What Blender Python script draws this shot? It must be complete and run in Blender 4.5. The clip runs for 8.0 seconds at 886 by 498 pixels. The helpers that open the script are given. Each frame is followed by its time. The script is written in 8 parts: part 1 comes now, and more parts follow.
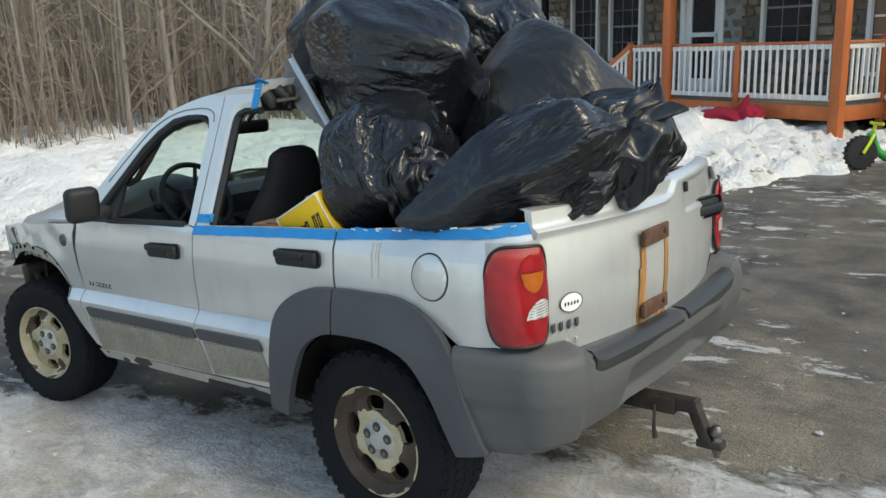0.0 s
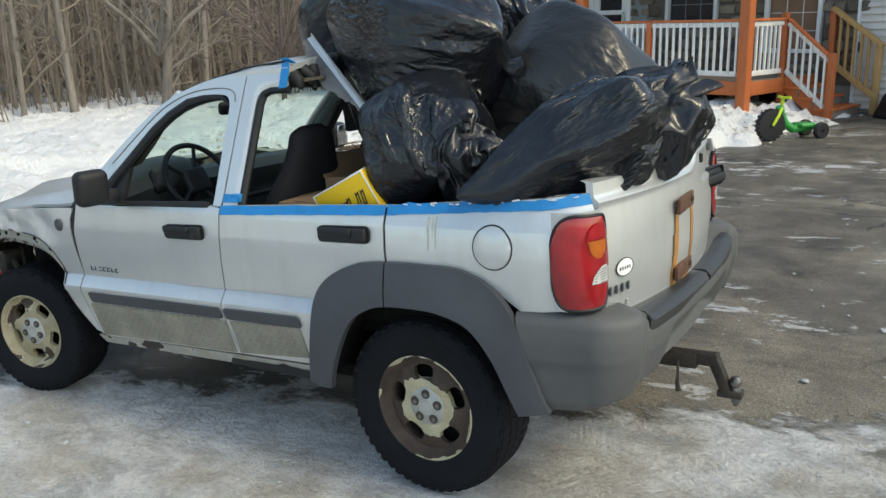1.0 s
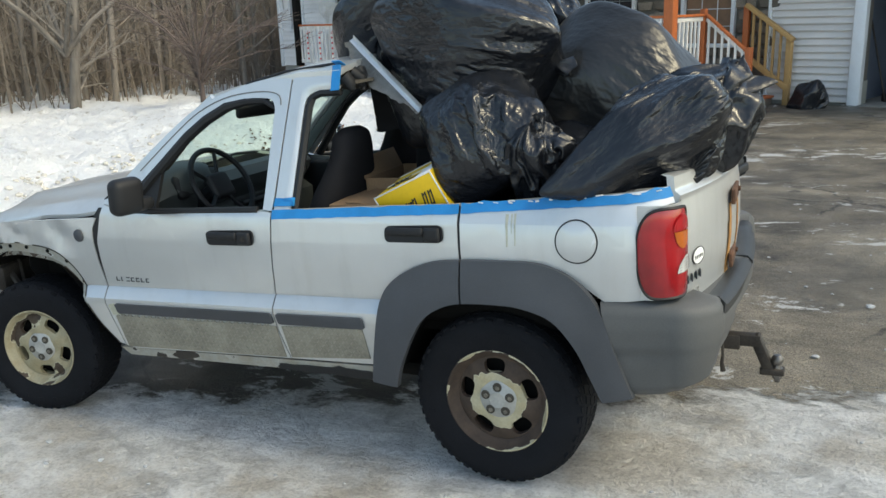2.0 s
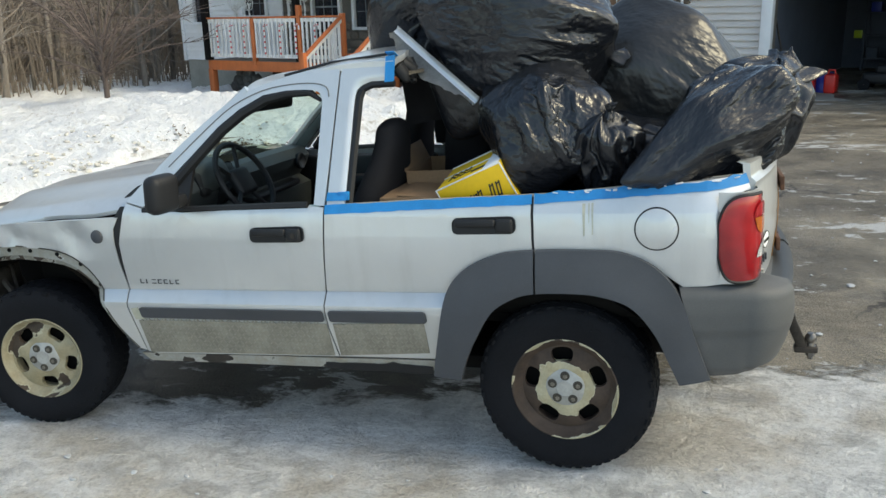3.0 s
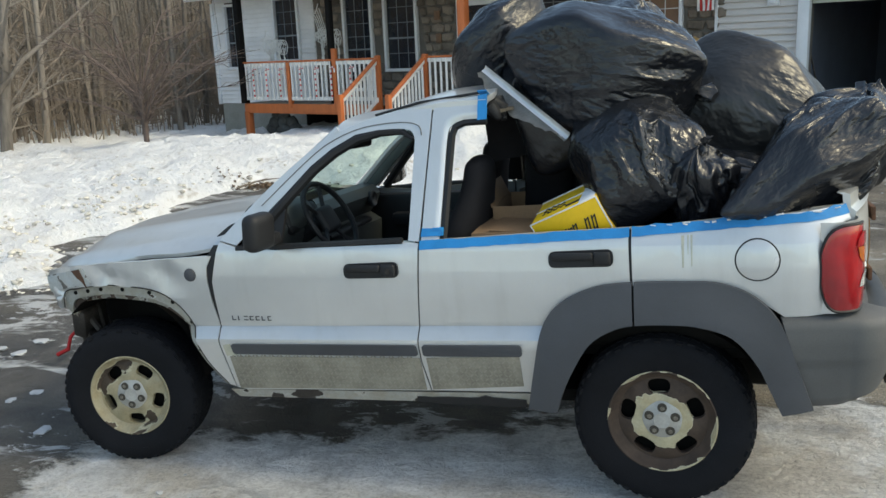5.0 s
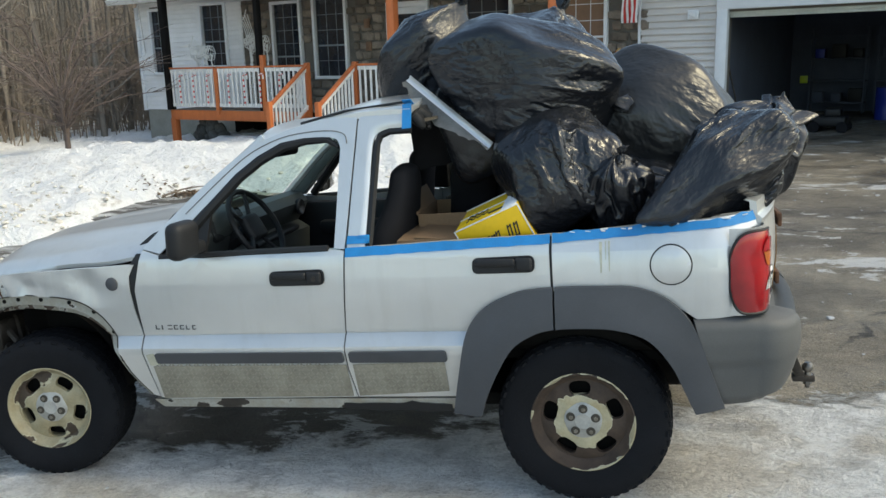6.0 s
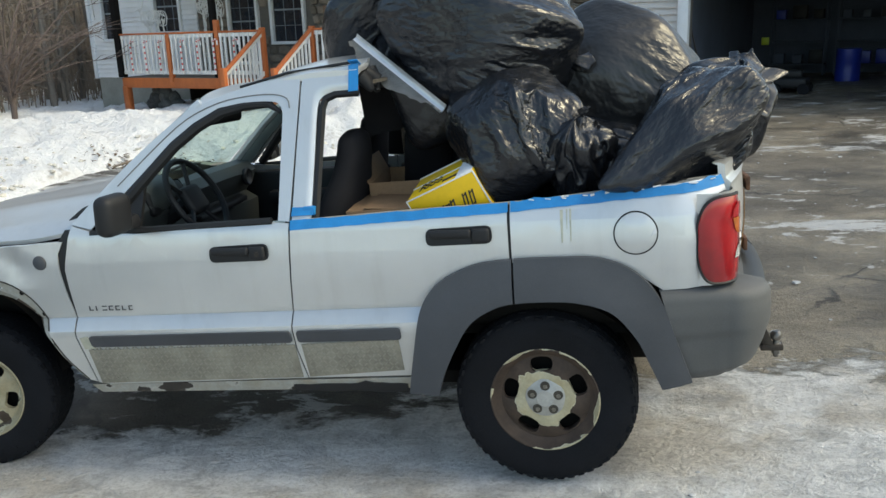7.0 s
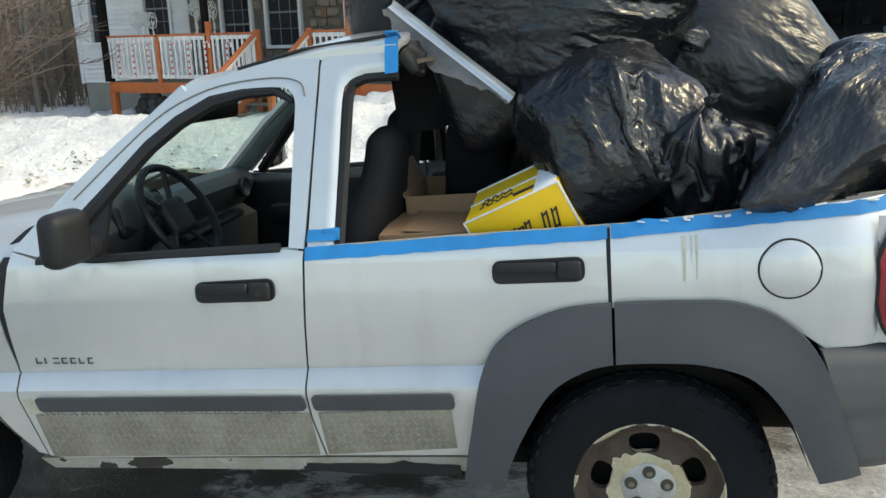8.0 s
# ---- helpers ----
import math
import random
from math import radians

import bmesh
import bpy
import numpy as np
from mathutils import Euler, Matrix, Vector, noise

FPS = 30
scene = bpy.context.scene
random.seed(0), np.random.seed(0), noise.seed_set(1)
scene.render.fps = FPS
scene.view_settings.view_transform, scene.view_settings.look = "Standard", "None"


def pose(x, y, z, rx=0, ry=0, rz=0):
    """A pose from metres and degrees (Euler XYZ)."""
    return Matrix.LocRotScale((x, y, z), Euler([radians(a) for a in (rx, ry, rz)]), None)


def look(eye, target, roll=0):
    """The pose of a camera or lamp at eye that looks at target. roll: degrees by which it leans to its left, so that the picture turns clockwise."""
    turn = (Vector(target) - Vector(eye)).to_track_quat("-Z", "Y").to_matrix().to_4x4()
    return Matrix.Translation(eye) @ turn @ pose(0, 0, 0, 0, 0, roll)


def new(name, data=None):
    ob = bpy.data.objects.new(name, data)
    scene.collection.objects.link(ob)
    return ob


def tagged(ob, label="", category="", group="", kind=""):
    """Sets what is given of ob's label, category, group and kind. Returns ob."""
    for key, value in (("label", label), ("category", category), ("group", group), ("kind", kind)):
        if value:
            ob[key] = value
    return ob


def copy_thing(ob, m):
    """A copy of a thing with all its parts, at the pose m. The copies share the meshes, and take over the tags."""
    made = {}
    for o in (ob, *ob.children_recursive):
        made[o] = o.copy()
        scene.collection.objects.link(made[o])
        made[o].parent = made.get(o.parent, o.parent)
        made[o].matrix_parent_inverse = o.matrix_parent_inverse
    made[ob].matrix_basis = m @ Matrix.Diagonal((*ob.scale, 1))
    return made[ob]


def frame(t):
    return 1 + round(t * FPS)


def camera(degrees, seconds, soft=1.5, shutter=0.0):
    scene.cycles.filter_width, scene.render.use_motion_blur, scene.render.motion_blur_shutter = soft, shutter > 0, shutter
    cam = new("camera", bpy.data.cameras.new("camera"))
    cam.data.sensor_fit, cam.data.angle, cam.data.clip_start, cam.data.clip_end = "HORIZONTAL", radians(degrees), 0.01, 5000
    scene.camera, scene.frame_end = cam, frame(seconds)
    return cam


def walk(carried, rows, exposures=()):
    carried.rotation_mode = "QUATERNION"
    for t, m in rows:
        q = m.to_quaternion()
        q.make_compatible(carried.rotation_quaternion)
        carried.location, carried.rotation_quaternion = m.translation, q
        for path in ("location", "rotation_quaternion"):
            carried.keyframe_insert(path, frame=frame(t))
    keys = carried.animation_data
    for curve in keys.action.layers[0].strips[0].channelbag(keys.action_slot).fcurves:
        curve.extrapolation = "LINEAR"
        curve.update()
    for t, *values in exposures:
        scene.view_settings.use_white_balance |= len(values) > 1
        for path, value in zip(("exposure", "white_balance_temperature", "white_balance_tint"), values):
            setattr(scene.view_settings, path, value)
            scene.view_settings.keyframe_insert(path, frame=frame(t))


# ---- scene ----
cam = camera(55.0, 8.0)
PATH = [
    (0, (2.095, -2.877, 1.799), (0.845, -1.387, 1.334), -1.7),
    (0.5, (1.919, -3.119, 1.825), (0.779, -1.539, 1.374), -1.5),
    (1, (1.718, -3.319, 1.828), (0.675, -1.694, 1.306), -1.6),
    (1.2, (1.607, -3.388, 1.831), (0.565, -1.763, 1.307), -1.7),
    (2.3, (0.987, -3.767, 1.872), (0.268, -1.98, 1.335), -1.6),
    (2.5, (0.839, -3.8, 1.866), (0.189, -1.987, 1.328), -1.3),
    (3, (0.527, -3.934, 1.868), (-0.073, -2.108, 1.315), -1.4),
    (3.5, (0.315, -4.07, 1.875), (-0.327, -2.24, 1.39), -2.0),
    (4, (0.240, -4.060, 1.846), (-0.502, -2.261, 1.382), -2.75),
    (4.2, (0.223, -4.067, 1.87), (-0.521, -2.273, 1.392), -2.8),
    (5.5, (0.287, -4.088, 1.875), (-0.276, -2.223, 1.423), -2.0),
    (6, (0.304, -4.119, 1.882), (-0.198, -2.236, 1.43), -1.7),
    (6.5, (0.345, -4.164, 1.898), (-0.115, -2.276, 1.426), -2.0),
    (7, (0.301, -3.900, 1.844), (-0.120, -2.018, 1.315), -2.08),
    (7.5, (0.112, -3.542, 1.785), (-0.315, -1.657, 1.27), -1.6),
    (8, (-0.106, -3.103, 1.697), (-0.508, -1.211, 1.191), -1.7),
]
walk(cam, [(t, look(eye, target, roll)) for t, eye, target, roll in PATH],
     exposures=[(0.0, 1.04, 7200, 0), (1.2, 1.12, 7200, 0), (2.5, 1.24, 7300, 0), (3.5, 1.20, 7300, 0), (4.0, 1.05, 7300, 0), (5.5, 1.14, 7300, 0), (6.5, 1.24, 7300, 0), (7.5, 1.13, 7300, 0), (8.0, 1.32, 7500, 0)])

# ---- world and sun ----
SUN_AZ, SUN_EL = radians(0), radians(49)      # a hazy sun behind the tail
world = bpy.data.worlds.new("world")
scene.world = world
world.use_nodes = True
wn = world.node_tree.nodes
sky = wn.new("ShaderNodeTexSky")
sky.sky_type, sky.sun_disc = "NISHITA", False
sky.sun_elevation, sky.sun_rotation = SUN_EL, radians(90) - SUN_AZ
sky.air_density, sky.dust_density, sky.ozone_density = 0.9, 1.6, 0.3
wn["Background"].inputs[1].default_value = 0.15
world.node_tree.links.new(sky.outputs[0], wn["Background"].inputs[0])
sun = new("sun", bpy.data.lights.new("sun", "SUN"))
sun.data.energy, sun.data.angle, sun.data.color = 0.65, radians(14), (1.0, 0.89, 0.68)
sun.matrix_world = look((math.cos(SUN_AZ) * math.cos(SUN_EL) * 40, math.sin(SUN_AZ) * math.cos(SUN_EL) * 40, math.sin(SUN_EL) * 40), (0, 0, 0))


# ---- materials ----
def ramp_between(nt, fac, lo, hi, a, b):
    """Colour a where fac is below lo, b where it is above hi."""
    n = nt.nodes.new("ShaderNodeValToRGB")
    n.color_ramp.elements[0].position, n.color_ramp.elements[1].position = lo, hi
    n.color_ramp.elements[0].color, n.color_ramp.elements[1].color = (*a, 1), (*b, 1)
    nt.links.new(fac, n.inputs[0])
    return n.outputs[0]


def noise_of(nt, scale, detail=4.0, coords="Object", stretch=(1, 1, 1), rough=0.55, shift=(0, 0, 0), distort=0.0):
    tc, mp, nz = nt.nodes.new("ShaderNodeTexCoord"), nt.nodes.new("ShaderNodeMapping"), nt.nodes.new("ShaderNodeTexNoise")
    mp.inputs["Scale"].default_value, mp.inputs["Location"].default_value = stretch, shift
    nz.inputs["Scale"].default_value, nz.inputs["Detail"].default_value = scale, detail
    nz.inputs["Roughness"].default_value, nz.inputs["Distortion"].default_value = rough, distort
    if coords == "World":
        geo = nt.nodes.new("ShaderNodeNewGeometry")
        nt.links.new(geo.outputs["Position"], mp.inputs[0])
    else:
        nt.links.new(tc.outputs[coords], mp.inputs[0])
    nt.links.new(mp.outputs[0], nz.inputs["Vector"])
    return nz.outputs["Fac"]


def mix_rgb(nt, fac, a, b, blend="MIX"):
    n = nt.nodes.new("ShaderNodeMix")
    n.data_type, n.blend_type = "RGBA", blend
    for sock, v in ((n.inputs["Factor"], fac), (n.inputs["A"], a), (n.inputs["B"], b)):
        if isinstance(v, (int, float)):
            sock.default_value = v
        elif isinstance(v, tuple):
            sock.default_value = (*v, 1)
        else:
            nt.links.new(v, sock)
    return n.outputs["Result"]


def calc(nt, op, a, b=0.0, clamp=False):
    n = nt.nodes.new("ShaderNodeMath")
    n.operation, n.use_clamp = op, clamp
    for sock, v in ((n.inputs[0], a), (n.inputs[1], b)):
        if isinstance(v, (int, float)):
            sock.default_value = v
        else:
            nt.links.new(v, sock)
    return n.outputs[0]


def blank(name):
    m = bpy.data.materials.new(name)
    m.use_nodes = True
    return m, m.node_tree, m.node_tree.nodes["Principled BSDF"]


def set_bump(nt, bsdf, height, strength, distance):
    b = nt.nodes.new("ShaderNodeBump")
    b.inputs["Strength"].default_value, b.inputs["Distance"].default_value = strength, distance
    nt.links.new(height, b.inputs["Height"])
    nt.links.new(b.outputs[0], bsdf.inputs["Normal"])


def mat(name, color, rough=0.5, metal=0.0, dark=0.75, light=1.15, scale=6.0, grain=60.0, bump=0.1, depth=0.002, coords="Object",
        stretch=(1, 1, 1), spec=0.5, vary=0.0, coat=0.0):
    """A surface with stains at one scale, grain at a finer one, uneven gloss and a fine relief. vary: differences between pieces."""
    m, nt, bsdf = blank(name)
    big, fine = noise_of(nt, scale, 5, coords, stretch), noise_of(nt, grain, 3, coords, stretch)
    lo, hi = tuple(min(c * dark, 1) for c in color), tuple(min(c * light, 1) for c in color)
    col = ramp_between(nt, big, 0.3, 0.7, lo, hi)
    col = mix_rgb(nt, 0.35, col, ramp_between(nt, fine, 0.3, 0.7, lo, hi))
    if vary:
        info = nt.nodes.new("ShaderNodeObjectInfo")
        f = nt.nodes.new("ShaderNodeMapRange")
        f.inputs["To Min"].default_value, f.inputs["To Max"].default_value = 1 - vary, 1 + vary
        nt.links.new(info.outputs["Random"], f.inputs["Value"])
        vm = nt.nodes.new("ShaderNodeVectorMath")
        vm.operation = "SCALE"
        nt.links.new(col, vm.inputs[0])
        nt.links.new(f.outputs[0], vm.inputs["Scale"])
        col = vm.outputs[0]
    nt.links.new(col, bsdf.inputs["Base Color"])
    rr = nt.nodes.new("ShaderNodeMapRange")
    rr.inputs["To Min"].default_value, rr.inputs["To Max"].default_value = max(rough - 0.1, 0.02), min(rough + 0.1, 1)
    nt.links.new(big, rr.inputs["Value"])
    nt.links.new(rr.outputs[0], bsdf.inputs["Roughness"])
    bsdf.inputs["Metallic"].default_value, bsdf.inputs["Specular IOR Level"].default_value = metal, spec
    bsdf.inputs["Coat Weight"].default_value, bsdf.inputs["Coat Roughness"].default_value = coat, 0.15
    if bump:
        set_bump(nt, bsdf, fine, bump, depth)
    return m


def silver_paint():
    """Dull silver car paint with road grime in faint streaks."""
    m, nt, bsdf = blank("silver_paint")
    cloud, fleck = noise_of(nt, 3.0, 6), noise_of(nt, 900.0, 1)
    streak = noise_of(nt, 5.0, 6, stretch=(3, 3, 0.35))
    base = ramp_between(nt, cloud, 0.3, 0.75, (0.56, 0.57, 0.565), (0.63, 0.638, 0.628))
    base = mix_rgb(nt, 0.10, base, ramp_between(nt, fleck, 0.45, 0.6, (0.35, 0.35, 0.36), (0.75, 0.75, 0.76)))
    grime = calc(nt, "MULTIPLY", ramp_between(nt, streak, 0.52, 0.78, (0, 0, 0), (1, 1, 1)), 0.16)
    nt.links.new(mix_rgb(nt, grime, base, (0.33, 0.31, 0.27)), bsdf.inputs["Base Color"])
    nt.links.new(calc(nt, "ADD", calc(nt, "MULTIPLY", grime, 0.3), 0.34), bsdf.inputs["Roughness"])
    bsdf.inputs["Metallic"].default_value = 0.55
    bsdf.inputs["Coat Weight"].default_value, bsdf.inputs["Coat Roughness"].default_value = 0.5, 0.12
    set_bump(nt, bsdf, noise_of(nt, 1.7, 3), 0.25, 0.02)
    return m


def peeling(name, paint, under, edge, cut, scale, seed, ring=0.0):
    """Paint that flakes off in islands, a pale broken rim at the breaks and rust or metal below."""
    m, nt, bsdf = blank(name)
    n = noise_of(nt, scale, 5, shift=(seed, seed * 2, seed * 3), rough=0.5, distort=0.4)
    grit = noise_of(nt, 90, 4)
    stain = noise_of(nt, 12, 5)
    if ring:
        # a wheel's face loses its paint first in the belt of its slots
        tc, ln = nt.nodes.new("ShaderNodeTexCoord"), nt.nodes.new("ShaderNodeVectorMath")
        ln.operation = "LENGTH"
        flat = nt.nodes.new("ShaderNodeVectorMath")
        flat.operation = "MULTIPLY"
        flat.inputs[1].default_value = (1, 0, 1)
        nt.links.new(tc.outputs["Object"], flat.inputs[0])
        nt.links.new(flat.outputs[0], ln.inputs[0])
        off = calc(nt, "MULTIPLY", calc(nt, "ABSOLUTE", calc(nt, "SUBTRACT", ln.outputs["Value"], 0.168)), 1 / 0.060)
        n = calc(nt, "ADD", n, calc(nt, "MULTIPLY", calc(nt, "SUBTRACT", 1.0, off), ring))
    old = mix_rgb(nt, ramp_between(nt, stain, 0.35, 0.7, (0, 0, 0), (1, 1, 1)), tuple(c * 0.55 for c in under), under)
    top = mix_rgb(nt, ramp_between(nt, stain, 0.4, 0.75, (0, 0, 0), (0.7, 0.7, 0.7)), paint, tuple(c * f for c, f in zip(paint, (0.72, 0.62, 0.45))))
    gone = ramp_between(nt, n, cut, cut + 0.012, (0, 0, 0), (1, 1, 1))
    rim = ramp_between(nt, n, cut - 0.02, cut - 0.008, (0, 0, 0), (1, 1, 1))
    col = mix_rgb(nt, gone, mix_rgb(nt, rim, top, edge), old)
    col = mix_rgb(nt, 0.25, col, ramp_between(nt, grit, 0.3, 0.7, (0.25, 0.25, 0.25), (1, 1, 1)), "MULTIPLY")
    nt.links.new(col, bsdf.inputs["Base Color"])
    nt.links.new(calc(nt, "ADD", calc(nt, "MULTIPLY", gone, 0.25), 0.5), bsdf.inputs["Roughness"])
    h = calc(nt, "ADD", calc(nt, "MULTIPLY", gone, -0.6), calc(nt, "MULTIPLY", grit, 0.3))
    set_bump(nt, bsdf, h, 0.5, 0.003)
    return m


def bag_plastic(name, color, rough, wrinkle, warm_sheen=0.0):
    """Thin glossy bin-liner film: pleats run from the tied end, crumples break them, and it is smooth between."""
    m, nt, bsdf = blank(name)
    tc = nt.nodes.new("ShaderNodeTexCoord")
    flat, unit, up, add = (nt.nodes.new("ShaderNodeVectorMath") for _ in range(4))
    flat.operation, unit.operation, up.operation, add.operation = "MULTIPLY", "NORMALIZE", "MULTIPLY", "ADD"
    flat.inputs[1].default_value, up.inputs[1].default_value = (1, 1, 0), (0.4, 0.4, 1.6)
    nt.links.new(tc.outputs["Object"], flat.inputs[0])
    nt.links.new(flat.outputs[0], unit.inputs[0])
    nt.links.new(tc.outputs["Object"], up.inputs[0])
    nt.links.new(unit.outputs[0], add.inputs[0])
    nt.links.new(up.outputs[0], add.inputs[1])

    def along(scale, detail, power, gain, distort):
        n = nt.nodes.new("ShaderNodeTexNoise")
        n.inputs["Scale"].default_value, n.inputs["Detail"].default_value = scale, detail
        n.inputs["Roughness"].default_value, n.inputs["Distortion"].default_value = 0.45, distort
        nt.links.new(add.outputs[0], n.inputs["Vector"])
        return calc(nt, "POWER", calc(nt, "SUBTRACT", 1.0, calc(nt, "MULTIPLY", calc(nt, "ABSOLUTE", calc(nt, "SUBTRACT", n.outputs["Fac"], 0.5)), gain), True), power)
    pleat, fine = along(2.6, 2, 3.0, 5.0, 0.5), along(13.0, 2, 3.0, 4.5, 0.8)
    where = ramp_between(nt, noise_of(nt, 3.2, 3, shift=(2, 9, 4)), 0.42, 0.62, (0, 0, 0), (1, 1, 1))
    bent, warp = nt.nodes.new("ShaderNodeVectorMath"), nt.nodes.new("ShaderNodeTexNoise")
    warp.inputs["Scale"].default_value, warp.inputs["Detail"].default_value = 3.0, 3
    bent.operation = "MULTIPLY_ADD"
    bent.inputs[1].default_value = (0.30, 0.30, 0.16)
    nt.links.new(tc.outputs["Object"], warp.inputs["Vector"])
    nt.links.new(warp.outputs["Color"], bent.inputs[0])
    long = nt.nodes.new("ShaderNodeVectorMath")
    long.operation = "MULTIPLY"
    long.inputs[1].default_value = (1, 1, 0.42)
    nt.links.new(tc.outputs["Object"], long.inputs[0])
    nt.links.new(long.outputs[0], bent.inputs[2])
    big = noise_of(nt, 2.2, 3, distort=0.8, rough=0.4)
    bare = ramp_between(nt, noise_of(nt, 2.4, 3, shift=(7, 1, 3)), 0.45, 0.65, (0.05, 0.05, 0.05), (1, 1, 1))
    h = calc(nt, "ADD", calc(nt, "MULTIPLY", calc(nt, "MULTIPLY", pleat, bare), 0.16), calc(nt, "MULTIPLY", calc(nt, "MULTIPLY", fine, where), 0.18))
    # flat facets, each tilted its own way, as crumpled film breaks
    for scale, gain in ((15.0, 5.0), (34.0, 6.0)):
        cell, off, tilt, dot = nt.nodes.new("ShaderNodeTexVoronoi"), nt.nodes.new("ShaderNodeVectorMath"), nt.nodes.new("ShaderNodeVectorMath"), nt.nodes.new("ShaderNodeVectorMath")
        cell.inputs["Scale"].default_value = scale
        off.operation, tilt.operation, dot.operation = "SUBTRACT", "SUBTRACT", "DOT_PRODUCT"
        tilt.inputs[1].default_value = (0.5, 0.5, 0.5)
        nt.links.new(bent.outputs[0], cell.inputs["Vector"])
        nt.links.new(bent.outputs[0], off.inputs[0])
        nt.links.new(cell.outputs["Position"], off.inputs[1])
        nt.links.new(cell.outputs["Color"], tilt.inputs[0])
        nt.links.new(off.outputs[0], dot.inputs[0])
        nt.links.new(tilt.outputs[0], dot.inputs[1])
        h = calc(nt, "ADD", h, calc(nt, "MULTIPLY", dot.outputs["Value"], gain))
    nt.links.new(ramp_between(nt, big, 0.3, 0.7, tuple(c * 0.7 for c in color), tuple(c * 1.4 for c in color)), bsdf.inputs["Base Color"])
    rr = nt.nodes.new("ShaderNodeMapRange")
    rr.inputs["To Min"].default_value, rr.inputs["To Max"].default_value = rough - 0.08, rough + 0.12
    nt.links.new(noise_of(nt, 2.0, 4), rr.inputs["Value"])
    nt.links.new(rr.outputs[0], bsdf.inputs["Roughness"])
    bsdf.inputs["Specular IOR Level"].default_value = 0.5
    # a warm-tinted sheen puts the sunlit highlight into the film
    bsdf.inputs["Sheen Weight"].default_value, bsdf.inputs["Sheen Roughness"].default_value = warm_sheen, 0.35
    bsdf.inputs["Sheen Tint"].default_value = (1.0, 0.93, 0.78, 1)
    set_bump(nt, bsdf, h, wrinkle, 0.024)
    return m


def glass(name, tint, rough=0.0):
    m, nt, bsdf = blank(name)
    nt.nodes.remove(bsdf)
    g, t, mx = nt.nodes.new("ShaderNodeBsdfGlossy"), nt.nodes.new("ShaderNodeBsdfTransparent"), nt.nodes.new("ShaderNodeMixShader")
    lw = nt.nodes.new("ShaderNodeLayerWeight")
    f = calc(nt, "ADD", calc(nt, "MULTIPLY", calc(nt, "POWER", lw.outputs["Facing"], 4.0), 0.55), 0.04)
    g.inputs["Roughness"].default_value = rough
    t.inputs[0].default_value = (*tint, 1)
    nt.links.new(f, mx.inputs[0])
    nt.links.new(t.outputs[0], mx.inputs[1])
    nt.links.new(g.outputs[0], mx.inputs[2])
    nt.links.new(mx.outputs[0], nt.nodes["Material Output"].inputs[0])
    return m


def lens_red():
    m, nt, bsdf = blank("red_lens")
    n = noise_of(nt, 9, 3)
    nt.links.new(ramp_between(nt, n, 0.3, 0.7, (0.22, 0.004, 0.008), (0.38, 0.008, 0.013)), bsdf.inputs["Base Color"])
    bsdf.inputs["Roughness"].default_value = 0.12
    bsdf.inputs["Coat Weight"].default_value = 0.5
    w = nt.nodes.new("ShaderNodeTexWave")
    w.inputs["Scale"].default_value = 40
    tc = nt.nodes.new("ShaderNodeTexCoord")
    nt.links.new(tc.outputs["Object"], w.inputs["Vector"])
    set_bump(nt, bsdf, w.outputs["Fac"], 0.04, 0.002)
    return m


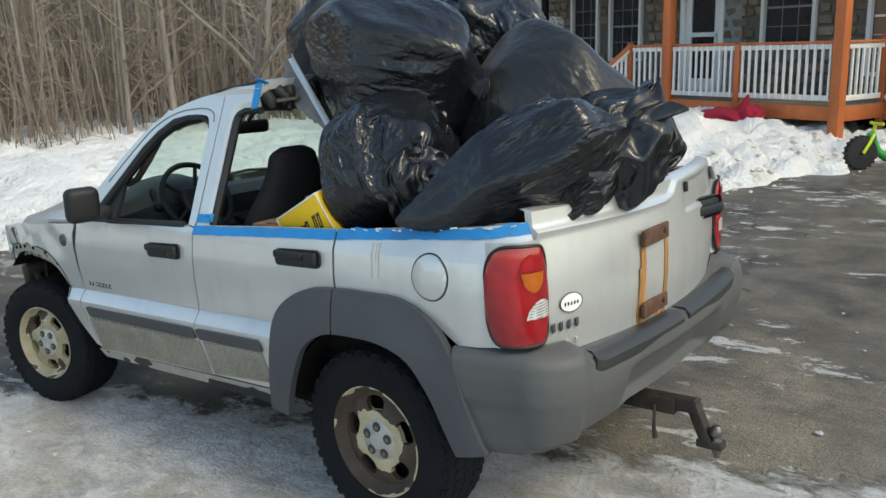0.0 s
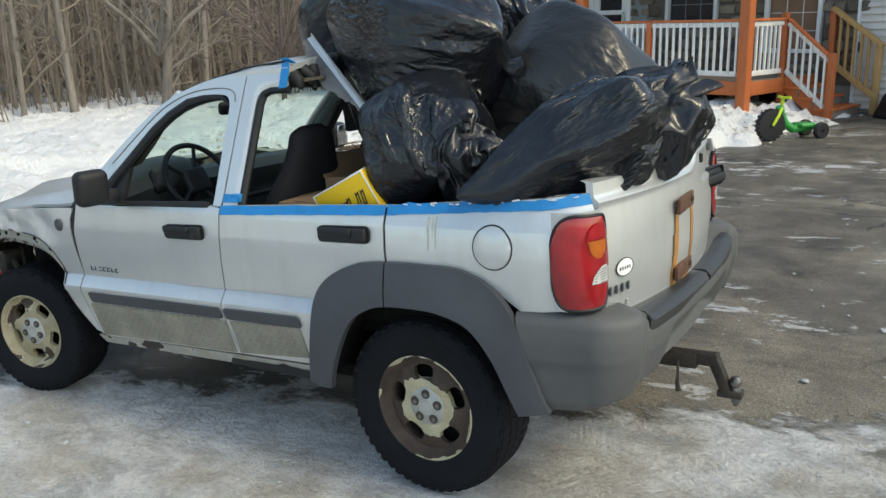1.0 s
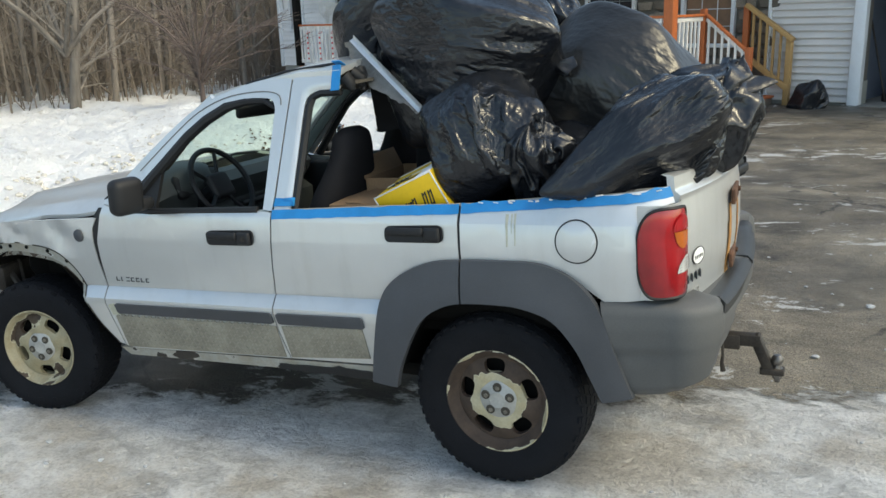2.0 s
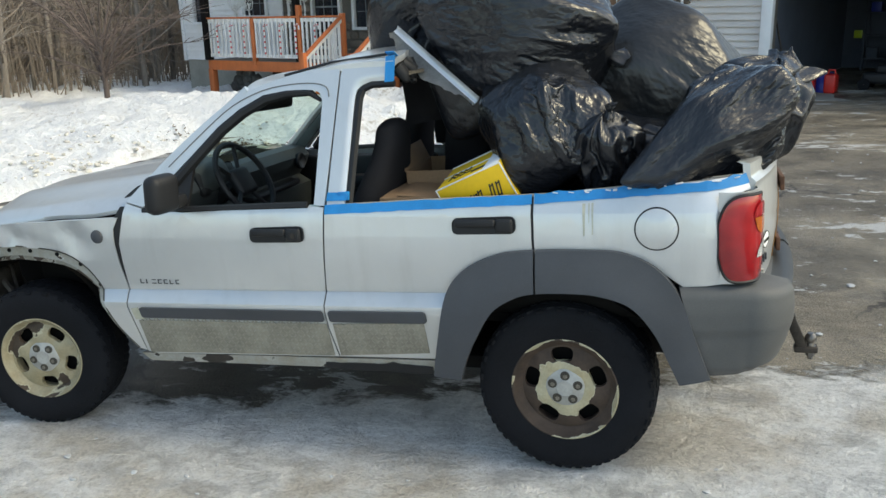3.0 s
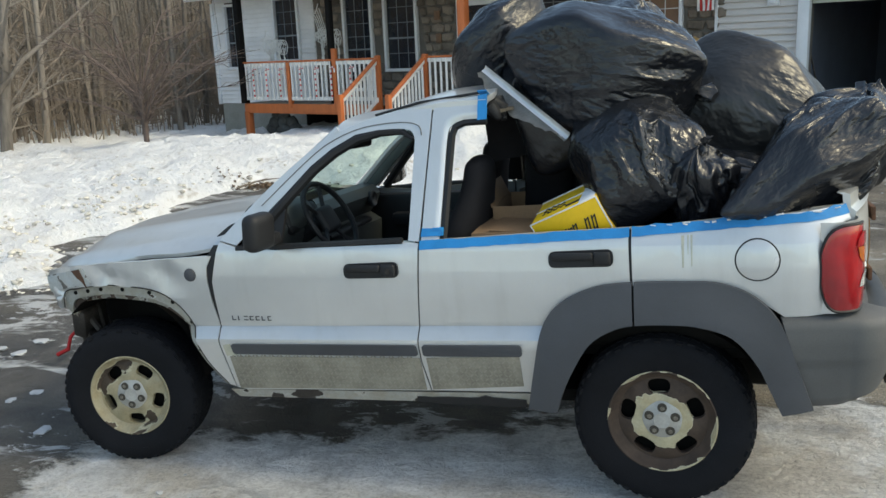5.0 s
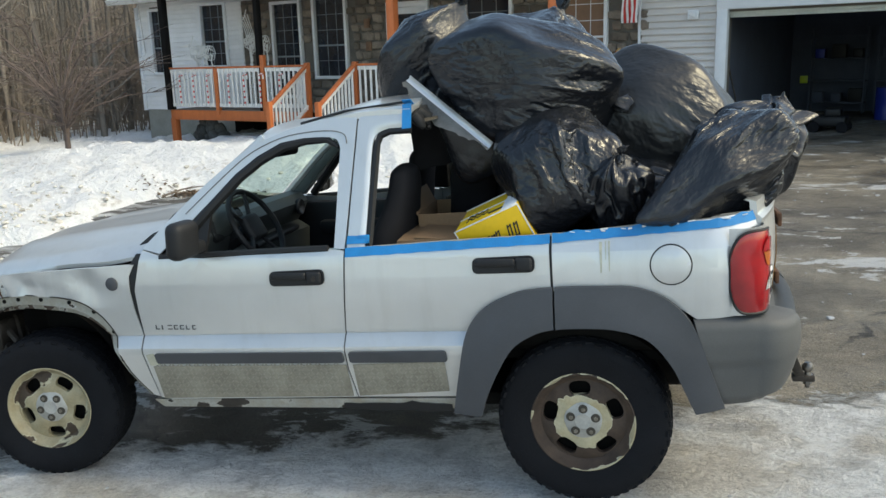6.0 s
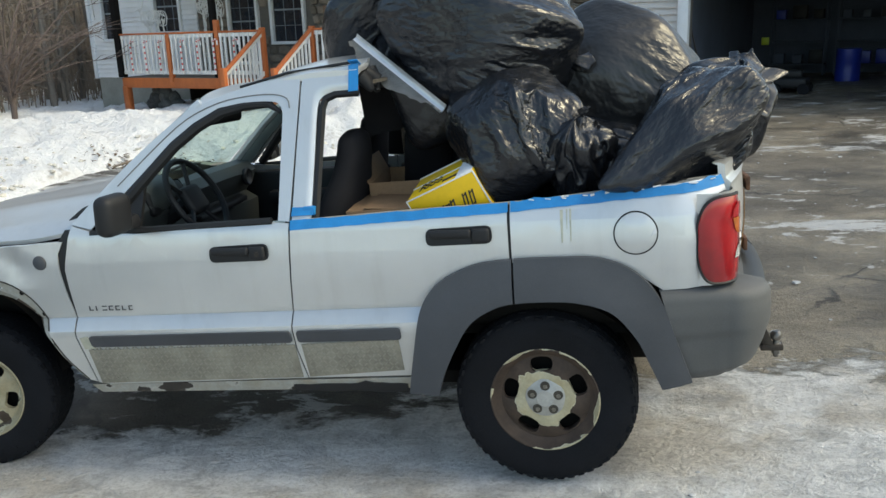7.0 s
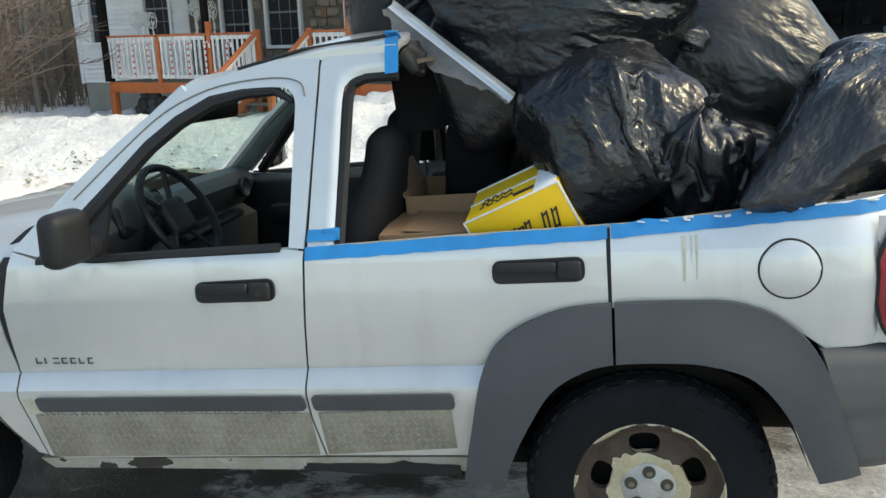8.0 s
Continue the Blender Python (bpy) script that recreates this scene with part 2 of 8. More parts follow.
def ground_surface():
    """Worn asphalt: packed ice on the side by the car, thin frozen streaks and wet dark patches elsewhere."""
    m, nt, bsdf = blank("asphalt_with_ice")
    geo, sep = nt.nodes.new("ShaderNodeNewGeometry"), nt.nodes.new("ShaderNodeSeparateXYZ")
    nt.links.new(geo.outputs["Position"], sep.inputs[0])
    X, Y = sep.outputs["X"], sep.outputs["Y"]
    big, mid, fine = noise_of(nt, 0.45, 5, "World"), noise_of(nt, 2.2, 6, "World", rough=0.62), noise_of(nt, 55, 4, "World", rough=0.7)
    stone = noise_of(nt, 130, 3, "World", rough=0.7)
    asphalt = ramp_between(nt, mid, 0.30, 0.70, (0.070, 0.061, 0.049), (0.235, 0.204, 0.160))
    patch = noise_of(nt, 0.55, 8, "World", stretch=(0.6, 1.5, 1), rough=0.68, distort=0.7, shift=(2, 5, 0))
    asphalt = mix_rgb(nt, ramp_between(nt, patch, 0.46, 0.60, (0, 0, 0), (0.9, 0.9, 0.9)), asphalt, ramp_between(nt, mid, 0.3, 0.7, (0.20, 0.175, 0.135), (0.38, 0.33, 0.255)))
    asphalt = mix_rgb(nt, ramp_between(nt, big, 0.55, 0.66, (0, 0, 0), (0.8, 0.8, 0.8)), asphalt, (0.030, 0.028, 0.026))
    asphalt = mix_rgb(nt, 0.75, asphalt, ramp_between(nt, stone, 0.36, 0.64, (0.18, 0.18, 0.18), (1.38, 1.36, 1.31)), "MULTIPLY")
    # the asphalt darkens along x, ahead of and beneath the car
    nose_dark = nt.nodes.new("ShaderNodeMapRange")
    nose_dark.inputs["From Min"].default_value, nose_dark.inputs["From Max"].default_value = -1.2, 1.0
    nose_dark.inputs["To Min"].default_value, nose_dark.inputs["To Max"].default_value = 0.62, 0.0
    nt.links.new(calc(nt, "ADD", X, calc(nt, "MULTIPLY", calc(nt, "SUBTRACT", mid, 0.5), 2.0)), nose_dark.inputs["Value"])
    asphalt = mix_rgb(nt, nose_dark.outputs[0], asphalt, (0.036, 0.035, 0.034))
    vor = nt.nodes.new("ShaderNodeTexVoronoi")
    vor.feature = "DISTANCE_TO_EDGE"
    vor.inputs["Scale"].default_value = 0.55
    bend = nt.nodes.new("ShaderNodeVectorMath")
    bend.operation = "ADD"
    nz = nt.nodes.new("ShaderNodeTexNoise")
    nz.inputs["Scale"].default_value, nz.inputs["Detail"].default_value = 1.6, 5
    nt.links.new(geo.outputs["Position"], nz.inputs["Vector"])
    nt.links.new(geo.outputs["Position"], bend.inputs[0])
    nt.links.new(nz.outputs["Color"], bend.inputs[1])
    nt.links.new(bend.outputs[0], vor.inputs["Vector"])
    crack = ramp_between(nt, vor.outputs["Distance"], 0.006, 0.014, (1, 1, 1), (0, 0, 0))
    crack = calc(nt, "MULTIPLY", crack, ramp_between(nt, noise_of(nt, 0.7, 3, "World", shift=(1, 8, 0)), 0.45, 0.55, (0, 0, 0), (0.85, 0.85, 0.85)))
    asphalt = mix_rgb(nt, crack, asphalt, (0.016, 0.015, 0.014))
    # the packed ice: it begins under the car's near side and runs out ahead of the nose and behind the tail
    by_car = calc(nt, "SUBTRACT", calc(nt, "SUBTRACT", calc(nt, "MULTIPLY", X, 0.27), -0.16), Y)
    ahead = calc(nt, "ADD", X, 3.05)
    behind = calc(nt, "SUBTRACT", calc(nt, "SUBTRACT", 1.8, X), calc(nt, "MULTIPLY", Y, 0.45))
    reach = calc(nt, "MINIMUM", calc(nt, "MINIMUM", by_car, ahead), calc(nt, "MINIMUM", behind, 0.75))
    lace = noise_of(nt, 1.9, 10, "World", stretch=(0.75, 1.35, 1), rough=0.74, distort=0.35)
    ice_f = calc(nt, "ADD", calc(nt, "MULTIPLY", reach, 1.7), calc(nt, "MULTIPLY", calc(nt, "SUBTRACT", lace, 0.5), 2.6))
    # unseen ice beyond y -5.6, added to bounce light onto the car's side
    bounce_ice = calc(nt, "MULTIPLY", calc(nt, "SUBTRACT", -5.6, Y), 0.8)
    ice_f = calc(nt, "MAXIMUM", ice_f, calc(nt, "ADD", bounce_ice, calc(nt, "MULTIPLY", calc(nt, "SUBTRACT", lace, 0.5), 2.0)))
    ice_m = ramp_between(nt, ice_f, -0.30, 0.20, (0, 0, 0), (1, 1, 1))
    # thin white streaks over the rest
    thin = noise_of(nt, 3.4, 9, "World", stretch=(0.7, 1.3, 1), rough=0.74, shift=(3, 7, 0), distort=0.4)
    strewn = noise_of(nt, 0.5, 3, "World", stretch=(0.8, 1.4, 1), shift=(8, 1, 0))
    thin_m = ramp_between(nt, calc(nt, "ADD", thin, calc(nt, "MULTIPLY", strewn, 0.55)), 0.862, 0.892, (0, 0, 0), (0.85, 0.85, 0.85))
    # long grey films of ice ahead of the nose
    smear = calc(nt, "SUBTRACT", noise_of(nt, 1.5, 8, "World", stretch=(0.55, 1.9, 1), rough=0.62, shift=(1, 4, 0), distort=0.3), calc(nt, "MULTIPLY", calc(nt, "MAXIMUM", calc(nt, "ADD", X, 3.2), 0.0), 0.5))
    asphalt = mix_rgb(nt, ramp_between(nt, smear, 0.545, 0.60, (0, 0, 0), (0.85, 0.85, 0.85)), asphalt, ramp_between(nt, lace, 0.4, 0.62, (0.20, 0.20, 0.195), (0.62, 0.62, 0.60)))
    ice_c = ramp_between(nt, noise_of(nt, 3.2, 8, "World", rough=0.72, distort=0.3), 0.34, 0.62, (0.42, 0.42, 0.415), (0.86, 0.86, 0.85))
    crust = noise_of(nt, 6.5, 8, "World", stretch=(0.85, 1.2, 1), rough=0.74, distort=0.5, shift=(4, 1, 0))
    ice_c = mix_rgb(nt, ramp_between(nt, crust, 0.47, 0.58, (0, 0, 0), (0.9, 0.9, 0.9)), ice_c, (0.90, 0.895, 0.88))
    ice_c = mix_rgb(nt, 0.4, ice_c, ramp_between(nt, fine, 0.33, 0.52, (0.35, 0.34, 0.32), (1, 1, 1)), "MULTIPLY")
    mud = noise_of(nt, 1.3, 6, "World", rough=0.65, shift=(6, 3, 0))
    ice_c = mix_rgb(nt, ramp_between(nt, mud, 0.50, 0.62, (0, 0, 0), (0.5, 0.5, 0.5)), ice_c, ramp_between(nt, fine, 0.3, 0.7, (0.26, 0.21, 0.145), (0.66, 0.57, 0.44)))
    col = mix_rgb(nt, thin_m, asphalt, (0.55, 0.55, 0.54))
    col = mix_rgb(nt, ice_m, col, ice_c)
    nt.links.new(col, bsdf.inputs["Base Color"])
    wet = ramp_between(nt, noise_of(nt, 0.8, 4, "World", shift=(9, 2, 0)), 0.45, 0.6, (0.75, 0.75, 0.75), (0.35, 0.35, 0.35))
    nt.links.new(mix_rgb(nt, ice_m, wet, (0.45, 0.45, 0.45)), bsdf.inputs["Roughness"])
    h = calc(nt, "ADD", calc(nt, "MULTIPLY", ice_f, 0.35), calc(nt, "ADD", calc(nt, "MULTIPLY", fine, 0.35), calc(nt, "MULTIPLY", mid, 0.8)))
    h = calc(nt, "ADD", h, calc(nt, "MULTIPLY", calc(nt, "MULTIPLY", crust, ice_m), 1.4))
    set_bump(nt, bsdf, h, 1.0, 0.06)
    return m


def snow_surface():
    m, nt, bsdf = blank("snow")
    a, b, c = noise_of(nt, 1.2, 6, "World"), noise_of(nt, 9, 6, "World", rough=0.65), noise_of(nt, 70, 3, "World")
    col = ramp_between(nt, a, 0.3, 0.7, (0.83, 0.83, 0.825), (0.93, 0.925, 0.91))
    d = noise_of(nt, 0.8, 5, "World", shift=(5, 2, 0))
    dirt = calc(nt, "MULTIPLY", ramp_between(nt, b, 0.50, 0.66, (0, 0, 0), (1, 1, 1)), ramp_between(nt, d, 0.50, 0.64, (0.04, 0.04, 0.04), (0.8, 0.8, 0.8)))
    nt.links.new(mix_rgb(nt, dirt, col, (0.40, 0.35, 0.28)), bsdf.inputs["Base Color"])
    bsdf.inputs["Roughness"].default_value = 0.8
    bsdf.inputs["Specular IOR Level"].default_value = 0.3
    set_bump(nt, bsdf, calc(nt, "ADD", b, calc(nt, "MULTIPLY", c, 0.25)), 0.9, 0.13)
    return m


M_SILVER = silver_paint()
M_GREY_CLAD = mat("grey_cladding", (0.050, 0.053, 0.060), 0.6, dark=0.8, light=1.3, scale=4, grain=250, bump=0.2, depth=0.001)
M_CLADLINE = mat("dark_grey_groove", (0.16, 0.16, 0.155), 0.8, scale=20, grain=160, bump=0.1)
M_BUMPER = mat("faded_bumper_plastic", (0.076, 0.077, 0.077), 0.62, dark=0.8, light=1.25, scale=3, grain=200, bump=0.2, depth=0.001)
M_STEP = mat("dark_step_plastic", (0.030, 0.032, 0.034), 0.5, scale=5, grain=200, bump=0.25, depth=0.001)
M_BLACK = mat("black_plastic", (0.014, 0.0145, 0.016), 0.55, spec=0.35, scale=6, grain=220, bump=0.15, depth=0.001)
M_RUBBER = mat("tyre_rubber", (0.009, 0.0095, 0.0115), 0.75, spec=0.12, dark=0.75, light=1.5, scale=5, grain=120, bump=0.3, depth=0.002)
M_DARK = mat("dark_underside", (0.009, 0.0085, 0.008), 0.85, spec=0.1, scale=4, grain=40, bump=0.3, depth=0.004)
M_TAPE = mat("blue_tape", (0.008, 0.20, 0.50), 0.55, dark=0.85, light=1.15, scale=14, grain=180, bump=0.35, depth=0.0015)
M_PLATE = mat("dirty_tread_plate", (0.285, 0.265, 0.215), 0.5, 0.25, dark=0.6, light=1.3, scale=7, grain=60, bump=0.2, depth=0.002)
M_TREAD = mat("tread_plate_bars", (0.35, 0.33, 0.275), 0.45, 0.25, dark=0.7, light=1.1, scale=7, grain=60, bump=0.1)
M_ROCKER = peeling("corroded_sill", (0.36, 0.35, 0.315), (0.05, 0.04, 0.032), (0.42, 0.40, 0.36), 0.60, 6.0, 4.0)
M_FLANGE = peeling("bare_arch_metal", (0.37, 0.365, 0.33), (0.10, 0.075, 0.055), (0.6, 0.6, 0.57), 0.67, 14.0, 2.0)
M_POD = peeling("chipped_pod_paint", (0.50, 0.52, 0.515), (0.20, 0.185, 0.165), (0.62, 0.62, 0.60), 0.60, 11.0, 3.3)
M_LIP = peeling("rusty_arch_edge", (0.24, 0.23, 0.20), (0.075, 0.05, 0.035), (0.4, 0.38, 0.34), 0.52, 16.0, 5.0)
M_WHEEL_RUST = peeling("peeling_wheel_paint", (0.50, 0.445, 0.30), (0.080, 0.052, 0.036), (0.62, 0.57, 0.40), 0.60, 8.0, 1.7, 0.50)
M_WHEEL_PALE = peeling("cream_wheel_paint", (0.36, 0.315, 0.205), (0.08, 0.055, 0.036), (0.46, 0.42, 0.29), 0.66, 5.5, 6.1, 0.10)
M_CHROME = mat("dull_chrome", (0.62, 0.61, 0.58), 0.28, 0.9, scale=9, grain=80, bump=0.1)
M_MIRROR = mat("mirror_glass", (0.80, 0.82, 0.83), 0.12, 1.0, dark=0.95, light=1.05, scale=9, grain=80, bump=0)
M_SILVER_PLASTIC = mat("silver_cap_plastic", (0.42, 0.41, 0.38), 0.5, 0.2, scale=18, grain=120, bump=0.1)
M_POCKET = mat("dark_brown_cap_pocket", (0.055, 0.047, 0.036), 0.8, scale=40, grain=160, bump=0.1)
M_NUT = mat("brown_grey_nut", (0.22, 0.20, 0.165), 0.45, 0.6, dark=0.5, light=1.3, scale=40, grain=160, bump=0.1)
M_STEEL_DARK = mat("rusty_hitch_steel", (0.040, 0.034, 0.029), 0.62, 0.5, dark=0.5, light=1.7, scale=12, grain=90, bump=0.4)
M_DRIP = mat("yellowed_drips", (0.46, 0.45, 0.36), 0.55, scale=30, grain=160, bump=0.05)
M_BALL = mat("worn_ball_steel", (0.16, 0.15, 0.14), 0.32, 0.8, dark=0.6, light=1.4, scale=12, grain=90, bump=0.1)
M_RUST = mat("rust", (0.085, 0.040, 0.022), 0.85, dark=0.4, light=1.7, scale=22, grain=130, bump=0.6, depth=0.003)
M_RUN = mat("rust_runs", (0.40, 0.20, 0.06), 0.7, dark=0.35, light=1.6, scale=9, grain=70, stretch=(1, 2, 0.2))
M_RED = lens_red()
M_AMBER = mat("amber_lens", (0.42, 0.10, 0.008), 0.15, scale=30, grain=160, coat=0.6)
M_CLEAR = mat("ribbed_clear_lens", (0.55, 0.54, 0.52), 0.16, scale=30, grain=160, coat=0.6)
M_GLASS = glass("tinted_windscreen", (0.72, 0.86, 0.80))
M_BAG = bag_plastic("black_bin_liner", (0.008, 0.0092, 0.012), 0.22, 0.24)
M_BAG_TAUT = bag_plastic("thin_sheen_bin_liner", (0.014, 0.0145, 0.015), 0.30, 0.10, 0.07)
M_SEAT = mat("charcoal_seat_cloth", (0.020, 0.020, 0.023), 0.95, scale=8, grain=300, bump=0.3, depth=0.001, spec=0.2)
M_FELT = mat("grey_felt_lining", (0.13, 0.135, 0.135), 0.95, dark=0.4, light=1.3, scale=9, grain=200, bump=0.3)
M_DASH = mat("grey_dash_plastic", (0.040, 0.047, 0.047), 0.55, scale=6, grain=240, bump=0.2, depth=0.001)
M_PILLAR = mat("grey_pillar_plastic", (0.11, 0.125, 0.12), 0.6, scale=6, grain=240, bump=0.15, depth=0.001)
M_HEADLINER = mat("stained_headliner", (0.10, 0.085, 0.065), 0.95, dark=0.4, light=1.4, scale=7, grain=90, bump=0.3)
M_CARD = mat("brown_cardboard", (0.30, 0.185, 0.10), 0.85, dark=0.8, light=1.1, scale=5, grain=80, bump=0.15)
M_YELLOW = mat("yellow_printed_card", (0.80, 0.50, 0.012), 0.55, dark=0.9, light=1.05, scale=4, grain=60, bump=0.1)
M_WHITE_CARD = mat("white_card", (0.75, 0.75, 0.74), 0.7, scale=6, grain=60, bump=0.1)
M_INK = mat("black_ink", (0.02, 0.02, 0.02), 0.7, scale=30, grain=200, bump=0)
M_ASPHALT = ground_surface()
M_SNOW = snow_surface()
M_CLOD = mat("dirty_snow_clod", (0.62, 0.58, 0.51), 0.85, dark=0.55, light=1.3, scale=3, grain=60, bump=0.4, coords="World")
M_ICE = mat("grey_ice_chip", (0.42, 0.43, 0.44), 0.5, scale=20, grain=90, bump=0.4, coords="World")
M_SIDING = mat("pale_vinyl_siding", (0.62, 0.59, 0.56), 0.6, dark=0.88, light=1.06, scale=2.5, grain=60, bump=0.08, coords="World", vary=0.05)
M_SIDING_W = mat("white_vinyl_siding", (0.78, 0.78, 0.78), 0.6, dark=0.88, light=1.06, scale=2.5, grain=60, bump=0.08, coords="World", vary=0.05)
M_TRIM = mat("white_trim_paint", (0.72, 0.74, 0.76), 0.5, dark=0.9, light=1.05, scale=4, grain=60, bump=0.08, coords="World")
M_RAIL_WHITE = mat("white_rail_paint", (0.76, 0.75, 0.72), 0.55, dark=0.85, light=1.05, scale=6, grain=70, bump=0.1, coords="World", vary=0.06)
M_ORANGE = mat("orange_stained_wood", (0.46, 0.125, 0.035), 0.6, dark=0.75, light=1.2, scale=4, grain=50, bump=0.2, stretch=(1, 1, 0.2), vary=0.10)
M_PINE = mat("fresh_pine_lumber", (0.44, 0.27, 0.105), 0.7, dark=0.8, light=1.15, scale=4, grain=60, bump=0.15, stretch=(1, 1, 0.2), vary=0.1)
M_DECK = mat("weathered_deck_boards", (0.20, 0.17, 0.14), 0.8, scale=3, grain=60, bump=0.2, coords="World", vary=0.15)
M_STONE = mat("field_stone_veneer", (0.175, 0.145, 0.115), 0.85, dark=0.6, light=1.4, scale=3.5, grain=30, bump=0.6, depth=0.01, coords="World", vary=0.38)
M_MORTAR = mat("grey_mortar", (0.13, 0.12, 0.105), 0.95, scale=5, grain=60, bump=0.4, coords="World")
M_CONCRETE = mat("concrete_foundation", (0.30, 0.30, 0.27), 0.9, dark=0.7, light=1.15, scale=2, grain=30, bump=0.3, coords="World")
M_PANE = mat("dark_window_pane", (0.012, 0.017, 0.026), 0.08, dark=0.8, light=1.3, scale=1.5, grain=8, bump=0.0, coords="World", spec=0.6)
M_DOOR = mat("grey_blue_door", (0.20, 0.23, 0.25), 0.45, scale=4, grain=60, bump=0.1, coords="World")
# the unlit interior's dimness and blue cast are put into this colour
M_GARAGE_IN = mat("dim_blue_garage_tint", (0.085, 0.102, 0.14), 0.9, scale=2, grain=30, bump=0.2, coords="World")
M_SLAB = mat("garage_slab", (0.23, 0.215, 0.19), 0.8, dark=0.7, light=1.1, scale=2, grain=40, bump=0.2, coords="World")
M_GDOOR = mat("raised_garage_door", (0.50, 0.52, 0.46), 0.5, scale=3, grain=50, bump=0.1, coords="World")
M_BARK = mat("grey_brown_bark", (0.213, 0.187, 0.158), 0.95, dark=0.5, light=1.45, scale=1.6, grain=14, bump=0.8, depth=0.02, coords="World", stretch=(1, 1, 0.2))
M_SHRUB = mat("purplish_twigs", (0.125, 0.096, 0.084), 0.95, dark=0.6, light=1.4, scale=0.9, grain=8, bump=0.2, coords="World")
M_TWIG = mat("brown_twigs", (0.205, 0.168, 0.132), 0.95, dark=0.6, light=1.4, scale=0.6, grain=6, bump=0.2, coords="World")
M_WOOD_FLOOR = mat("leaf_litter", (0.135, 0.092, 0.058), 0.95, dark=0.5, light=1.4, scale=0.8, grain=8, bump=0.5, depth=0.03, coords="World")
M_LOG = mat("mossy_stacked_stone", (0.060, 0.062, 0.060), 0.9, dark=0.5, light=1.6, scale=6, grain=40, bump=0.5, vary=0.3)
M_GREEN = mat("green_toy_plastic", (0.035, 0.30, 0.055), 0.35, scale=7, grain=70, bump=0.05)
M_LIME = mat("lime_toy_plastic", (0.50, 0.62, 0.03), 0.35, scale=7, grain=70, bump=0.05)
M_SANTA = mat("red_plush", (0.33, 0.008, 0.028), 0.9, scale=9, grain=120, bump=0.5, depth=0.004)
M_PLUSH_W = mat("white_plush", (0.75, 0.75, 0.73), 0.95, scale=9, grain=120, bump=0.5, depth=0.004)
M_REDBIN = mat("red_plastic", (0.52, 0.02, 0.015), 0.4, scale=7, grain=70, bump=0.05)
M_FADED_RED = mat("faded_red_plastic", (0.50, 0.035, 0.035), 0.5, scale=9, grain=70, bump=0.05)
M_BLUEBIN = mat("blue_plastic", (0.015, 0.035, 0.30), 0.4, scale=7, grain=70, bump=0.05)
M_STRAP = mat("red_strap", (0.45, 0.012, 0.015), 0.7, scale=20, grain=90, bump=0.1)
M_STICKER = mat("white_sticker", (0.8, 0.8, 0.78), 0.5, scale=9, grain=80, bump=0.05)
M_BROWN_BLIND = mat("tan_window_blind", (0.21, 0.12, 0.07), 0.6, scale=3, grain=20, bump=0.05, coords="World")


# ---- mesh helpers ----
ORIENTED = set()      # meshes whose faces were turned the right way as they were made


def finish(ob, angle=40):
    for p in ob.data.polygons:
        p.use_smooth = True
    ob.data.set_sharp_from_angle(angle=radians(angle))
    return ob


def mesh_of(name, bm, material, angle=40):
    if id(bm) in ORIENTED:
        ORIENTED.discard(id(bm))
    else:
        bmesh.ops.recalc_face_normals(bm, faces=bm.faces)
    me = bpy.data.meshes.new(name)
    bm.to_mesh(me)
    bm.free()
    for m in material if isinstance(material, (list, tuple)) else [material]:
        me.materials.append(m)
    return me


def part(name, bm, material, parent=None, label="", angle=40):
    ob = new(name, mesh_of(name, bm, material))
    ob.parent = parent
    if label:
        tagged(ob, label)
    return finish(ob, angle)


def thing(name, label, category, m=None, group="", kind=""):
    ob = new(name)
    if m is not None:
        ob.matrix_world = m
    return tagged(ob, label, category, group, kind)


def solid(name, bm, material, label, category, m=None, group="", kind="", angle=40):
    """A thing that is one mesh."""
    ob = part(name, bm, material, None, "", angle)
    if m is not None:
        ob.matrix_world = m
    return tagged(ob, label, category, group, kind)


def box(bm, c, s, bevel=0.0, rot=None, seg=2):
    """A block with centre c and sizes s, its edges rounded."""
    m = Matrix.Translation(c) @ (rot if rot is not None else Matrix.Identity(4)) @ Matrix.Diagonal((*s, 1))
    made = bmesh.ops.create_cube(bm, size=1, matrix=m)
    if bevel:
        edges = list({e for v in made["verts"] for e in v.link_edges})
        bmesh.ops.bevel(bm, geom=edges, offset=bevel, segments=seg, profile=0.5, affect="EDGES")


def tube(bm, pts, radii, sides=8, caps=True):
    """A round bar through pts, as thick at each as radii says."""
    pts = [Vector(p) for p in pts]
    if not isinstance(radii, (list, tuple)):
        radii = [radii] * len(pts)
    rings, up = [], None
    for i, p in enumerate(pts):
        d = (pts[min(i + 1, len(pts) - 1)] - pts[max(i - 1, 0)]).normalized()
        if up is None:
            up = d.orthogonal().normalized()
        side = d.cross(up).normalized()
        up = side.cross(d).normalized()
        rings.append([bm.verts.new(p + (side * math.cos(a) + up * math.sin(a)) * radii[i]) for a in (2 * math.pi * k / sides for k in range(sides))])
    for a, b in zip(rings, rings[1:]):
        for k in range(sides):
            bm.faces.new((a[k], a[(k + 1) % sides], b[(k + 1) % sides], b[k]))
    if caps:
        bm.faces.new(rings[0][::-1])
        bm.faces.new(rings[-1])


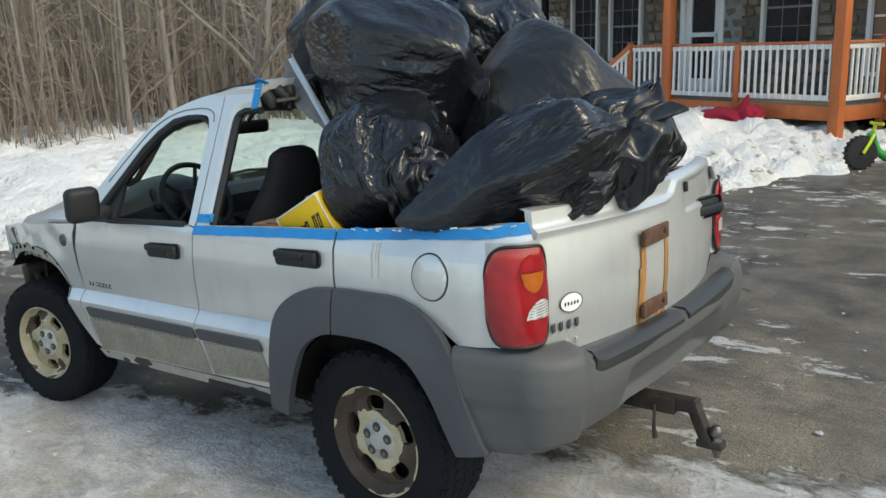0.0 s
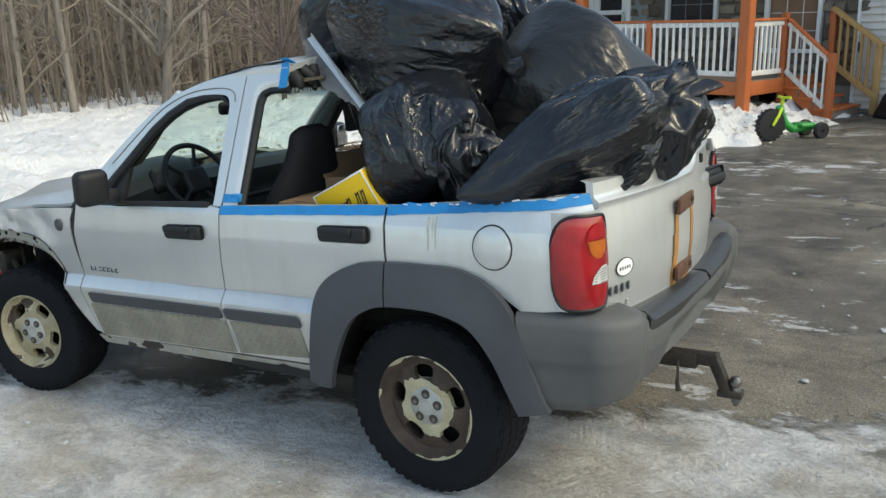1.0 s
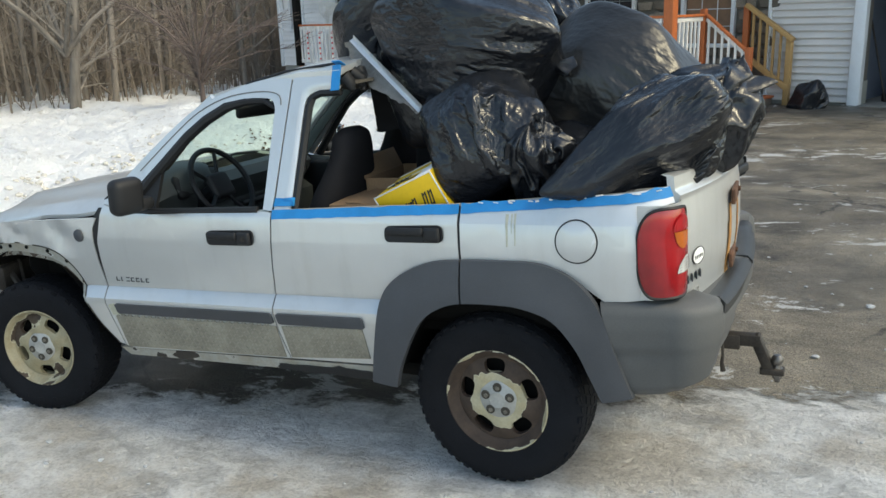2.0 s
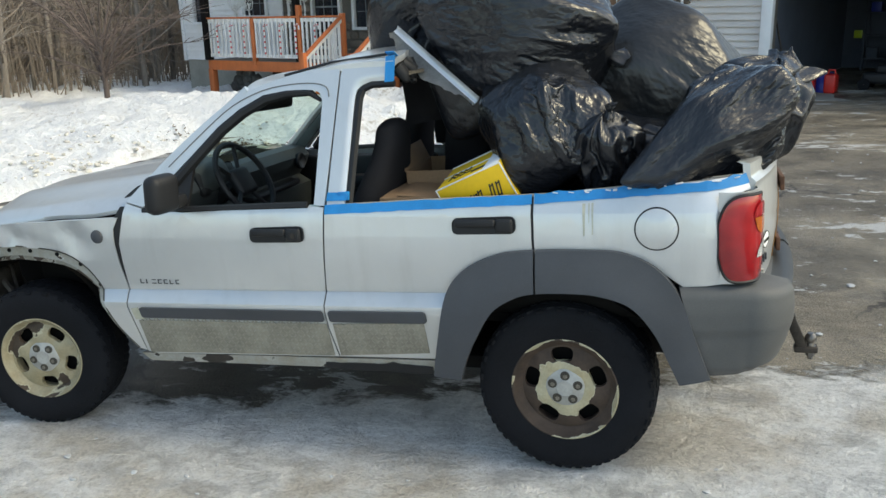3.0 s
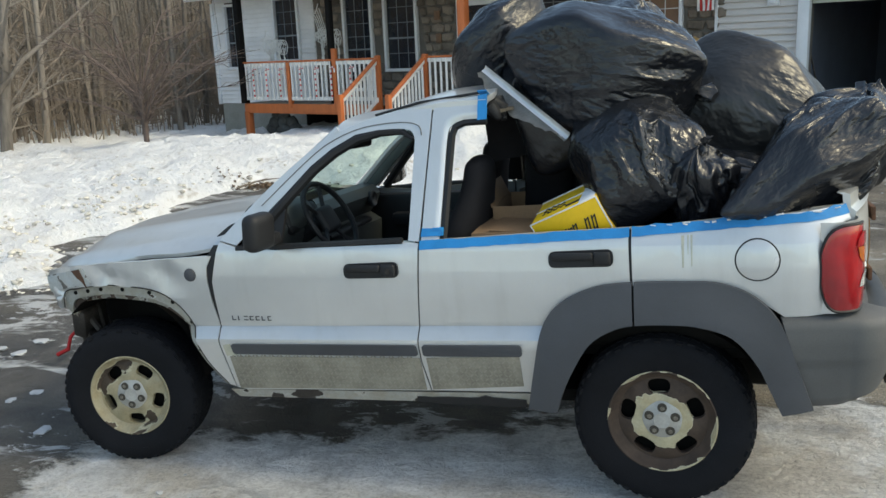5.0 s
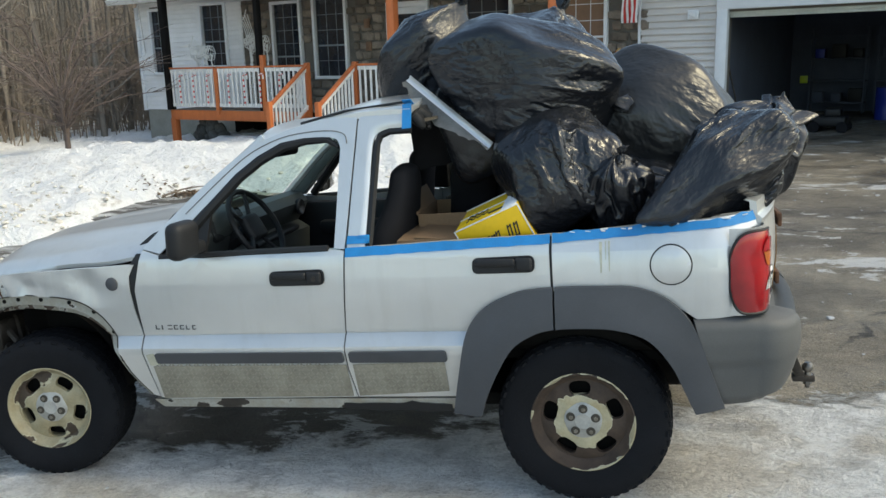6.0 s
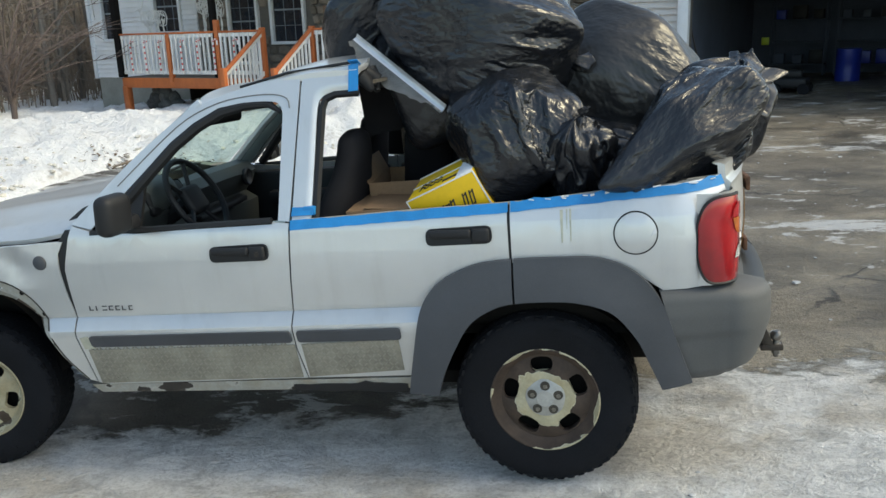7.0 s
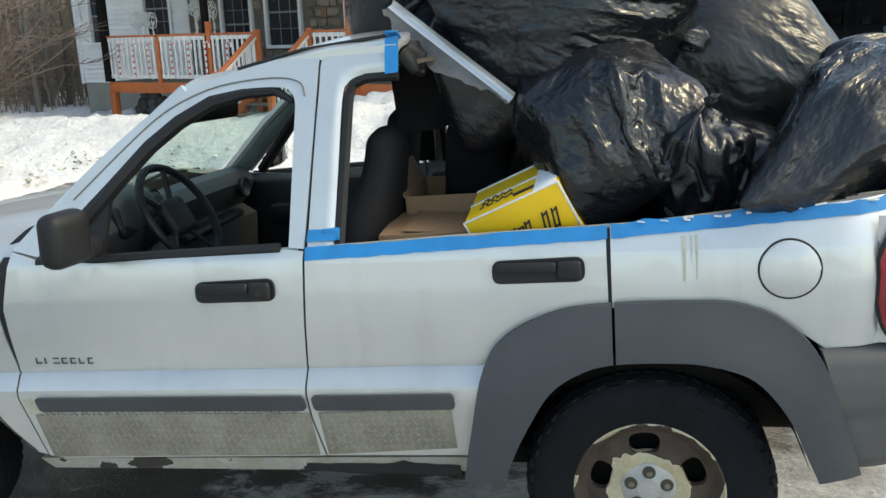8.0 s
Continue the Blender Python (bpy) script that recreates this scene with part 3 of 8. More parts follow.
def lathe(bm, profile, sides=48, axis="y", c=(0, 0, 0), close=False):
    """Turns (radius, along) round an axis."""
    c = Vector(c)
    rings = []
    for r, h in profile:
        ring = []
        for k in range(sides):
            a = 2 * math.pi * k / sides
            u, v = r * math.cos(a), r * math.sin(a)
            ring.append(bm.verts.new(c + Vector({"y": (u, h, v), "z": (u, v, h), "x": (h, u, v)}[axis])))
        rings.append(ring)
    pairs = list(zip(rings, rings[1:])) + ([(rings[-1], rings[0])] if close else [])
    for a, b in pairs:
        for k in range(sides):
            bm.faces.new((a[k], a[(k + 1) % sides], b[(k + 1) % sides], b[k]))
    return rings


def prism(bm, outline, depth, frame_m, bevel=0.0):
    """A flat outline in x and y given thickness along z, set by a pose."""
    vs = [bm.verts.new(frame_m @ Vector((x, y, 0))) for x, y in outline]
    f = bm.faces.new(vs)
    r = bmesh.ops.extrude_face_region(bm, geom=[f])
    d = frame_m.to_3x3() @ Vector((0, 0, depth))
    top = [v for v in r["geom"] if isinstance(v, bmesh.types.BMVert)]
    bmesh.ops.translate(bm, vec=d, verts=top)
    if bevel:
        edges = list({e for v in vs + top for e in v.link_edges})
        bmesh.ops.bevel(bm, geom=edges, offset=bevel, segments=2, profile=0.5, affect="EDGES")


def sheet(bm, nu, nv, place):
    """A grid whose corner (i, j) lies at place(u, v), u and v from 0 to 1."""
    vs = [[bm.verts.new(place(i / nu, j / nv)) for j in range(nv + 1)] for i in range(nu + 1)]
    for i in range(nu):
        for j in range(nv):
            bm.faces.new((vs[i][j], vs[i + 1][j], vs[i + 1][j + 1], vs[i][j + 1]))
    return vs


def lerp(a, b, t):
    return a + (b - a) * t


def smooth(a, b, x):
    t = min(max((x - a) / (b - a), 0), 1)
    return t * t * (3 - 2 * t)


def fbm(x, y, z, octaves=4):
    return noise.fractal(Vector((x, y, z)), 1.0, 2.0, octaves)


# ---- ground, snow ----
def ground_z(x, y):
    """The drive falls towards the car's nose; it levels off by the house."""
    xs = 12 * math.tanh(x / 12)
    slope = lerp(0.0527, 0.021, smooth(2, 10, y))
    dip = 0.42 * smooth(-8.5, -14.0, x)          # the yard lies lower than the drive
    return xs * slope + 0.011 * 14 * math.tanh(max(y, 0) / 14) - dip


def build_ground():
    bm = bmesh.new()
    xs = sorted({round(-14 + 0.35 * i, 3) for i in range(69)} | {-3000, -900, -300, -120, -70, -45, -30, -22, -17, 14, 20, 30, 50, 120, 400, 3000})
    ys = sorted({round(-7 + 0.35 * i, 3) for i in range(66)} | {-3000, -900, -300, -100, -50, -25, -14, -10, 18, 22, 30, 45, 70, 120, 300, 900, 3000})
    rows = [[bm.verts.new((x, y, ground_z(x, y) + (0.012 * fbm(x * 0.8, y * 0.8, 0) if abs(x) < 14 and abs(y) < 16 else 0))) for y in ys] for x in xs]
    for a, b in zip(rows, rows[1:]):
        for j in range(len(ys) - 1):
            bm.faces.new((a[j], b[j], b[j + 1], a[j + 1]))
    return solid("ground", bm, M_ASPHALT, "worn asphalt drive with packed ice and frozen streaks", "ground", kind="structure")


build_ground()

HOUSE = pose(-1.5, 10.8, 0, 0, 0, -18)          # its x runs along the front, its y into the house
HOUSE_IN = HOUSE.inverted()


def snow_depth(x, y):
    """How high the ploughed and fallen snow lies over the ground."""
    n = 0.5 + 0.5 * fbm(x * 0.45, y * 0.45, 3.1, 5)
    lump = fbm(x * 1.6, y * 1.6, 7.7, 4)
    fine = fbm(x * 5, y * 5, 1.3, 3)
    # the ploughed bank ahead of the car and along the drive
    edge = float(np.interp(y, (-20, 0.3, 1.8, 2.25, 2.8, 3.5, 4.2, 4.8, 6.0), (11.0, 9.4, 6.9, 6.15, 6.5, 7.1, 7.1, 6.9, 7.3)))
    edge += 0.25 * fbm(y * 0.5, 2.0, 0.0, 3) + 0.45 * fbm(x * 1.4, y * 1.4, 6.0, 4)
    d = -x - edge
    bank = (0.3 * smooth(0.0, 0.5, d) + 0.7 * smooth(0.6, 3.2, d)) * (0.42 + 0.36 * n) * (1 - 0.5 * smooth(3.0, 8.5, d))
    bank *= 1 - smooth(5.2, 7.4, y)
    bank = bank + 0.28 * smooth(0.2, 2.2, d) * smooth(2.5, 6, d)
    # the flat lawn before the house
    h = HOUSE_IN @ Vector((x, y, 0))
    lawn_y = float(np.interp(x, (-60, -8.2, -7.5, -7.1, -6.75, -6.0, -5.2, -4.6, -4.0, -3.4), (5.0, 5.1, 5.4, 6.7, 7.3, 7.4, 7.0, 7.3, 8.6, 10.5)))
    inside = y - lawn_y + 0.24 * fbm(x * 1.3, y * 1.3, 5.5, 4)
    lawn_edge = smooth(0.0, 0.45, inside) * (1 - smooth(-3.6, -3.2, x))
    lawn = lawn_edge * (0.13 + 0.08 * n + 0.16 * smooth(0.3, 2.6, inside) * (1 - 0.95 * smooth(-3.2, -0.8, h.y)))
    ridge = 0.10 * math.exp(-((h.y + 3.0) / 1.1) ** 2)
    # the heap shovelled against the porch
    u = h.x + 0.35 * fbm(h.x * 1.1, h.y * 1.1, 8.1, 4)
    heap = float(np.interp(u, (-4.4, -3.2, -2.0, -1.5, -1.0, -0.5, 0.0, 0.55, 0.86, 1.06), (0, 0.40, 0.47, 0.44, 0.32, 0.28, 0.19, 0.10, 0.07, 0)))
    heap *= smooth(-4.7, -1.3, h.y + 0.3 * lump) * (1 - 0.6 * smooth(-0.1, 0.8, h.y)) * smooth(2.0, 1.6, h.y) * (0.85 + 0.3 * n)
    if heap > 0.0:
        heap = max(heap + 0.05 * smooth(0.0, 0.05, heap) + 0.10 * lump + 0.09 * fbm(x * 3.2, y * 3.2, 2.9, 3) * smooth(0.0, 0.12, heap), 0.0)
    top = max(bank, lawn + ridge * lawn_edge, heap)
    if top <= 0.012:
        return 0.0
    return top + (0.11 * lump + 0.085 * fine + 0.045 * fbm(x * 11, y * 11, 4.4, 2)) * smooth(0.0, 0.25, top)


def build_snow():
    """One sheet of snow, cut away where the ground is bare."""
    bm = bmesh.new()
    spans = [(-60, -22, 1.6), (-22, -4.4, 0.13), (-4.4, 1.0, 0.085)]
    xs = []
    for a, b, s in spans:
        n = int((b - a) / s)
        xs += [a + (b - a) * i / n for i in range(n)]
    ys = [-30 + 1.5 * i for i in range(16)] + [-6 + 0.14 * i for i in range(88)] + [6.32 + 0.08 * i for i in range(60)] + [11.12 + 0.14 * i for i in range(51)] + [18.2 + 1.6 * i for i in range(24)]
    H = [[snow_depth(x, y) for y in ys] for x in xs]
    V = {}

    def vert(i, j):
        if (i, j) not in V:
            h = H[i][j]
            V[i, j] = bm.verts.new((xs[i], ys[j], ground_z(xs[i], ys[j]) + (h if h > 0 else -0.06)))
        return V[i, j]
    for i in range(len(xs) - 1):
        for j in range(len(ys) - 1):
            if max(H[i][j], H[i + 1][j], H[i][j + 1], H[i + 1][j + 1]) > 0:
                bm.faces.new((vert(i, j), vert(i + 1, j), vert(i + 1, j + 1), vert(i, j + 1)))
    rnd = random.Random(12)
    clods = bmesh.new()
    made = 0
    while made < 560:
        side = made % 4
        x, y = (rnd.uniform(-9.5, -3.6), rnd.uniform(4.6, 9.0)) if side == 0 else (rnd.uniform(-2.6, -0.2), rnd.uniform(6.4, 11.0)) if side == 1 else (rnd.uniform(-8.6, -5.8), rnd.uniform(0.6, 5.5))
        d = snow_depth(x, y)
        if not 0.0 <= d < 0.30 or (d == 0.0 and max(snow_depth(x + a, y + b) for a in (-0.25, 0, 0.25) for b in (-0.25, 0, 0.25)) == 0.0):
            continue
        r = rnd.uniform(0.012, 0.045) * (0.6 if d == 0 else 1)
        c = bmesh.ops.create_icosphere(clods, subdivisions=1, radius=r, matrix=Matrix.Translation((x, y, ground_z(x, y) + d + r * 0.25)) @ Matrix.Rotation(rnd.uniform(0, 6), 4, "Z") @ Matrix.Diagonal((1.2, 1, 0.7, 1)))
        for v in c["verts"]:
            v.co += Vector((rnd.uniform(-1, 1), rnd.uniform(-1, 1), rnd.uniform(-1, 1))) * r * 0.22
        made += 1
    solid("snow_clod", clods, M_CLOD, "broken clods of crusted snow along the banks", "snow", kind="stuff", angle=60)
    return solid("snow_cover", bm, M_SNOW, "ploughed white snow banks with dirty crumbling edges", "snow", kind="structure", angle=180)


build_snow()


# ---- house ----
def house_part(name, bm, material, parent, label=""):
    return part(name, bm, material, parent, label)


DECK_Z, WALL_Y = 0.74, 2.2


def plain_mesh(name, bm, material):
    return mesh_of(name, bm, material)


def piece(name, me, parent, m=None):
    ob = new(name, me)
    ob.parent = parent
    if m is not None:
        ob.matrix_basis = m
    return ob


WINDOWS = [  # left, right, bottom, top of each opening along the front, and what its pane shows
    (-13.10, -12.60, 1.55, 3.15, M_PANE), (-11.12, -10.30, 1.70, 3.2, M_PANE), (-8.62, -7.80, 0.95, 3.1, M_PANE),
    (-7.30, -6.42, 1.40, 3.15, M_PANE), (-3.16, -2.14, 1.62, 3.0, M_PANE), (-1.02, -0.10, 1.15, 3.0, M_BROWN_BLIND)]
DOOR = (-5.10, -4.22, DECK_Z, 2.85)
GARAGE = (2.22, 7.3, 0.10, 2.42)


def build_house():
    front = tagged(new("wall_front"), "house front of pale siding and brown field stone", "wall", kind="structure")
    front.matrix_world = HOUSE
    # backing wall, with the openings cut through it
    bm = bmesh.new()
    holes = [w[:4] for w in WINDOWS] + [DOOR, GARAGE]
    xs = sorted({-13.65, 8.2} | {h[0] for h in holes} | {h[1] for h in holes})
    zs = sorted({0.54, 3.35} | {h[2] for h in holes if h[2] > 0.54} | {h[3] for h in holes})
    for x0, x1 in zip(xs, xs[1:]):
        for z0, z1 in zip(zs, zs[1:]):
            cx, cz = (x0 + x1) / 2, (z0 + z1) / 2
            if not any(h[0] < cx < h[1] and h[2] < cz < h[3] for h in holes):
                box(bm, (cx, WALL_Y + 0.13, cz), (x1 - x0, 0.2, z1 - z0))
    house_part("sheathing", bm, M_MORTAR, front)
    bm = bmesh.new()
    box(bm, (-5.7, WALL_Y + 0.15, 0.0), (15.85, 0.24, 1.08))
    box(bm, (4.1 - 2.0, WALL_Y + 0.15, 0.0), (0.24, 0.24, 1.08))
    house_part("foundation", bm, M_CONCRETE, front, "bare grey concrete foundation")
    # lap siding, board by board
    lap = 0.118

    def board_mesh(length, m):
        b = bmesh.new()
        prism(b, [(0, 0), (0.042, 0.0), (0.040, 0.016), (0.002, lap), (0, lap)], length, Matrix(((0, 0, 1, 0), (-1, 0, 0, 0), (0, 1, 0, 0), (0, 0, 0, 1))))
        return plain_mesh("siding_board", b, m)
    made = {}

    def boards(x0, x1, z0, z1, m):
        z = z0
        while z < z1 - 0.02:
            cuts = sorted([(h[0] - 0.07, h[1] + 0.07) for h in holes if h[0] < x1 and h[1] > x0 and h[2] - 0.07 < z + lap / 2 < h[3] + 0.07])
            a = x0
            for c0, c1 in cuts + [(x1, x1)]:
                if c0 - a > 0.05:
                    key = (round(c0 - a, 2), m.name)
                    if key not in made:
                        made[key] = board_mesh(c0 - a, m)
                    piece("siding_board", made[key], front, pose(a, WALL_Y + 0.03, z))
                a = max(a, c1)
            z += lap
    boards(-13.65, -9.72, 0.55, 3.3, M_SIDING_W)
    boards(0.62, 2.03, 0.18, 3.3, M_SIDING)
    boards(7.5, 8.2, 0.18, 3.3, M_SIDING)
    bm = bmesh.new()
    box(bm, (-13.66, WALL_Y - 0.005, 1.9), (0.11, 0.09, 2.75), 0.008)
    box(bm, (0.60, WALL_Y - 0.005, 1.75), (0.05, 0.07, 3.1), 0.008)
    house_part("corner_trim", bm, M_TRIM, front)
    # field stone between, each stone set proud of the mortar
    rnd = random.Random(5)
    kinds = []
    for k in range(7):
        b = bmesh.new()
        bmesh.ops.create_icosphere(b, subdivisions=1, radius=0.5)
        for v in b.verts:
            v.co = Vector([math.copysign(abs(c * 2) ** 0.45, c) * 0.5 for c in v.co])
            v.co *= 1 + 0.10 * rnd.uniform(-1, 1)
        kinds.append(plain_mesh("stone", b, M_STONE))
    z, n_stones = DECK_Z, 0
    while z < 3.2:
        hgt = rnd.uniform(0.16, 0.26)
        x = -9.70
        while x < 0.56:
            w = rnd.uniform(0.18, 0.44)
            cx, cz = x + w / 2, z + hgt / 2
            if not any(h[0] - 0.05 < cx + w * 0.3 and cx - w * 0.3 < h[1] + 0.05 and h[2] - 0.04 < cz + hgt * 0.3 and cz - hgt * 0.3 < h[3] + 0.05 for h in holes) and n_stones < 320:
                ob = piece("stone", rnd.choice(kinds), front, pose(cx, WALL_Y + 0.025, cz, 0, rnd.uniform(-6, 6), 0) @ Matrix.Diagonal((w * 0.95, 0.11, hgt * 0.95, 1)))
                n_stones += 1
            x += w
        z += hgt
    # windows
    for i, (x0, x1, z0, z1, shown) in enumerate(WINDOWS):
        win = tagged(new("window_%d" % (i + 1)), "white framed window with dark gridded panes", "window", kind="structure")
        win.matrix_world = HOUSE
        bm = bmesh.new()
        for c, s in (((x0 - 0.035, (z0 + z1) / 2), (0.07, z1 - z0 + 0.14)), ((x1 + 0.035, (z0 + z1) / 2), (0.07, z1 - z0 + 0.14))):
            box(bm, (c[0], WALL_Y - 0.01, c[1]), (s[0], 0.11, s[1]), 0.006)
        for zc in (z0 - 0.035, z1 + 0.035):
            box(bm, ((x0 + x1) / 2, WALL_Y - 0.012, zc), (x1 - x0, 0.115, 0.07), 0.006)
        house_part("window_frame", bm, M_TRIM, win)
        bm = bmesh.new()
        box(bm, ((x0 + x1) / 2, WALL_Y + 0.06, (z0 + z1) / 2), (x1 - x0 - 0.01, 0.02, z1 - z0 - 0.01))
        house_part("pane", bm, shown, win)
        cols, rows = (2 if x1 - x0 < 0.6 else 3), max(3, round((z1 - z0) / 0.32))
        # bars over dark panes take a greyer colour, for their dimness behind glass
        bar_tone = M_TRIM if shown is M_BROWN_BLIND else M_DOOR
        for k in range(1, cols):
            bm = bmesh.new()
            box(bm, (lerp(x0, x1, k / cols), WALL_Y + 0.045, (z0 + z1) / 2), (0.012, 0.012, z1 - z0 - 0.02))
            house_part("muntin", bm, bar_tone, win)
        for k in range(1, rows):
            bm = bmesh.new()
            thick = 0.04 if k == rows // 2 else 0.012
            box(bm, ((x0 + x1) / 2, WALL_Y + 0.043, lerp(z0, z1, k / rows)), (x1 - x0 - 0.02, 0.014, thick))
            house_part("muntin", bm, bar_tone, win)
    # front door
    door = tagged(new("door_1"), "closed storm door with large glass pane", "door", kind="structure")
    door.matrix_world = HOUSE
    x0, x1, z0, z1 = DOOR
    bm = bmesh.new()
    for xc in (x0 + 0.07, x1 - 0.07):
        box(bm, (xc, WALL_Y + 0.03, (z0 + z1) / 2), (0.14, 0.06, z1 - z0), 0.006)
    for zc, h in ((z0 + 0.12, 0.24), (z1 - 0.07, 0.14), (z0 + 1.12, 0.09)):
        box(bm, ((x0 + x1) / 2, WALL_Y + 0.03, zc), (x1 - x0 - 0.28, 0.055, h), 0.006)
    house_part("door_leaf", bm, M_TRIM, door)
    bm = bmesh.new()
    box(bm, ((x0 + x1) / 2, WALL_Y + 0.05, (z0 + z1) / 2), (x1 - x0 - 0.2, 0.02, z1 - z0 - 0.2))
    house_part("pane", bm, M_PANE, door)
    bm = bmesh.new()
    box(bm, (x1 - 0.07, WALL_Y - 0.03, z0 + 1.0), (0.03, 0.03, 0.26), 0.01)
    house_part("door_handle", bm, M_CHROME, door)
    bm = bmesh.new()
    for xc in (x0 - 0.06, x1 + 0.06):
        box(bm, (xc, WALL_Y - 0.01, (z0 + z1) / 2), (0.12, 0.1, z1 - z0), 0.008)
    box(bm, ((x0 + x1) / 2, WALL_Y - 0.012, z1 + 0.06), (x1 - x0 + 0.24, 0.1, 0.12), 0.008)
    house_part("door_frame", bm, M_TRIM, door)
    bm = bmesh.new()
    box(bm, (x1 + 0.33, WALL_Y + 0.02, (z0 + z1) / 2), (0.4, 0.08, z1 - z0), 0.01)
    house_part("side_panel", bm, M_DOOR, door)
    # the rest of the shell: garage, side and back walls, roofs
    shell = tagged(new("house_shell"), "plain side and back walls under an unseen white roof", "house", kind="structure")
    shell.matrix_world = HOUSE
    for c, size in (((-13.55, 6.2, 1.6), (0.2, 7.9, 3.6)), ((8.1, 6.2, 1.6), (0.2, 7.9, 3.6)), ((-2.7, 10.2, 1.6), (21.9, 0.2, 3.6))):
        bm = bmesh.new()
        box(bm, c, size)
        house_part("outer_wall", bm, M_SIDING_W, shell)
    bm = bmesh.new()
    for sgn in (0, 1):
        y0, z0, y1, z1 = ((1.5, 3.34), (6.2, 5.5))[0] + ((1.5, 3.34), (6.2, 5.5))[1] if not sgn else (10.9, 3.34, 6.2, 5.5)
        ln = math.hypot(y1 - y0, z1 - z0)
        ang = math.degrees(math.atan2(z1 - z0, y1 - y0))
        box(bm, (-2.7, (y0 + y1) / 2, (z0 + z1) / 2 + 0.05), (22.6, ln, 0.14), 0.01, pose(0, 0, 0, ang if not sgn else ang, 0, 0))
    # out of view; given the snow material as a bright reflection for the bags
    house_part("roof", bm, M_SNOW, shell, "unseen roof, whitened to reflect in the bags")
    bm = bmesh.new()
    box(bm, (-4.95, 1.0, 3.30), (10.5, 2.35, 0.12), 0.01)
    house_part("porch_roof", bm, M_TRIM, shell)
    # garage
    g0, g1, gz0, gz1 = GARAGE
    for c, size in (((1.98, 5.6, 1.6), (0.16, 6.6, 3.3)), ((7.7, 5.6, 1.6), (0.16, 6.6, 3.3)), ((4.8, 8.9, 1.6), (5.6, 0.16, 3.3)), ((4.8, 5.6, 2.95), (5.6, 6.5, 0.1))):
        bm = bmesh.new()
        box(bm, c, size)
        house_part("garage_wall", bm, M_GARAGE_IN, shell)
    bm = bmesh.new()
    box(bm, (4.85, 5.55, 0.08), (5.8, 6.9, 0.16), 0.01)
    house_part("garage_floor", bm, M_SLAB, shell, "pale concrete slab, damp at its edge")
    bm = bmesh.new()
    for xc in (g0 - 0.09, g1 + 0.09):
        box(bm, (xc, WALL_Y - 0.02, (gz0 + gz1) / 2 + 0.05), (0.19, 0.16, gz1 - gz0 + 0.1), 0.012)
    box(bm, ((g0 + g1) / 2, WALL_Y - 0.022, gz1 + 0.14), (g1 - g0 + 0.38, 0.165, 0.2), 0.012)
    house_part("garage_trim", bm, M_TRIM, shell)
    bm = bmesh.new()
    for k in range(3):
        box(bm, ((g0 + g1) / 2, WALL_Y + 0.30 + 0.5 * k, gz1 - 0.02 + 0.06 * k), (g1 - g0, 0.5, 0.05), 0.01)
    box(bm, ((g0 + g1) / 2, WALL_Y + 0.10, gz1 - 0.02), (g1 - g0, 0.05, 0.16), 0.01)
    house_part("garage_door", bm, M_GDOOR, shell, "raised sectional garage door")


build_house()


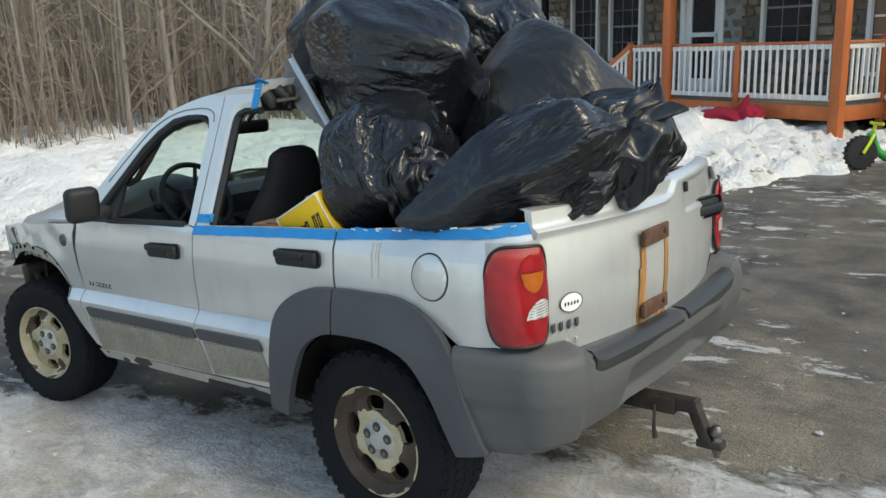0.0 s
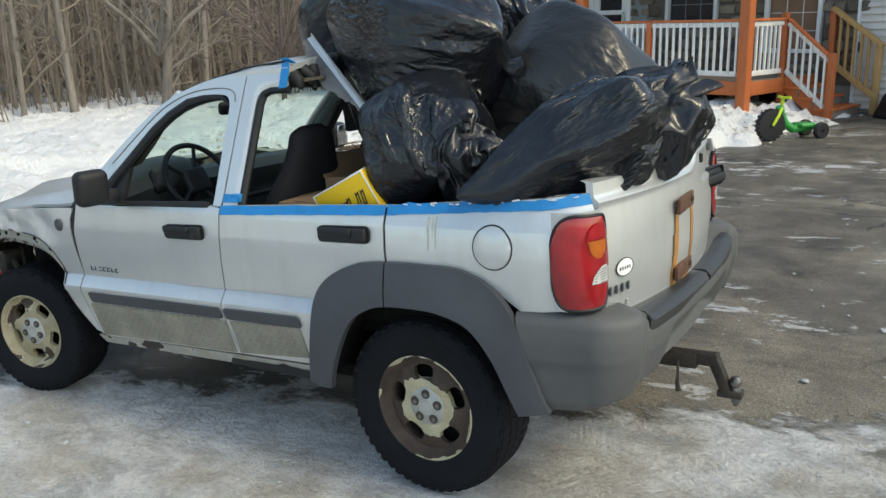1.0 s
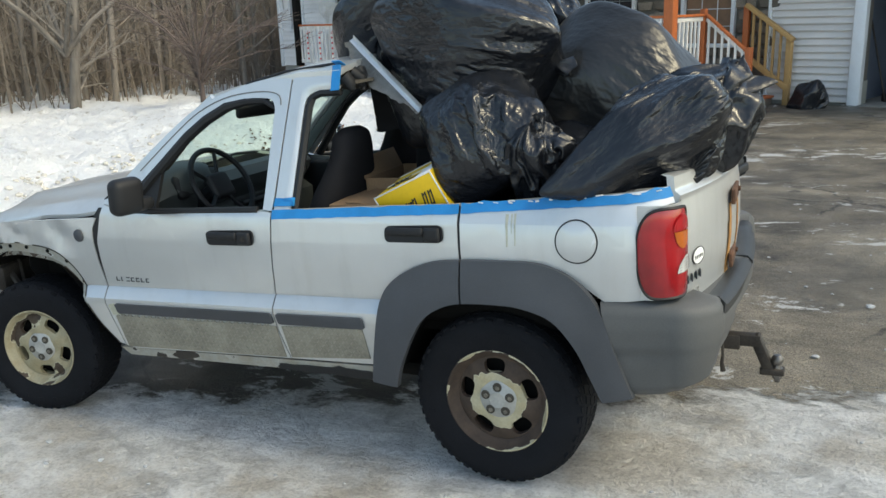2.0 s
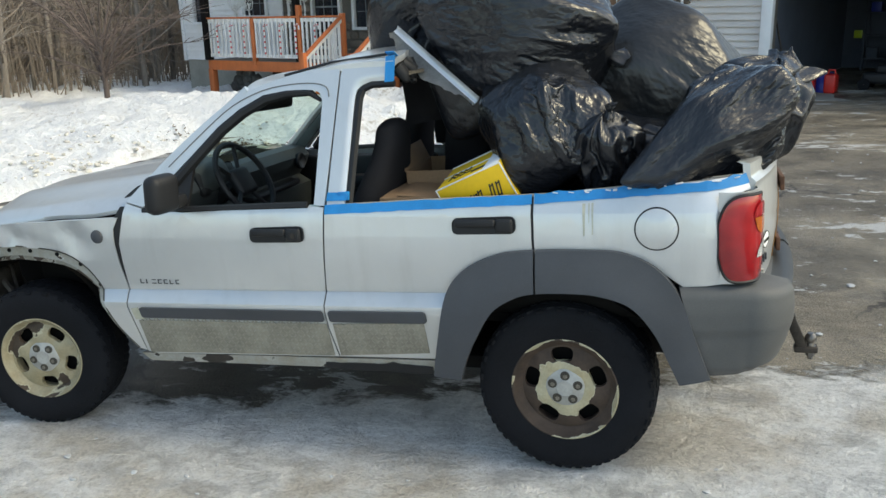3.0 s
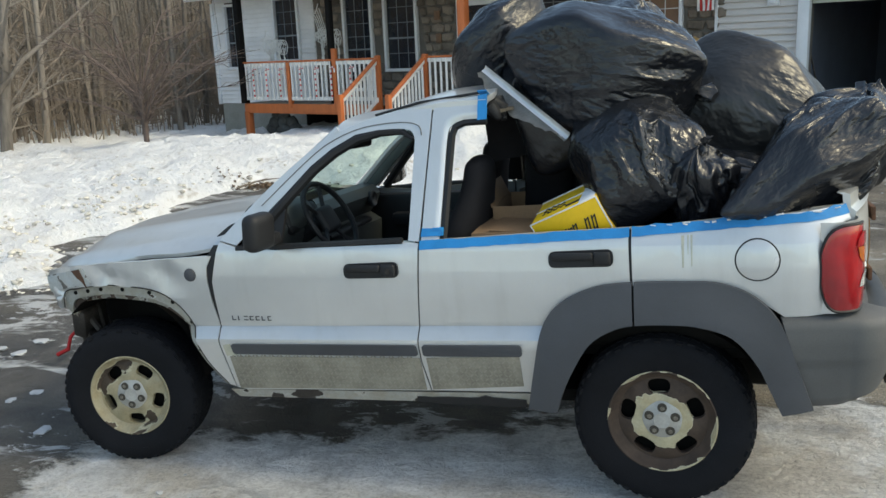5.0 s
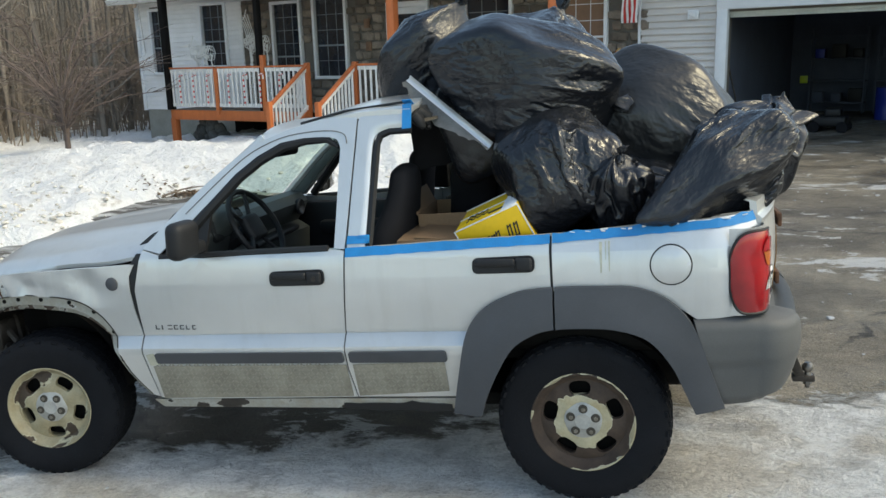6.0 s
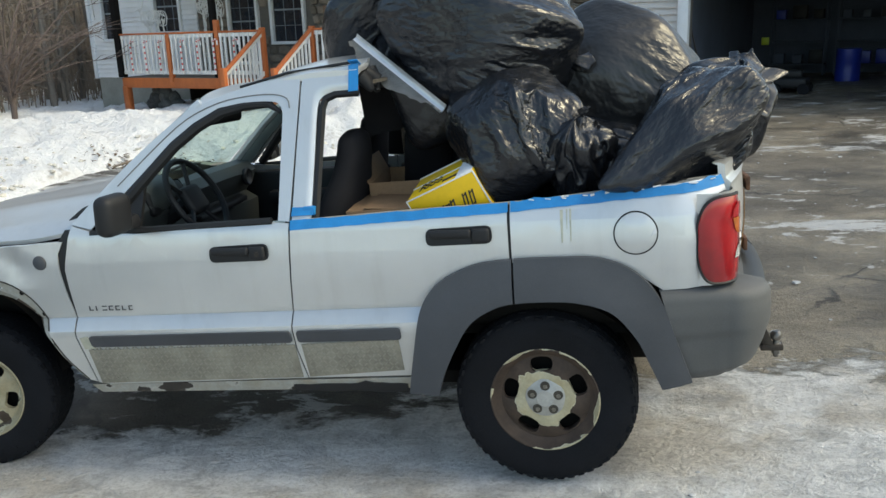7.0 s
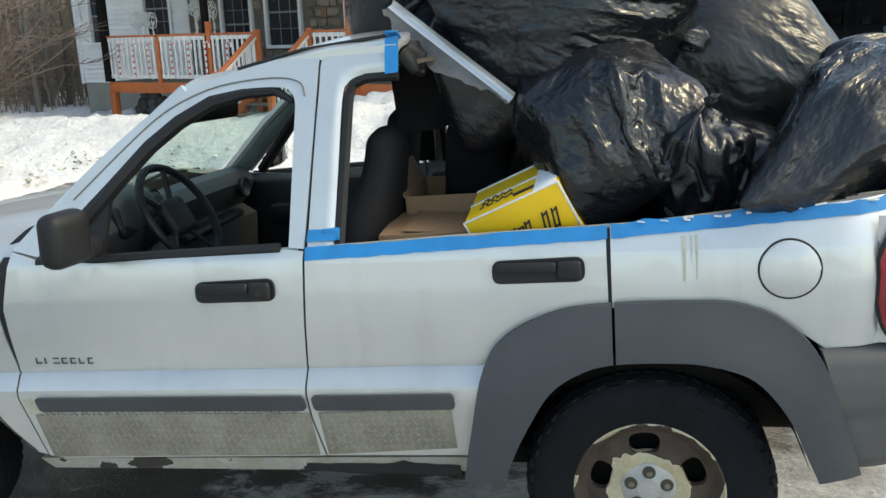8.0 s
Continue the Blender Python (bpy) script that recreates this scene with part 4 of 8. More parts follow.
def build_porch():
    """Raised deck with white balusters between orange posts and two flights of stairs."""
    porch = thing("porch", "orange stained wooden porch deck with white balustrade", "porch", HOUSE, kind="structure")
    bm = bmesh.new()
    for y0, x0, x1 in ((0.0, -10.0, -5.75), (0.0, -4.4, -0.06)):
        box(bm, ((x0 + x1) / 2, y0, DECK_Z - 0.12), (x1 - x0, 0.05, 0.22), 0.006)
    part("rim_board", bm, M_ORANGE, porch)
    bm = bmesh.new()
    box(bm, (-0.06, 1.1, DECK_Z - 0.12), (0.05, 2.1, 0.22), 0.006)
    part("rim_board", bm, M_ORANGE, porch)
    bm = bmesh.new()
    box(bm, (-10.0, 1.1, DECK_Z - 0.12), (0.05, 2.1, 0.22), 0.006)
    part("rim_board", bm, M_ORANGE, porch)
    b = bmesh.new()
    box(b, (0, 0, 0), (9.94, 0.135, 0.03), 0.004)
    me = mesh_of("deck_board", b, M_DECK)
    for k in range(15):
        piece("deck_board", me, porch, pose(-5.03, 0.09 + 0.143 * k, DECK_Z - 0.012))
    # a near-black sheet at the back stands in for shade under the deck
    bm = bmesh.new()
    box(bm, (-5, 1.9, 0.3), (9.8, 0.05, 0.7))
    part("underdeck_backing", bm, M_DARK, porch)

    def post(x, y, z0, z1, w, m, name="post"):
        bm = bmesh.new()
        box(bm, (x, y, (z0 + z1) / 2), (w, w, z1 - z0), 0.01)
        return part(name, bm, m, porch)
    for x, m in ((-3.48, M_ORANGE), (-0.10, M_ORANGE)):
        post(x, -0.02, -0.15 if x < -1 else 0.0, 3.25, 0.17, m, "roof_post")
    post(-9.98, 0.0, DECK_Z, 3.25, 0.15, M_DARK, "roof_post")
    post(-7.05, 0.03, DECK_Z, 3.25, 0.12, M_DARK, "roof_post")
    for x in (-9.92, -5.75, -4.42):
        post(x, 0.02, -0.5 if x < -9 else -0.1, DECK_Z - 0.2, 0.15, M_ORANGE, "support_post")
    for x, y, h in ((-8.40, 0, 1.66), (-6.95, 0, 1.92), (-1.96, 0, 1.68), (-5.70, -0.02, 1.74), (-4.44, -0.02, 1.74), (-0.10, 1.12, 1.78)):
        post(x, y, 0.05 if x > -0.2 else DECK_Z - 0.1, h, 0.10, M_ORANGE, "newel_post")
    bal = bmesh.new()
    box(bal, (0, 0, 0.42), (0.036, 0.036, 0.84), 0.004)
    bal_me = mesh_of("baluster", bal, M_RAIL_WHITE)

    def rail(p0, p1, step=0.125):
        """A straight or raking run of balustrade between two points on its foot line."""
        p0, p1 = Vector(p0), Vector(p1)
        run = (p1 - p0)
        flat = math.hypot(run.x, run.y)
        rot = run.to_track_quat("X", "Z").to_matrix().to_4x4()
        for name, up, sz, m in (("top_rail", 0.92, (0.095, 0.04), M_ORANGE), ("upper_rail", 0.855, (0.045, 0.075), M_RAIL_WHITE), ("lower_rail", 0.09, (0.045, 0.08), M_RAIL_WHITE)):
            bm = bmesh.new()
            box(bm, (p0 + p1) / 2 + Vector((0, 0, up)), (run.length, sz[0], sz[1]), 0.005, rot)
            part(name, bm, m, porch)
        n = int(flat / step)
        for k in range(n):
            q = p0 + run * ((k + 0.5) / n)
            piece("baluster", bal_me, porch, pose(q.x, q.y - 0.03, q.z + 0.055, 0, 0, math.degrees(math.atan2(run.y, run.x))))
    z = DECK_Z + 0.02
    for a, b in ((-9.9, -8.45), (-8.35, -7.0), (-6.9, -5.75), (-4.39, -3.57), (-3.39, -2.01), (-1.91, -0.19)):
        rail((a, 0, z), (b, 0, z))
    rail((-0.10, 0.1, z), (-0.10, 1.06, z))
    # flights of stairs: the front one comes towards the drive, the side one leaves towards the garage
    for x in (-5.70, -4.44):
        rail((x, -0.05, z), (x, -1.15, z - 0.72), 0.11)
        post(x, -1.2, -0.15, 1.02, 0.10, M_ORANGE, "newel_post")
    for k in range(4):
        bm = bmesh.new()
        box(bm, (-5.07, -0.16 - 0.27 * k, DECK_Z - 0.18 * (k + 1)), (1.2, 0.29, 0.04), 0.006)
        part("tread", bm, M_DECK, porch)
    for x in (-5.66, -4.48):
        bm = bmesh.new()
        box(bm, (x, -0.6, 0.32), (0.045, 1.35, 0.24), 0.005, pose(0, 0, 0, 33, 0, 0))
        part("stringer", bm, M_ORANGE, porch)
    rail((-0.04, 1.12, z), (0.70, 1.12, z - 0.60), 0.115)
    post(0.74, 1.12, 0.0, 1.14, 0.11, M_ORANGE, "newel_post")
    for k in range(3):
        bm = bmesh.new()
        box(bm, (0.09 + 0.28 * k, 1.60, DECK_Z - 0.165 * (k + 1)), (0.31, 1.04, 0.04), 0.006)
        part("tread", bm, M_ORANGE, porch)
        bm = bmesh.new()
        box(bm, (0.20 + 0.28 * k, 1.60, DECK_Z - 0.10 - 0.165 * (k + 1)), (0.03, 0.98, 0.15), 0.004)
        part("riser", bm, M_DECK, porch)
        for y in (1.30, 1.62, 1.94):
            bm = bmesh.new()
            box(bm, (0.10 + 0.28 * k, y, (DECK_Z - 0.165 * (k + 1)) / 2), (0.20, 0.05, DECK_Z - 0.165 * (k + 1) - 0.02), 0.004)
            part("stair_bearer", bm, M_ORANGE, porch)
    bm = bmesh.new()
    prism(bm, [(-0.06, 0.74), (0.0, 0.74), (0.72, 0.16), (0.72, 0.04), (0.60, 0.04), (-0.06, 0.50)], 0.045, Matrix(((1, 0, 0, 0), (0, 0, 1, 1.13), (0, 1, 0, 0), (0, 0, 0, 1))))
    part("stringer", bm, M_ORANGE, porch)
    # the newer pine rail on the wall side of that flight
    for x, z0, z1 in ((0.25, 0.3, 1.80), (1.04, 0.0, 1.28)):
        bm = bmesh.new()
        box(bm, (x, 2.05, (z0 + z1) / 2), (0.10, 0.10, z1 - z0), 0.008)
        part("newel_post", bm, M_PINE if x > 1 else M_ORANGE, porch)
    tilt = math.degrees(math.atan2(0.55, 0.78))
    for name, up, w, h in (("top_rail", 1.52, 0.12, 0.07), ("lower_rail", 0.66, 0.05, 0.10)):
        bm = bmesh.new()
        box(bm, (0.68, 2.02, up), (1.06 if up > 1 else 0.92, w, h), 0.006, pose(0, 0, 0, 0, tilt, 0))
        part(name, bm, M_PINE, porch)
    b = bmesh.new()
    box(b, (0, 0, 0.42), (0.04, 0.04, 0.84), 0.004)
    me = mesh_of("baluster", b, M_PINE)
    for k in range(5):
        x = 0.40 + 0.125 * k
        piece("baluster", me, porch, pose(x, 2.0, 0.68 - (x - 0.68) * 0.705))


build_porch()


# ---- the car ----
CAR = pose(0.0192, 0, 0.0005, 0, -3.02, 0)      # stands nose down on the drive; its x runs towards the tail, the near side is at -y
AXLE_F, WHEEL_R = -2.649, 0.365
Z_KEYS = (0.30, 0.40, 0.50, 0.62, 0.690, 0.712, 0.757, 0.7635, 0.771, 0.790, 0.90, 1.00, 1.10, 1.17, 1.70)
Y_KEYS = (0.75, 0.79, 0.818, 0.852, 0.873, 0.871, 0.8405, 0.833, 0.8365, 0.838, 0.850, 0.853, 0.843, 0.812, 0.612)
RISE, RISE_X = 0.018, -0.80      # the waist and its crease climb towards the tail


def half(x, z):
    """Half the body's width at a height, drawn in towards the nose and the tail."""
    y = float(np.interp(z - RISE * (x - RISE_X) * smooth(1.1, 0.85, z), Z_KEYS, Y_KEYS))
    if x < -2.15:
        y -= 0.095 * ((-2.15 - x) / 0.8) ** 2
    if x > 0.5:
        y -= 2.6 * (x - 0.5) ** 2
    return y


def flare_half(x, z):
    """Half the width at the rear arch flares, which swell smoothly over the crease below them."""
    z = min(max((z - 0.38) / 0.62, 0.0), 1.0)
    y = 0.836 + 0.052 * math.sin(math.pi * (0.12 + 0.62 * z)) - 0.022
    return y - 2.6 * max(x - 0.5, 0) ** 2


def fillet(pts, r, n=4):
    """An outline with its corners rounded."""
    out = []
    for i, p in enumerate(pts):
        a, p, b = Vector(pts[i - 1]), Vector(p), Vector(pts[(i + 1) % len(pts)])
        ra = min(r, (a - p).length * 0.4, (b - p).length * 0.4)
        s, e = p + (a - p).normalized() * ra, p + (b - p).normalized() * ra
        for k in range(n + 1):
            t = k / n
            out.append(((1 - t) ** 2 * s + 2 * t * (1 - t) * p + t * t * e)[:])
    return out


def skin(bm, outline, side, off=0.0, thick=0.022, step=0.07, width=half):
    """A body panel: an outline in x and z laid on the body's curved side, with thickness."""
    t = bmesh.new()
    f = t.faces.new([t.verts.new((x, 0, z)) for x, z in outline])
    f.normal_update()
    bmesh.ops.triangulate(t, faces=[f])
    xs, zs = [p[0] for p in outline], [p[1] for p in outline]
    for axis, lo, hi in ((0, min(xs), max(xs)), (2, min(zs), max(zs))):
        k = lo + step
        while k < hi:
            co, no = Vector((0, 0, 0)), Vector((0, 0, 0))
            co[axis], no[axis] = k, 1
            bmesh.ops.bisect_plane(t, geom=t.verts[:] + t.edges[:] + t.faces[:], plane_co=co, plane_no=no, dist=1e-5)
            k += step
    for k in Z_KEYS:
        if min(zs) + 0.004 < k < max(zs) - 0.004:
            bmesh.ops.bisect_plane(t, geom=t.verts[:] + t.edges[:] + t.faces[:], plane_co=(RISE_X, 0, k), plane_no=(-RISE * smooth(1.1, 0.85, k), 0, 1), dist=1e-5)
    bmesh.ops.remove_doubles(t, verts=t.verts[:], dist=0.0012)
    bmesh.ops.dissolve_degenerate(t, dist=0.0005, edges=t.edges[:])
    o = off if callable(off) else (lambda x, z: off)
    outer = {v: (v.co.x, side * (width(v.co.x, v.co.z) + o(v.co.x, v.co.z)), v.co.z) for v in t.verts}
    vo = {v: bm.verts.new(p) for v, p in outer.items()}
    vi = {v: bm.verts.new((p[0], p[1] - side * thick, p[2])) for v, p in outer.items()}
    ORIENTED.add(id(bm))
    turned = {}
    for f in t.faces:
        f.normal_update()
        order = list(f.verts) if f.normal.y * side > 0 else list(reversed(f.verts))
        turned[f] = order
        bm.faces.new([vo[v] for v in order])
        bm.faces.new([vi[v] for v in reversed(order)])
    for e in t.edges:
        if len(e.link_faces) == 1:
            a, b = e.verts
            ring = turned[e.link_faces[0]]
            if ring[(ring.index(a) + 1) % len(ring)] == b:
                a, b = b, a
            bm.faces.new((vo[a], vo[b], vi[b], vi[a]))
    t.free()


def arc_pts(cx, cz, r, a0, a1, n):
    return [(cx + r * math.cos(math.radians(lerp(a0, a1, k / n))), cz + r * math.sin(math.radians(lerp(a0, a1, k / n)))) for k in range(n + 1)]


FLARE_OUT = [(-0.536, 0.410), (-0.500, 0.58), (-0.452, 0.775), (-0.374, 0.876), (-0.233, 0.943), (-0.084, 0.962), (0.10, 0.965), (0.239, 0.958), (0.36, 0.905), (0.452, 0.795), (0.51, 0.62), (0.560, 0.462)]
FLARE_IN = [(-0.413, 0.404), (-0.385, 0.49), (-0.335, 0.595), (-0.262, 0.712), (-0.173, 0.773), (-0.084, 0.797), (0.06, 0.802), (0.165, 0.793), (0.278, 0.752), (0.362, 0.650), (0.41, 0.54), (0.450, 0.442)]


def flow(pts, n=5):
    """A smooth curve through points."""
    out = []
    for i in range(len(pts) - 1):
        p0, p1, p2, p3 = (Vector(pts[max(min(k, len(pts) - 1), 0)]) for k in (i - 1, i, i + 1, i + 2))
        for k in range(n):
            t = k / n
            out.append((0.5 * ((2 * p1) + (p2 - p0) * t + (2 * p0 - 5 * p1 + 4 * p2 - p3) * t * t + (3 * p1 - p0 - 3 * p2 + p3) * t ** 3))[:])
    return out + [tuple(pts[-1])]


def build_body(car):
    for side in (-1, 1):
        near = side < 0
        # front wing with its bare, holed arch flange
        arch = [(-2.025, 0.44), (-2.10, 0.565), (-2.145, 0.735), (-2.225, 0.855), (-2.355, 0.918), (-2.60, 0.935), (-2.735, 0.925), (-2.86, 0.905), (-2.955, 0.888), (-3.00, 0.85), (-3.015, 0.79)]
        bm = bmesh.new()
        skin(bm, [(-1.990, 0.43), (-2.001, 0.60), (-2.008, 0.768), (-2.021, 0.86), (-2.030, 0.96), (-2.026, 1.03), (-1.995, 1.083), (-2.25, 1.070), (-2.60, 1.050), (-2.90, 1.018), (-3.05, 0.995), (-3.11, 0.955), (-3.125, 0.90), (-3.10, 0.84), (-3.065, 0.79)] + flow(arch)[::-1], side, lambda x, z: (0.014 * smooth(-2.2, -2.5, x) + 0.022 * smooth(-2.75, -3.0, x)) * fbm(x * 7, z * 7, 1.5, 3) - 0.012 * math.exp(-(((x + 2.62) / 0.10) ** 2 + ((z - 0.985) / 0.035) ** 2)) - 0.020 * max(0.0, 1 - math.hypot((x + 2.26 + 0.4 * (z - 1.0)) / 0.115, (z - 0.985) / 0.10)), 0.022, 0.045)
        wing = part("front_wing", bm, M_SILVER, car, "dented silver front wing with its flare missing", 24)
        bm = bmesh.new()
        inner = [(x - 0.020 * smooth(-2.5, -2.15, x) + 0.045 * smooth(-2.8, -3.0, x), z - 0.048 * smooth(0.60, 0.86, z) + 0.0) for x, z in arch]
        skin(bm, flow(arch, 3) + flow(inner, 3)[::-1], side, -0.010, 0.03)
        part("arch_flange", bm, M_FLANGE, wing, "bare chipped metal wheel arch lip")
        bm = bmesh.new()
        tube(bm, [(x, side * (half(x, z) + 0.0005), z + 0.002) for x, z in flow(arch, 4)], 0.0032, 5)
        part("flange_seam", bm, M_STEEL_DARK, wing, "dark seam along the arch lip")
        bm = bmesh.new()
        deep = [(x - 0.008 * smooth(-2.5, -2.15, x) + 0.022 * smooth(-2.8, -3.0, x), z - 0.024 * smooth(0.55, 0.86, z)) for x, z in inner]
        skin(bm, flow(inner, 3) + flow(deep, 3)[::-1], side, -0.022, 0.02)
        part("arch_return", bm, M_LIP, wing, "rusty folded edge of the arch")
        for x, z in ((-2.06, 0.50), (-2.12, 0.63), (-2.165, 0.76), (-2.25, 0.86), (-2.38, 0.905), (-2.55, 0.915), (-2.70, 0.91), (-2.80, 0.895), (-2.90, 0.88)):
            bm = bmesh.new()
            lathe(bm, [(0.0001, 0), (0.010, 0.0), (0.010, 0.004)], 10, "y", (x, side * (half(x, z) - 0.004), z))
            part("flange_hole", bm, M_DARK, wing)
        bm = bmesh.new()
        lathe(bm, [(0.0001, -0.012), (0.02, -0.011), (0.030, -0.006), (0.032, 0.0)], 24, "y", (-2.118, side * (half(-2.118, 0.996) + 0.0), 0.996))
        for v in bm.verts:
            v.co.y = v.co.y if side < 0 else 2 * half(-2.118, 0.996) - v.co.y
        part("side_marker", bm, M_GREY_CLAD, wing, "round grey badge")
        # front door
        door = part("front_door", *panel_door_front(side), car, "silver front door with dark rub strip", 22)
        bm = bmesh.new()
        frame_out = [(-1.955, 1.150), (-1.83, 1.265), (-1.69, 1.385), (-1.55, 1.492), (-1.445, 1.560), (-1.31, 1.615), (-1.17, 1.652), (-1.05, 1.672), (-0.926, 1.686)]
        frame_in = [(-0.968, 1.130), (-1.016, 1.135), (-1.002, 1.54), (-1.014, 1.573), (-1.05, 1.590), (-1.17, 1.593), (-1.285, 1.573), (-1.395, 1.526), (-1.50, 1.452), (-1.62, 1.345), (-1.86, 1.128)]
        skin(bm, flow(frame_out, 3) + frame_in[:2] + flow(frame_in[2:], 3), side, -0.004, 0.014, 0.06)
        part("window_frame", bm, M_SILVER, door)
        # a thin dark grey tube laid on the frame draws its groove
        bm = bmesh.new()
        tube(bm, [(x, side * (half(x, z) - 0.003), z) for x, z in flow([(-1.74, 1.295), (-1.56, 1.447), (-1.43, 1.542), (-1.29, 1.598), (-1.16, 1.617), (-1.045, 1.617), (-0.985, 1.598), (-0.972, 1.56)], 3)], 0.0028, 5)
        part("frame_groove", bm, M_CLADLINE, door, "thin dark groove in the window frame")
        bm = bmesh.new()
        path = [(x, side * (half(x, z) - 0.022), z) for x, z in [(-1.80, 1.135), (-1.60, 1.335), (-1.49, 1.438), (-1.39, 1.507), (-1.28, 1.560), (-1.17, 1.581), (-1.07, 1.580), (-1.016, 1.545)]]
        tube(bm, path, [0.026, 0.024, 0.024, 0.024, 0.023, 0.020, 0.016, 0.008], 8)
        tube(bm, [(-1.86, side * 0.83, 1.112), (-1.04, side * 0.83, 1.137)], 0.014, 6)
        part("window_seal", bm, M_BLACK, door, "black rubber window seal")
        if near:
            bm = bmesh.new()
            skin(bm, [(-1.86, 1.115), (-1.64, 1.12), (-1.62, 1.325)], side, -0.02, 0.02)
            part("mirror_sail", bm, M_BLACK, door)
        door_handle(door, -1.19, 1.014, side)
        # rear door and the pillar behind the front one
        rear = part("rear_door", *panel_door_rear(side), car, "silver rear door cut off at the waist", 22)
        bm = bmesh.new()
        out_line = flow([(-0.958, 1.122), (-0.943, 1.36), (-0.928, 1.56), (-0.914, 1.672), (-0.85, 1.693), (-0.78, 1.700), (-0.69, 1.706)], 6)
        in_line = flow([(-0.880, 1.13), (-0.868, 1.35), (-0.857, 1.545), (-0.838, 1.590), (-0.80, 1.608), (-0.76, 1.612), (-0.69, 1.612)], 6)

        def pillar_at(u, v):
            k = int(round(u * (len(out_line) - 1)))
            x, z = lerp(out_line[k][0], in_line[k][0], v), lerp(out_line[k][1], in_line[k][1], v)
            return x, side * (half(x, z) - 0.004 - 0.010 * smooth(0.75, 1.0, v)), z
        sheet(bm, len(out_line) - 1, 8, pillar_at)
        geo = bmesh.ops.extrude_face_region(bm, geom=bm.faces[:])
        bmesh.ops.translate(bm, vec=(0, -side * 0.014, 0), verts=[v for v in geo["geom"] if isinstance(v, bmesh.types.BMVert)])
        part("door_pillar", bm, M_SILVER, rear, "", 35)
        bm = bmesh.new()
        tube(bm, [(x, side * (half(x, z) - 0.03), z) for x, z in [(-0.69, 1.60), (-0.785, 1.60), (-0.828, 1.582), (-0.842, 1.545), (-0.855, 1.33), (-0.866, 1.135)]], 0.017, 6)
        part("opening_seal", bm, M_BLACK, rear)
        door_handle(rear, -0.283, 1.056, side)
        # quarter panel
        bm = bmesh.new()
        skin(bm, [(-0.086, 1.166), (0.30, 1.192), (0.695, 1.222), (0.705, 1.165), (0.645, 1.155), (0.603, 1.10), (0.581, 1.0), (0.583, 0.92), (0.598, 0.828), (0.462, 0.822), (0.37, 0.89), (0.24, 0.945), (-0.086, 0.945)], side)
        quarter = part("quarter_panel", bm, M_SILVER, car)
        if near:
            bm = bmesh.new()
            rings = lathe(bm, [(0.0735, 0.0), (0.0735, -0.005), (0.071, -0.007), (0.02, -0.0075), (0.0001, -0.0075)], 40, "y", (0.369, 0, 1.043))
            for v in bm.verts:
                v.co.y = -half(v.co.x, v.co.z) - 0.001 + v.co.y * 0.6
            part("fuel_door", bm, M_SILVER, quarter, "round fuel door with a chipped edge")
            bm = bmesh.new()
            tube(bm, [(0.369 + 0.0775 * math.cos(a), -half(0.369 + 0.0775 * math.cos(a), 1.043 + 0.0775 * math.sin(a)) + 0.001, 1.043 + 0.0775 * math.sin(a)) for a in [2 * math.pi * k / 40 for k in range(41)]], 0.0032, 5)
            part("fuel_door_gap", bm, M_BLACK, quarter)
            bm = bmesh.new()
            skin(bm, fillet([(0.425, 1.03), (0.445, 1.045), (0.44, 1.062), (0.43, 1.05)], 0.004), -1, 0.0065, 0.002)
            part("paint_chip", bm, M_WHITE_CARD, quarter)
        # black strips just behind the shut lines stand in for the gaps' shade
        for seam in ([(-2.035, 0.50), (-1.965, 0.44), (-1.965, 0.96), (-1.925, 1.13), (-1.985, 1.13), (-2.055, 1.02), (-2.045, 0.90)], [(-1.02, 0.455), (-0.945, 0.455), (-0.965, 0.77), (-0.935, 1.13), (-0.985, 1.13), (-1.02, 0.77)], [(-0.12, 0.95), (-0.06, 0.95), (-0.06, 1.16), (-0.12, 1.16)]):
            bm = bmesh.new()
            skin(bm, seam, side, -0.005, 0.006, 0.03)
            part("gap_backing", bm, M_BLACK, car)
        # arch flares
        rim = lambda x, z: 0.012 + 0.022 * smooth(0.62, 0.43, math.hypot(x - 0.01, (z - 0.39) * 0.97))
        for a, b in ((0, 5), (5, 11)):
            o, i = flow(FLARE_OUT)[a * 5:b * 5 + 1], flow(FLARE_IN)[a * 5:b * 5 + 1]
            gap = 0.004
            o = [(x - gap if a == 0 and k == len(o) - 1 else x + gap if a and k == 0 else x, z) for k, (x, z) in enumerate(o)]
            i = [(x - gap if a == 0 and k == len(i) - 1 else x + gap if a and k == 0 else x, z) for k, (x, z) in enumerate(i)]
            bm = bmesh.new()
            skin(bm, o + i[::-1], side, rim, 0.03, 0.05, flare_half)
            part("arch_flare", bm, M_GREY_CLAD, car, "dark grey plastic wheel arch flare", 55)
        # sill
        bm = bmesh.new()
        skin(bm, [(-2.03, 0.410), (-0.53, 0.456), (-0.535, 0.402), (-1.2, 0.386), (-1.99, 0.368)], side, -0.004, 0.05)
        part("sill", bm, M_ROCKER, car, "dirty corroded sill with peeled dark patches")
        mx = -1.650 if near else -1.78
        mirror = thing_part("door_mirror", car)
        bm = bmesh.new()
        box(bm, (mx, side * 0.960, 1.215), (0.085, 0.155, 0.165), 0.036, pose(0, 0, 0, 0, 6, side * 10), 4)
        body = part("mirror_housing", bm, M_BLACK, mirror, "black plastic mirror housing")
        bm = bmesh.new()
        box(bm, (mx + 0.002, side * 0.875, 1.165), (0.07, 0.10, 0.06), 0.02)
        part("mirror_arm", bm, M_BLACK, mirror)
        if near:
            continue
        bm = bmesh.new()
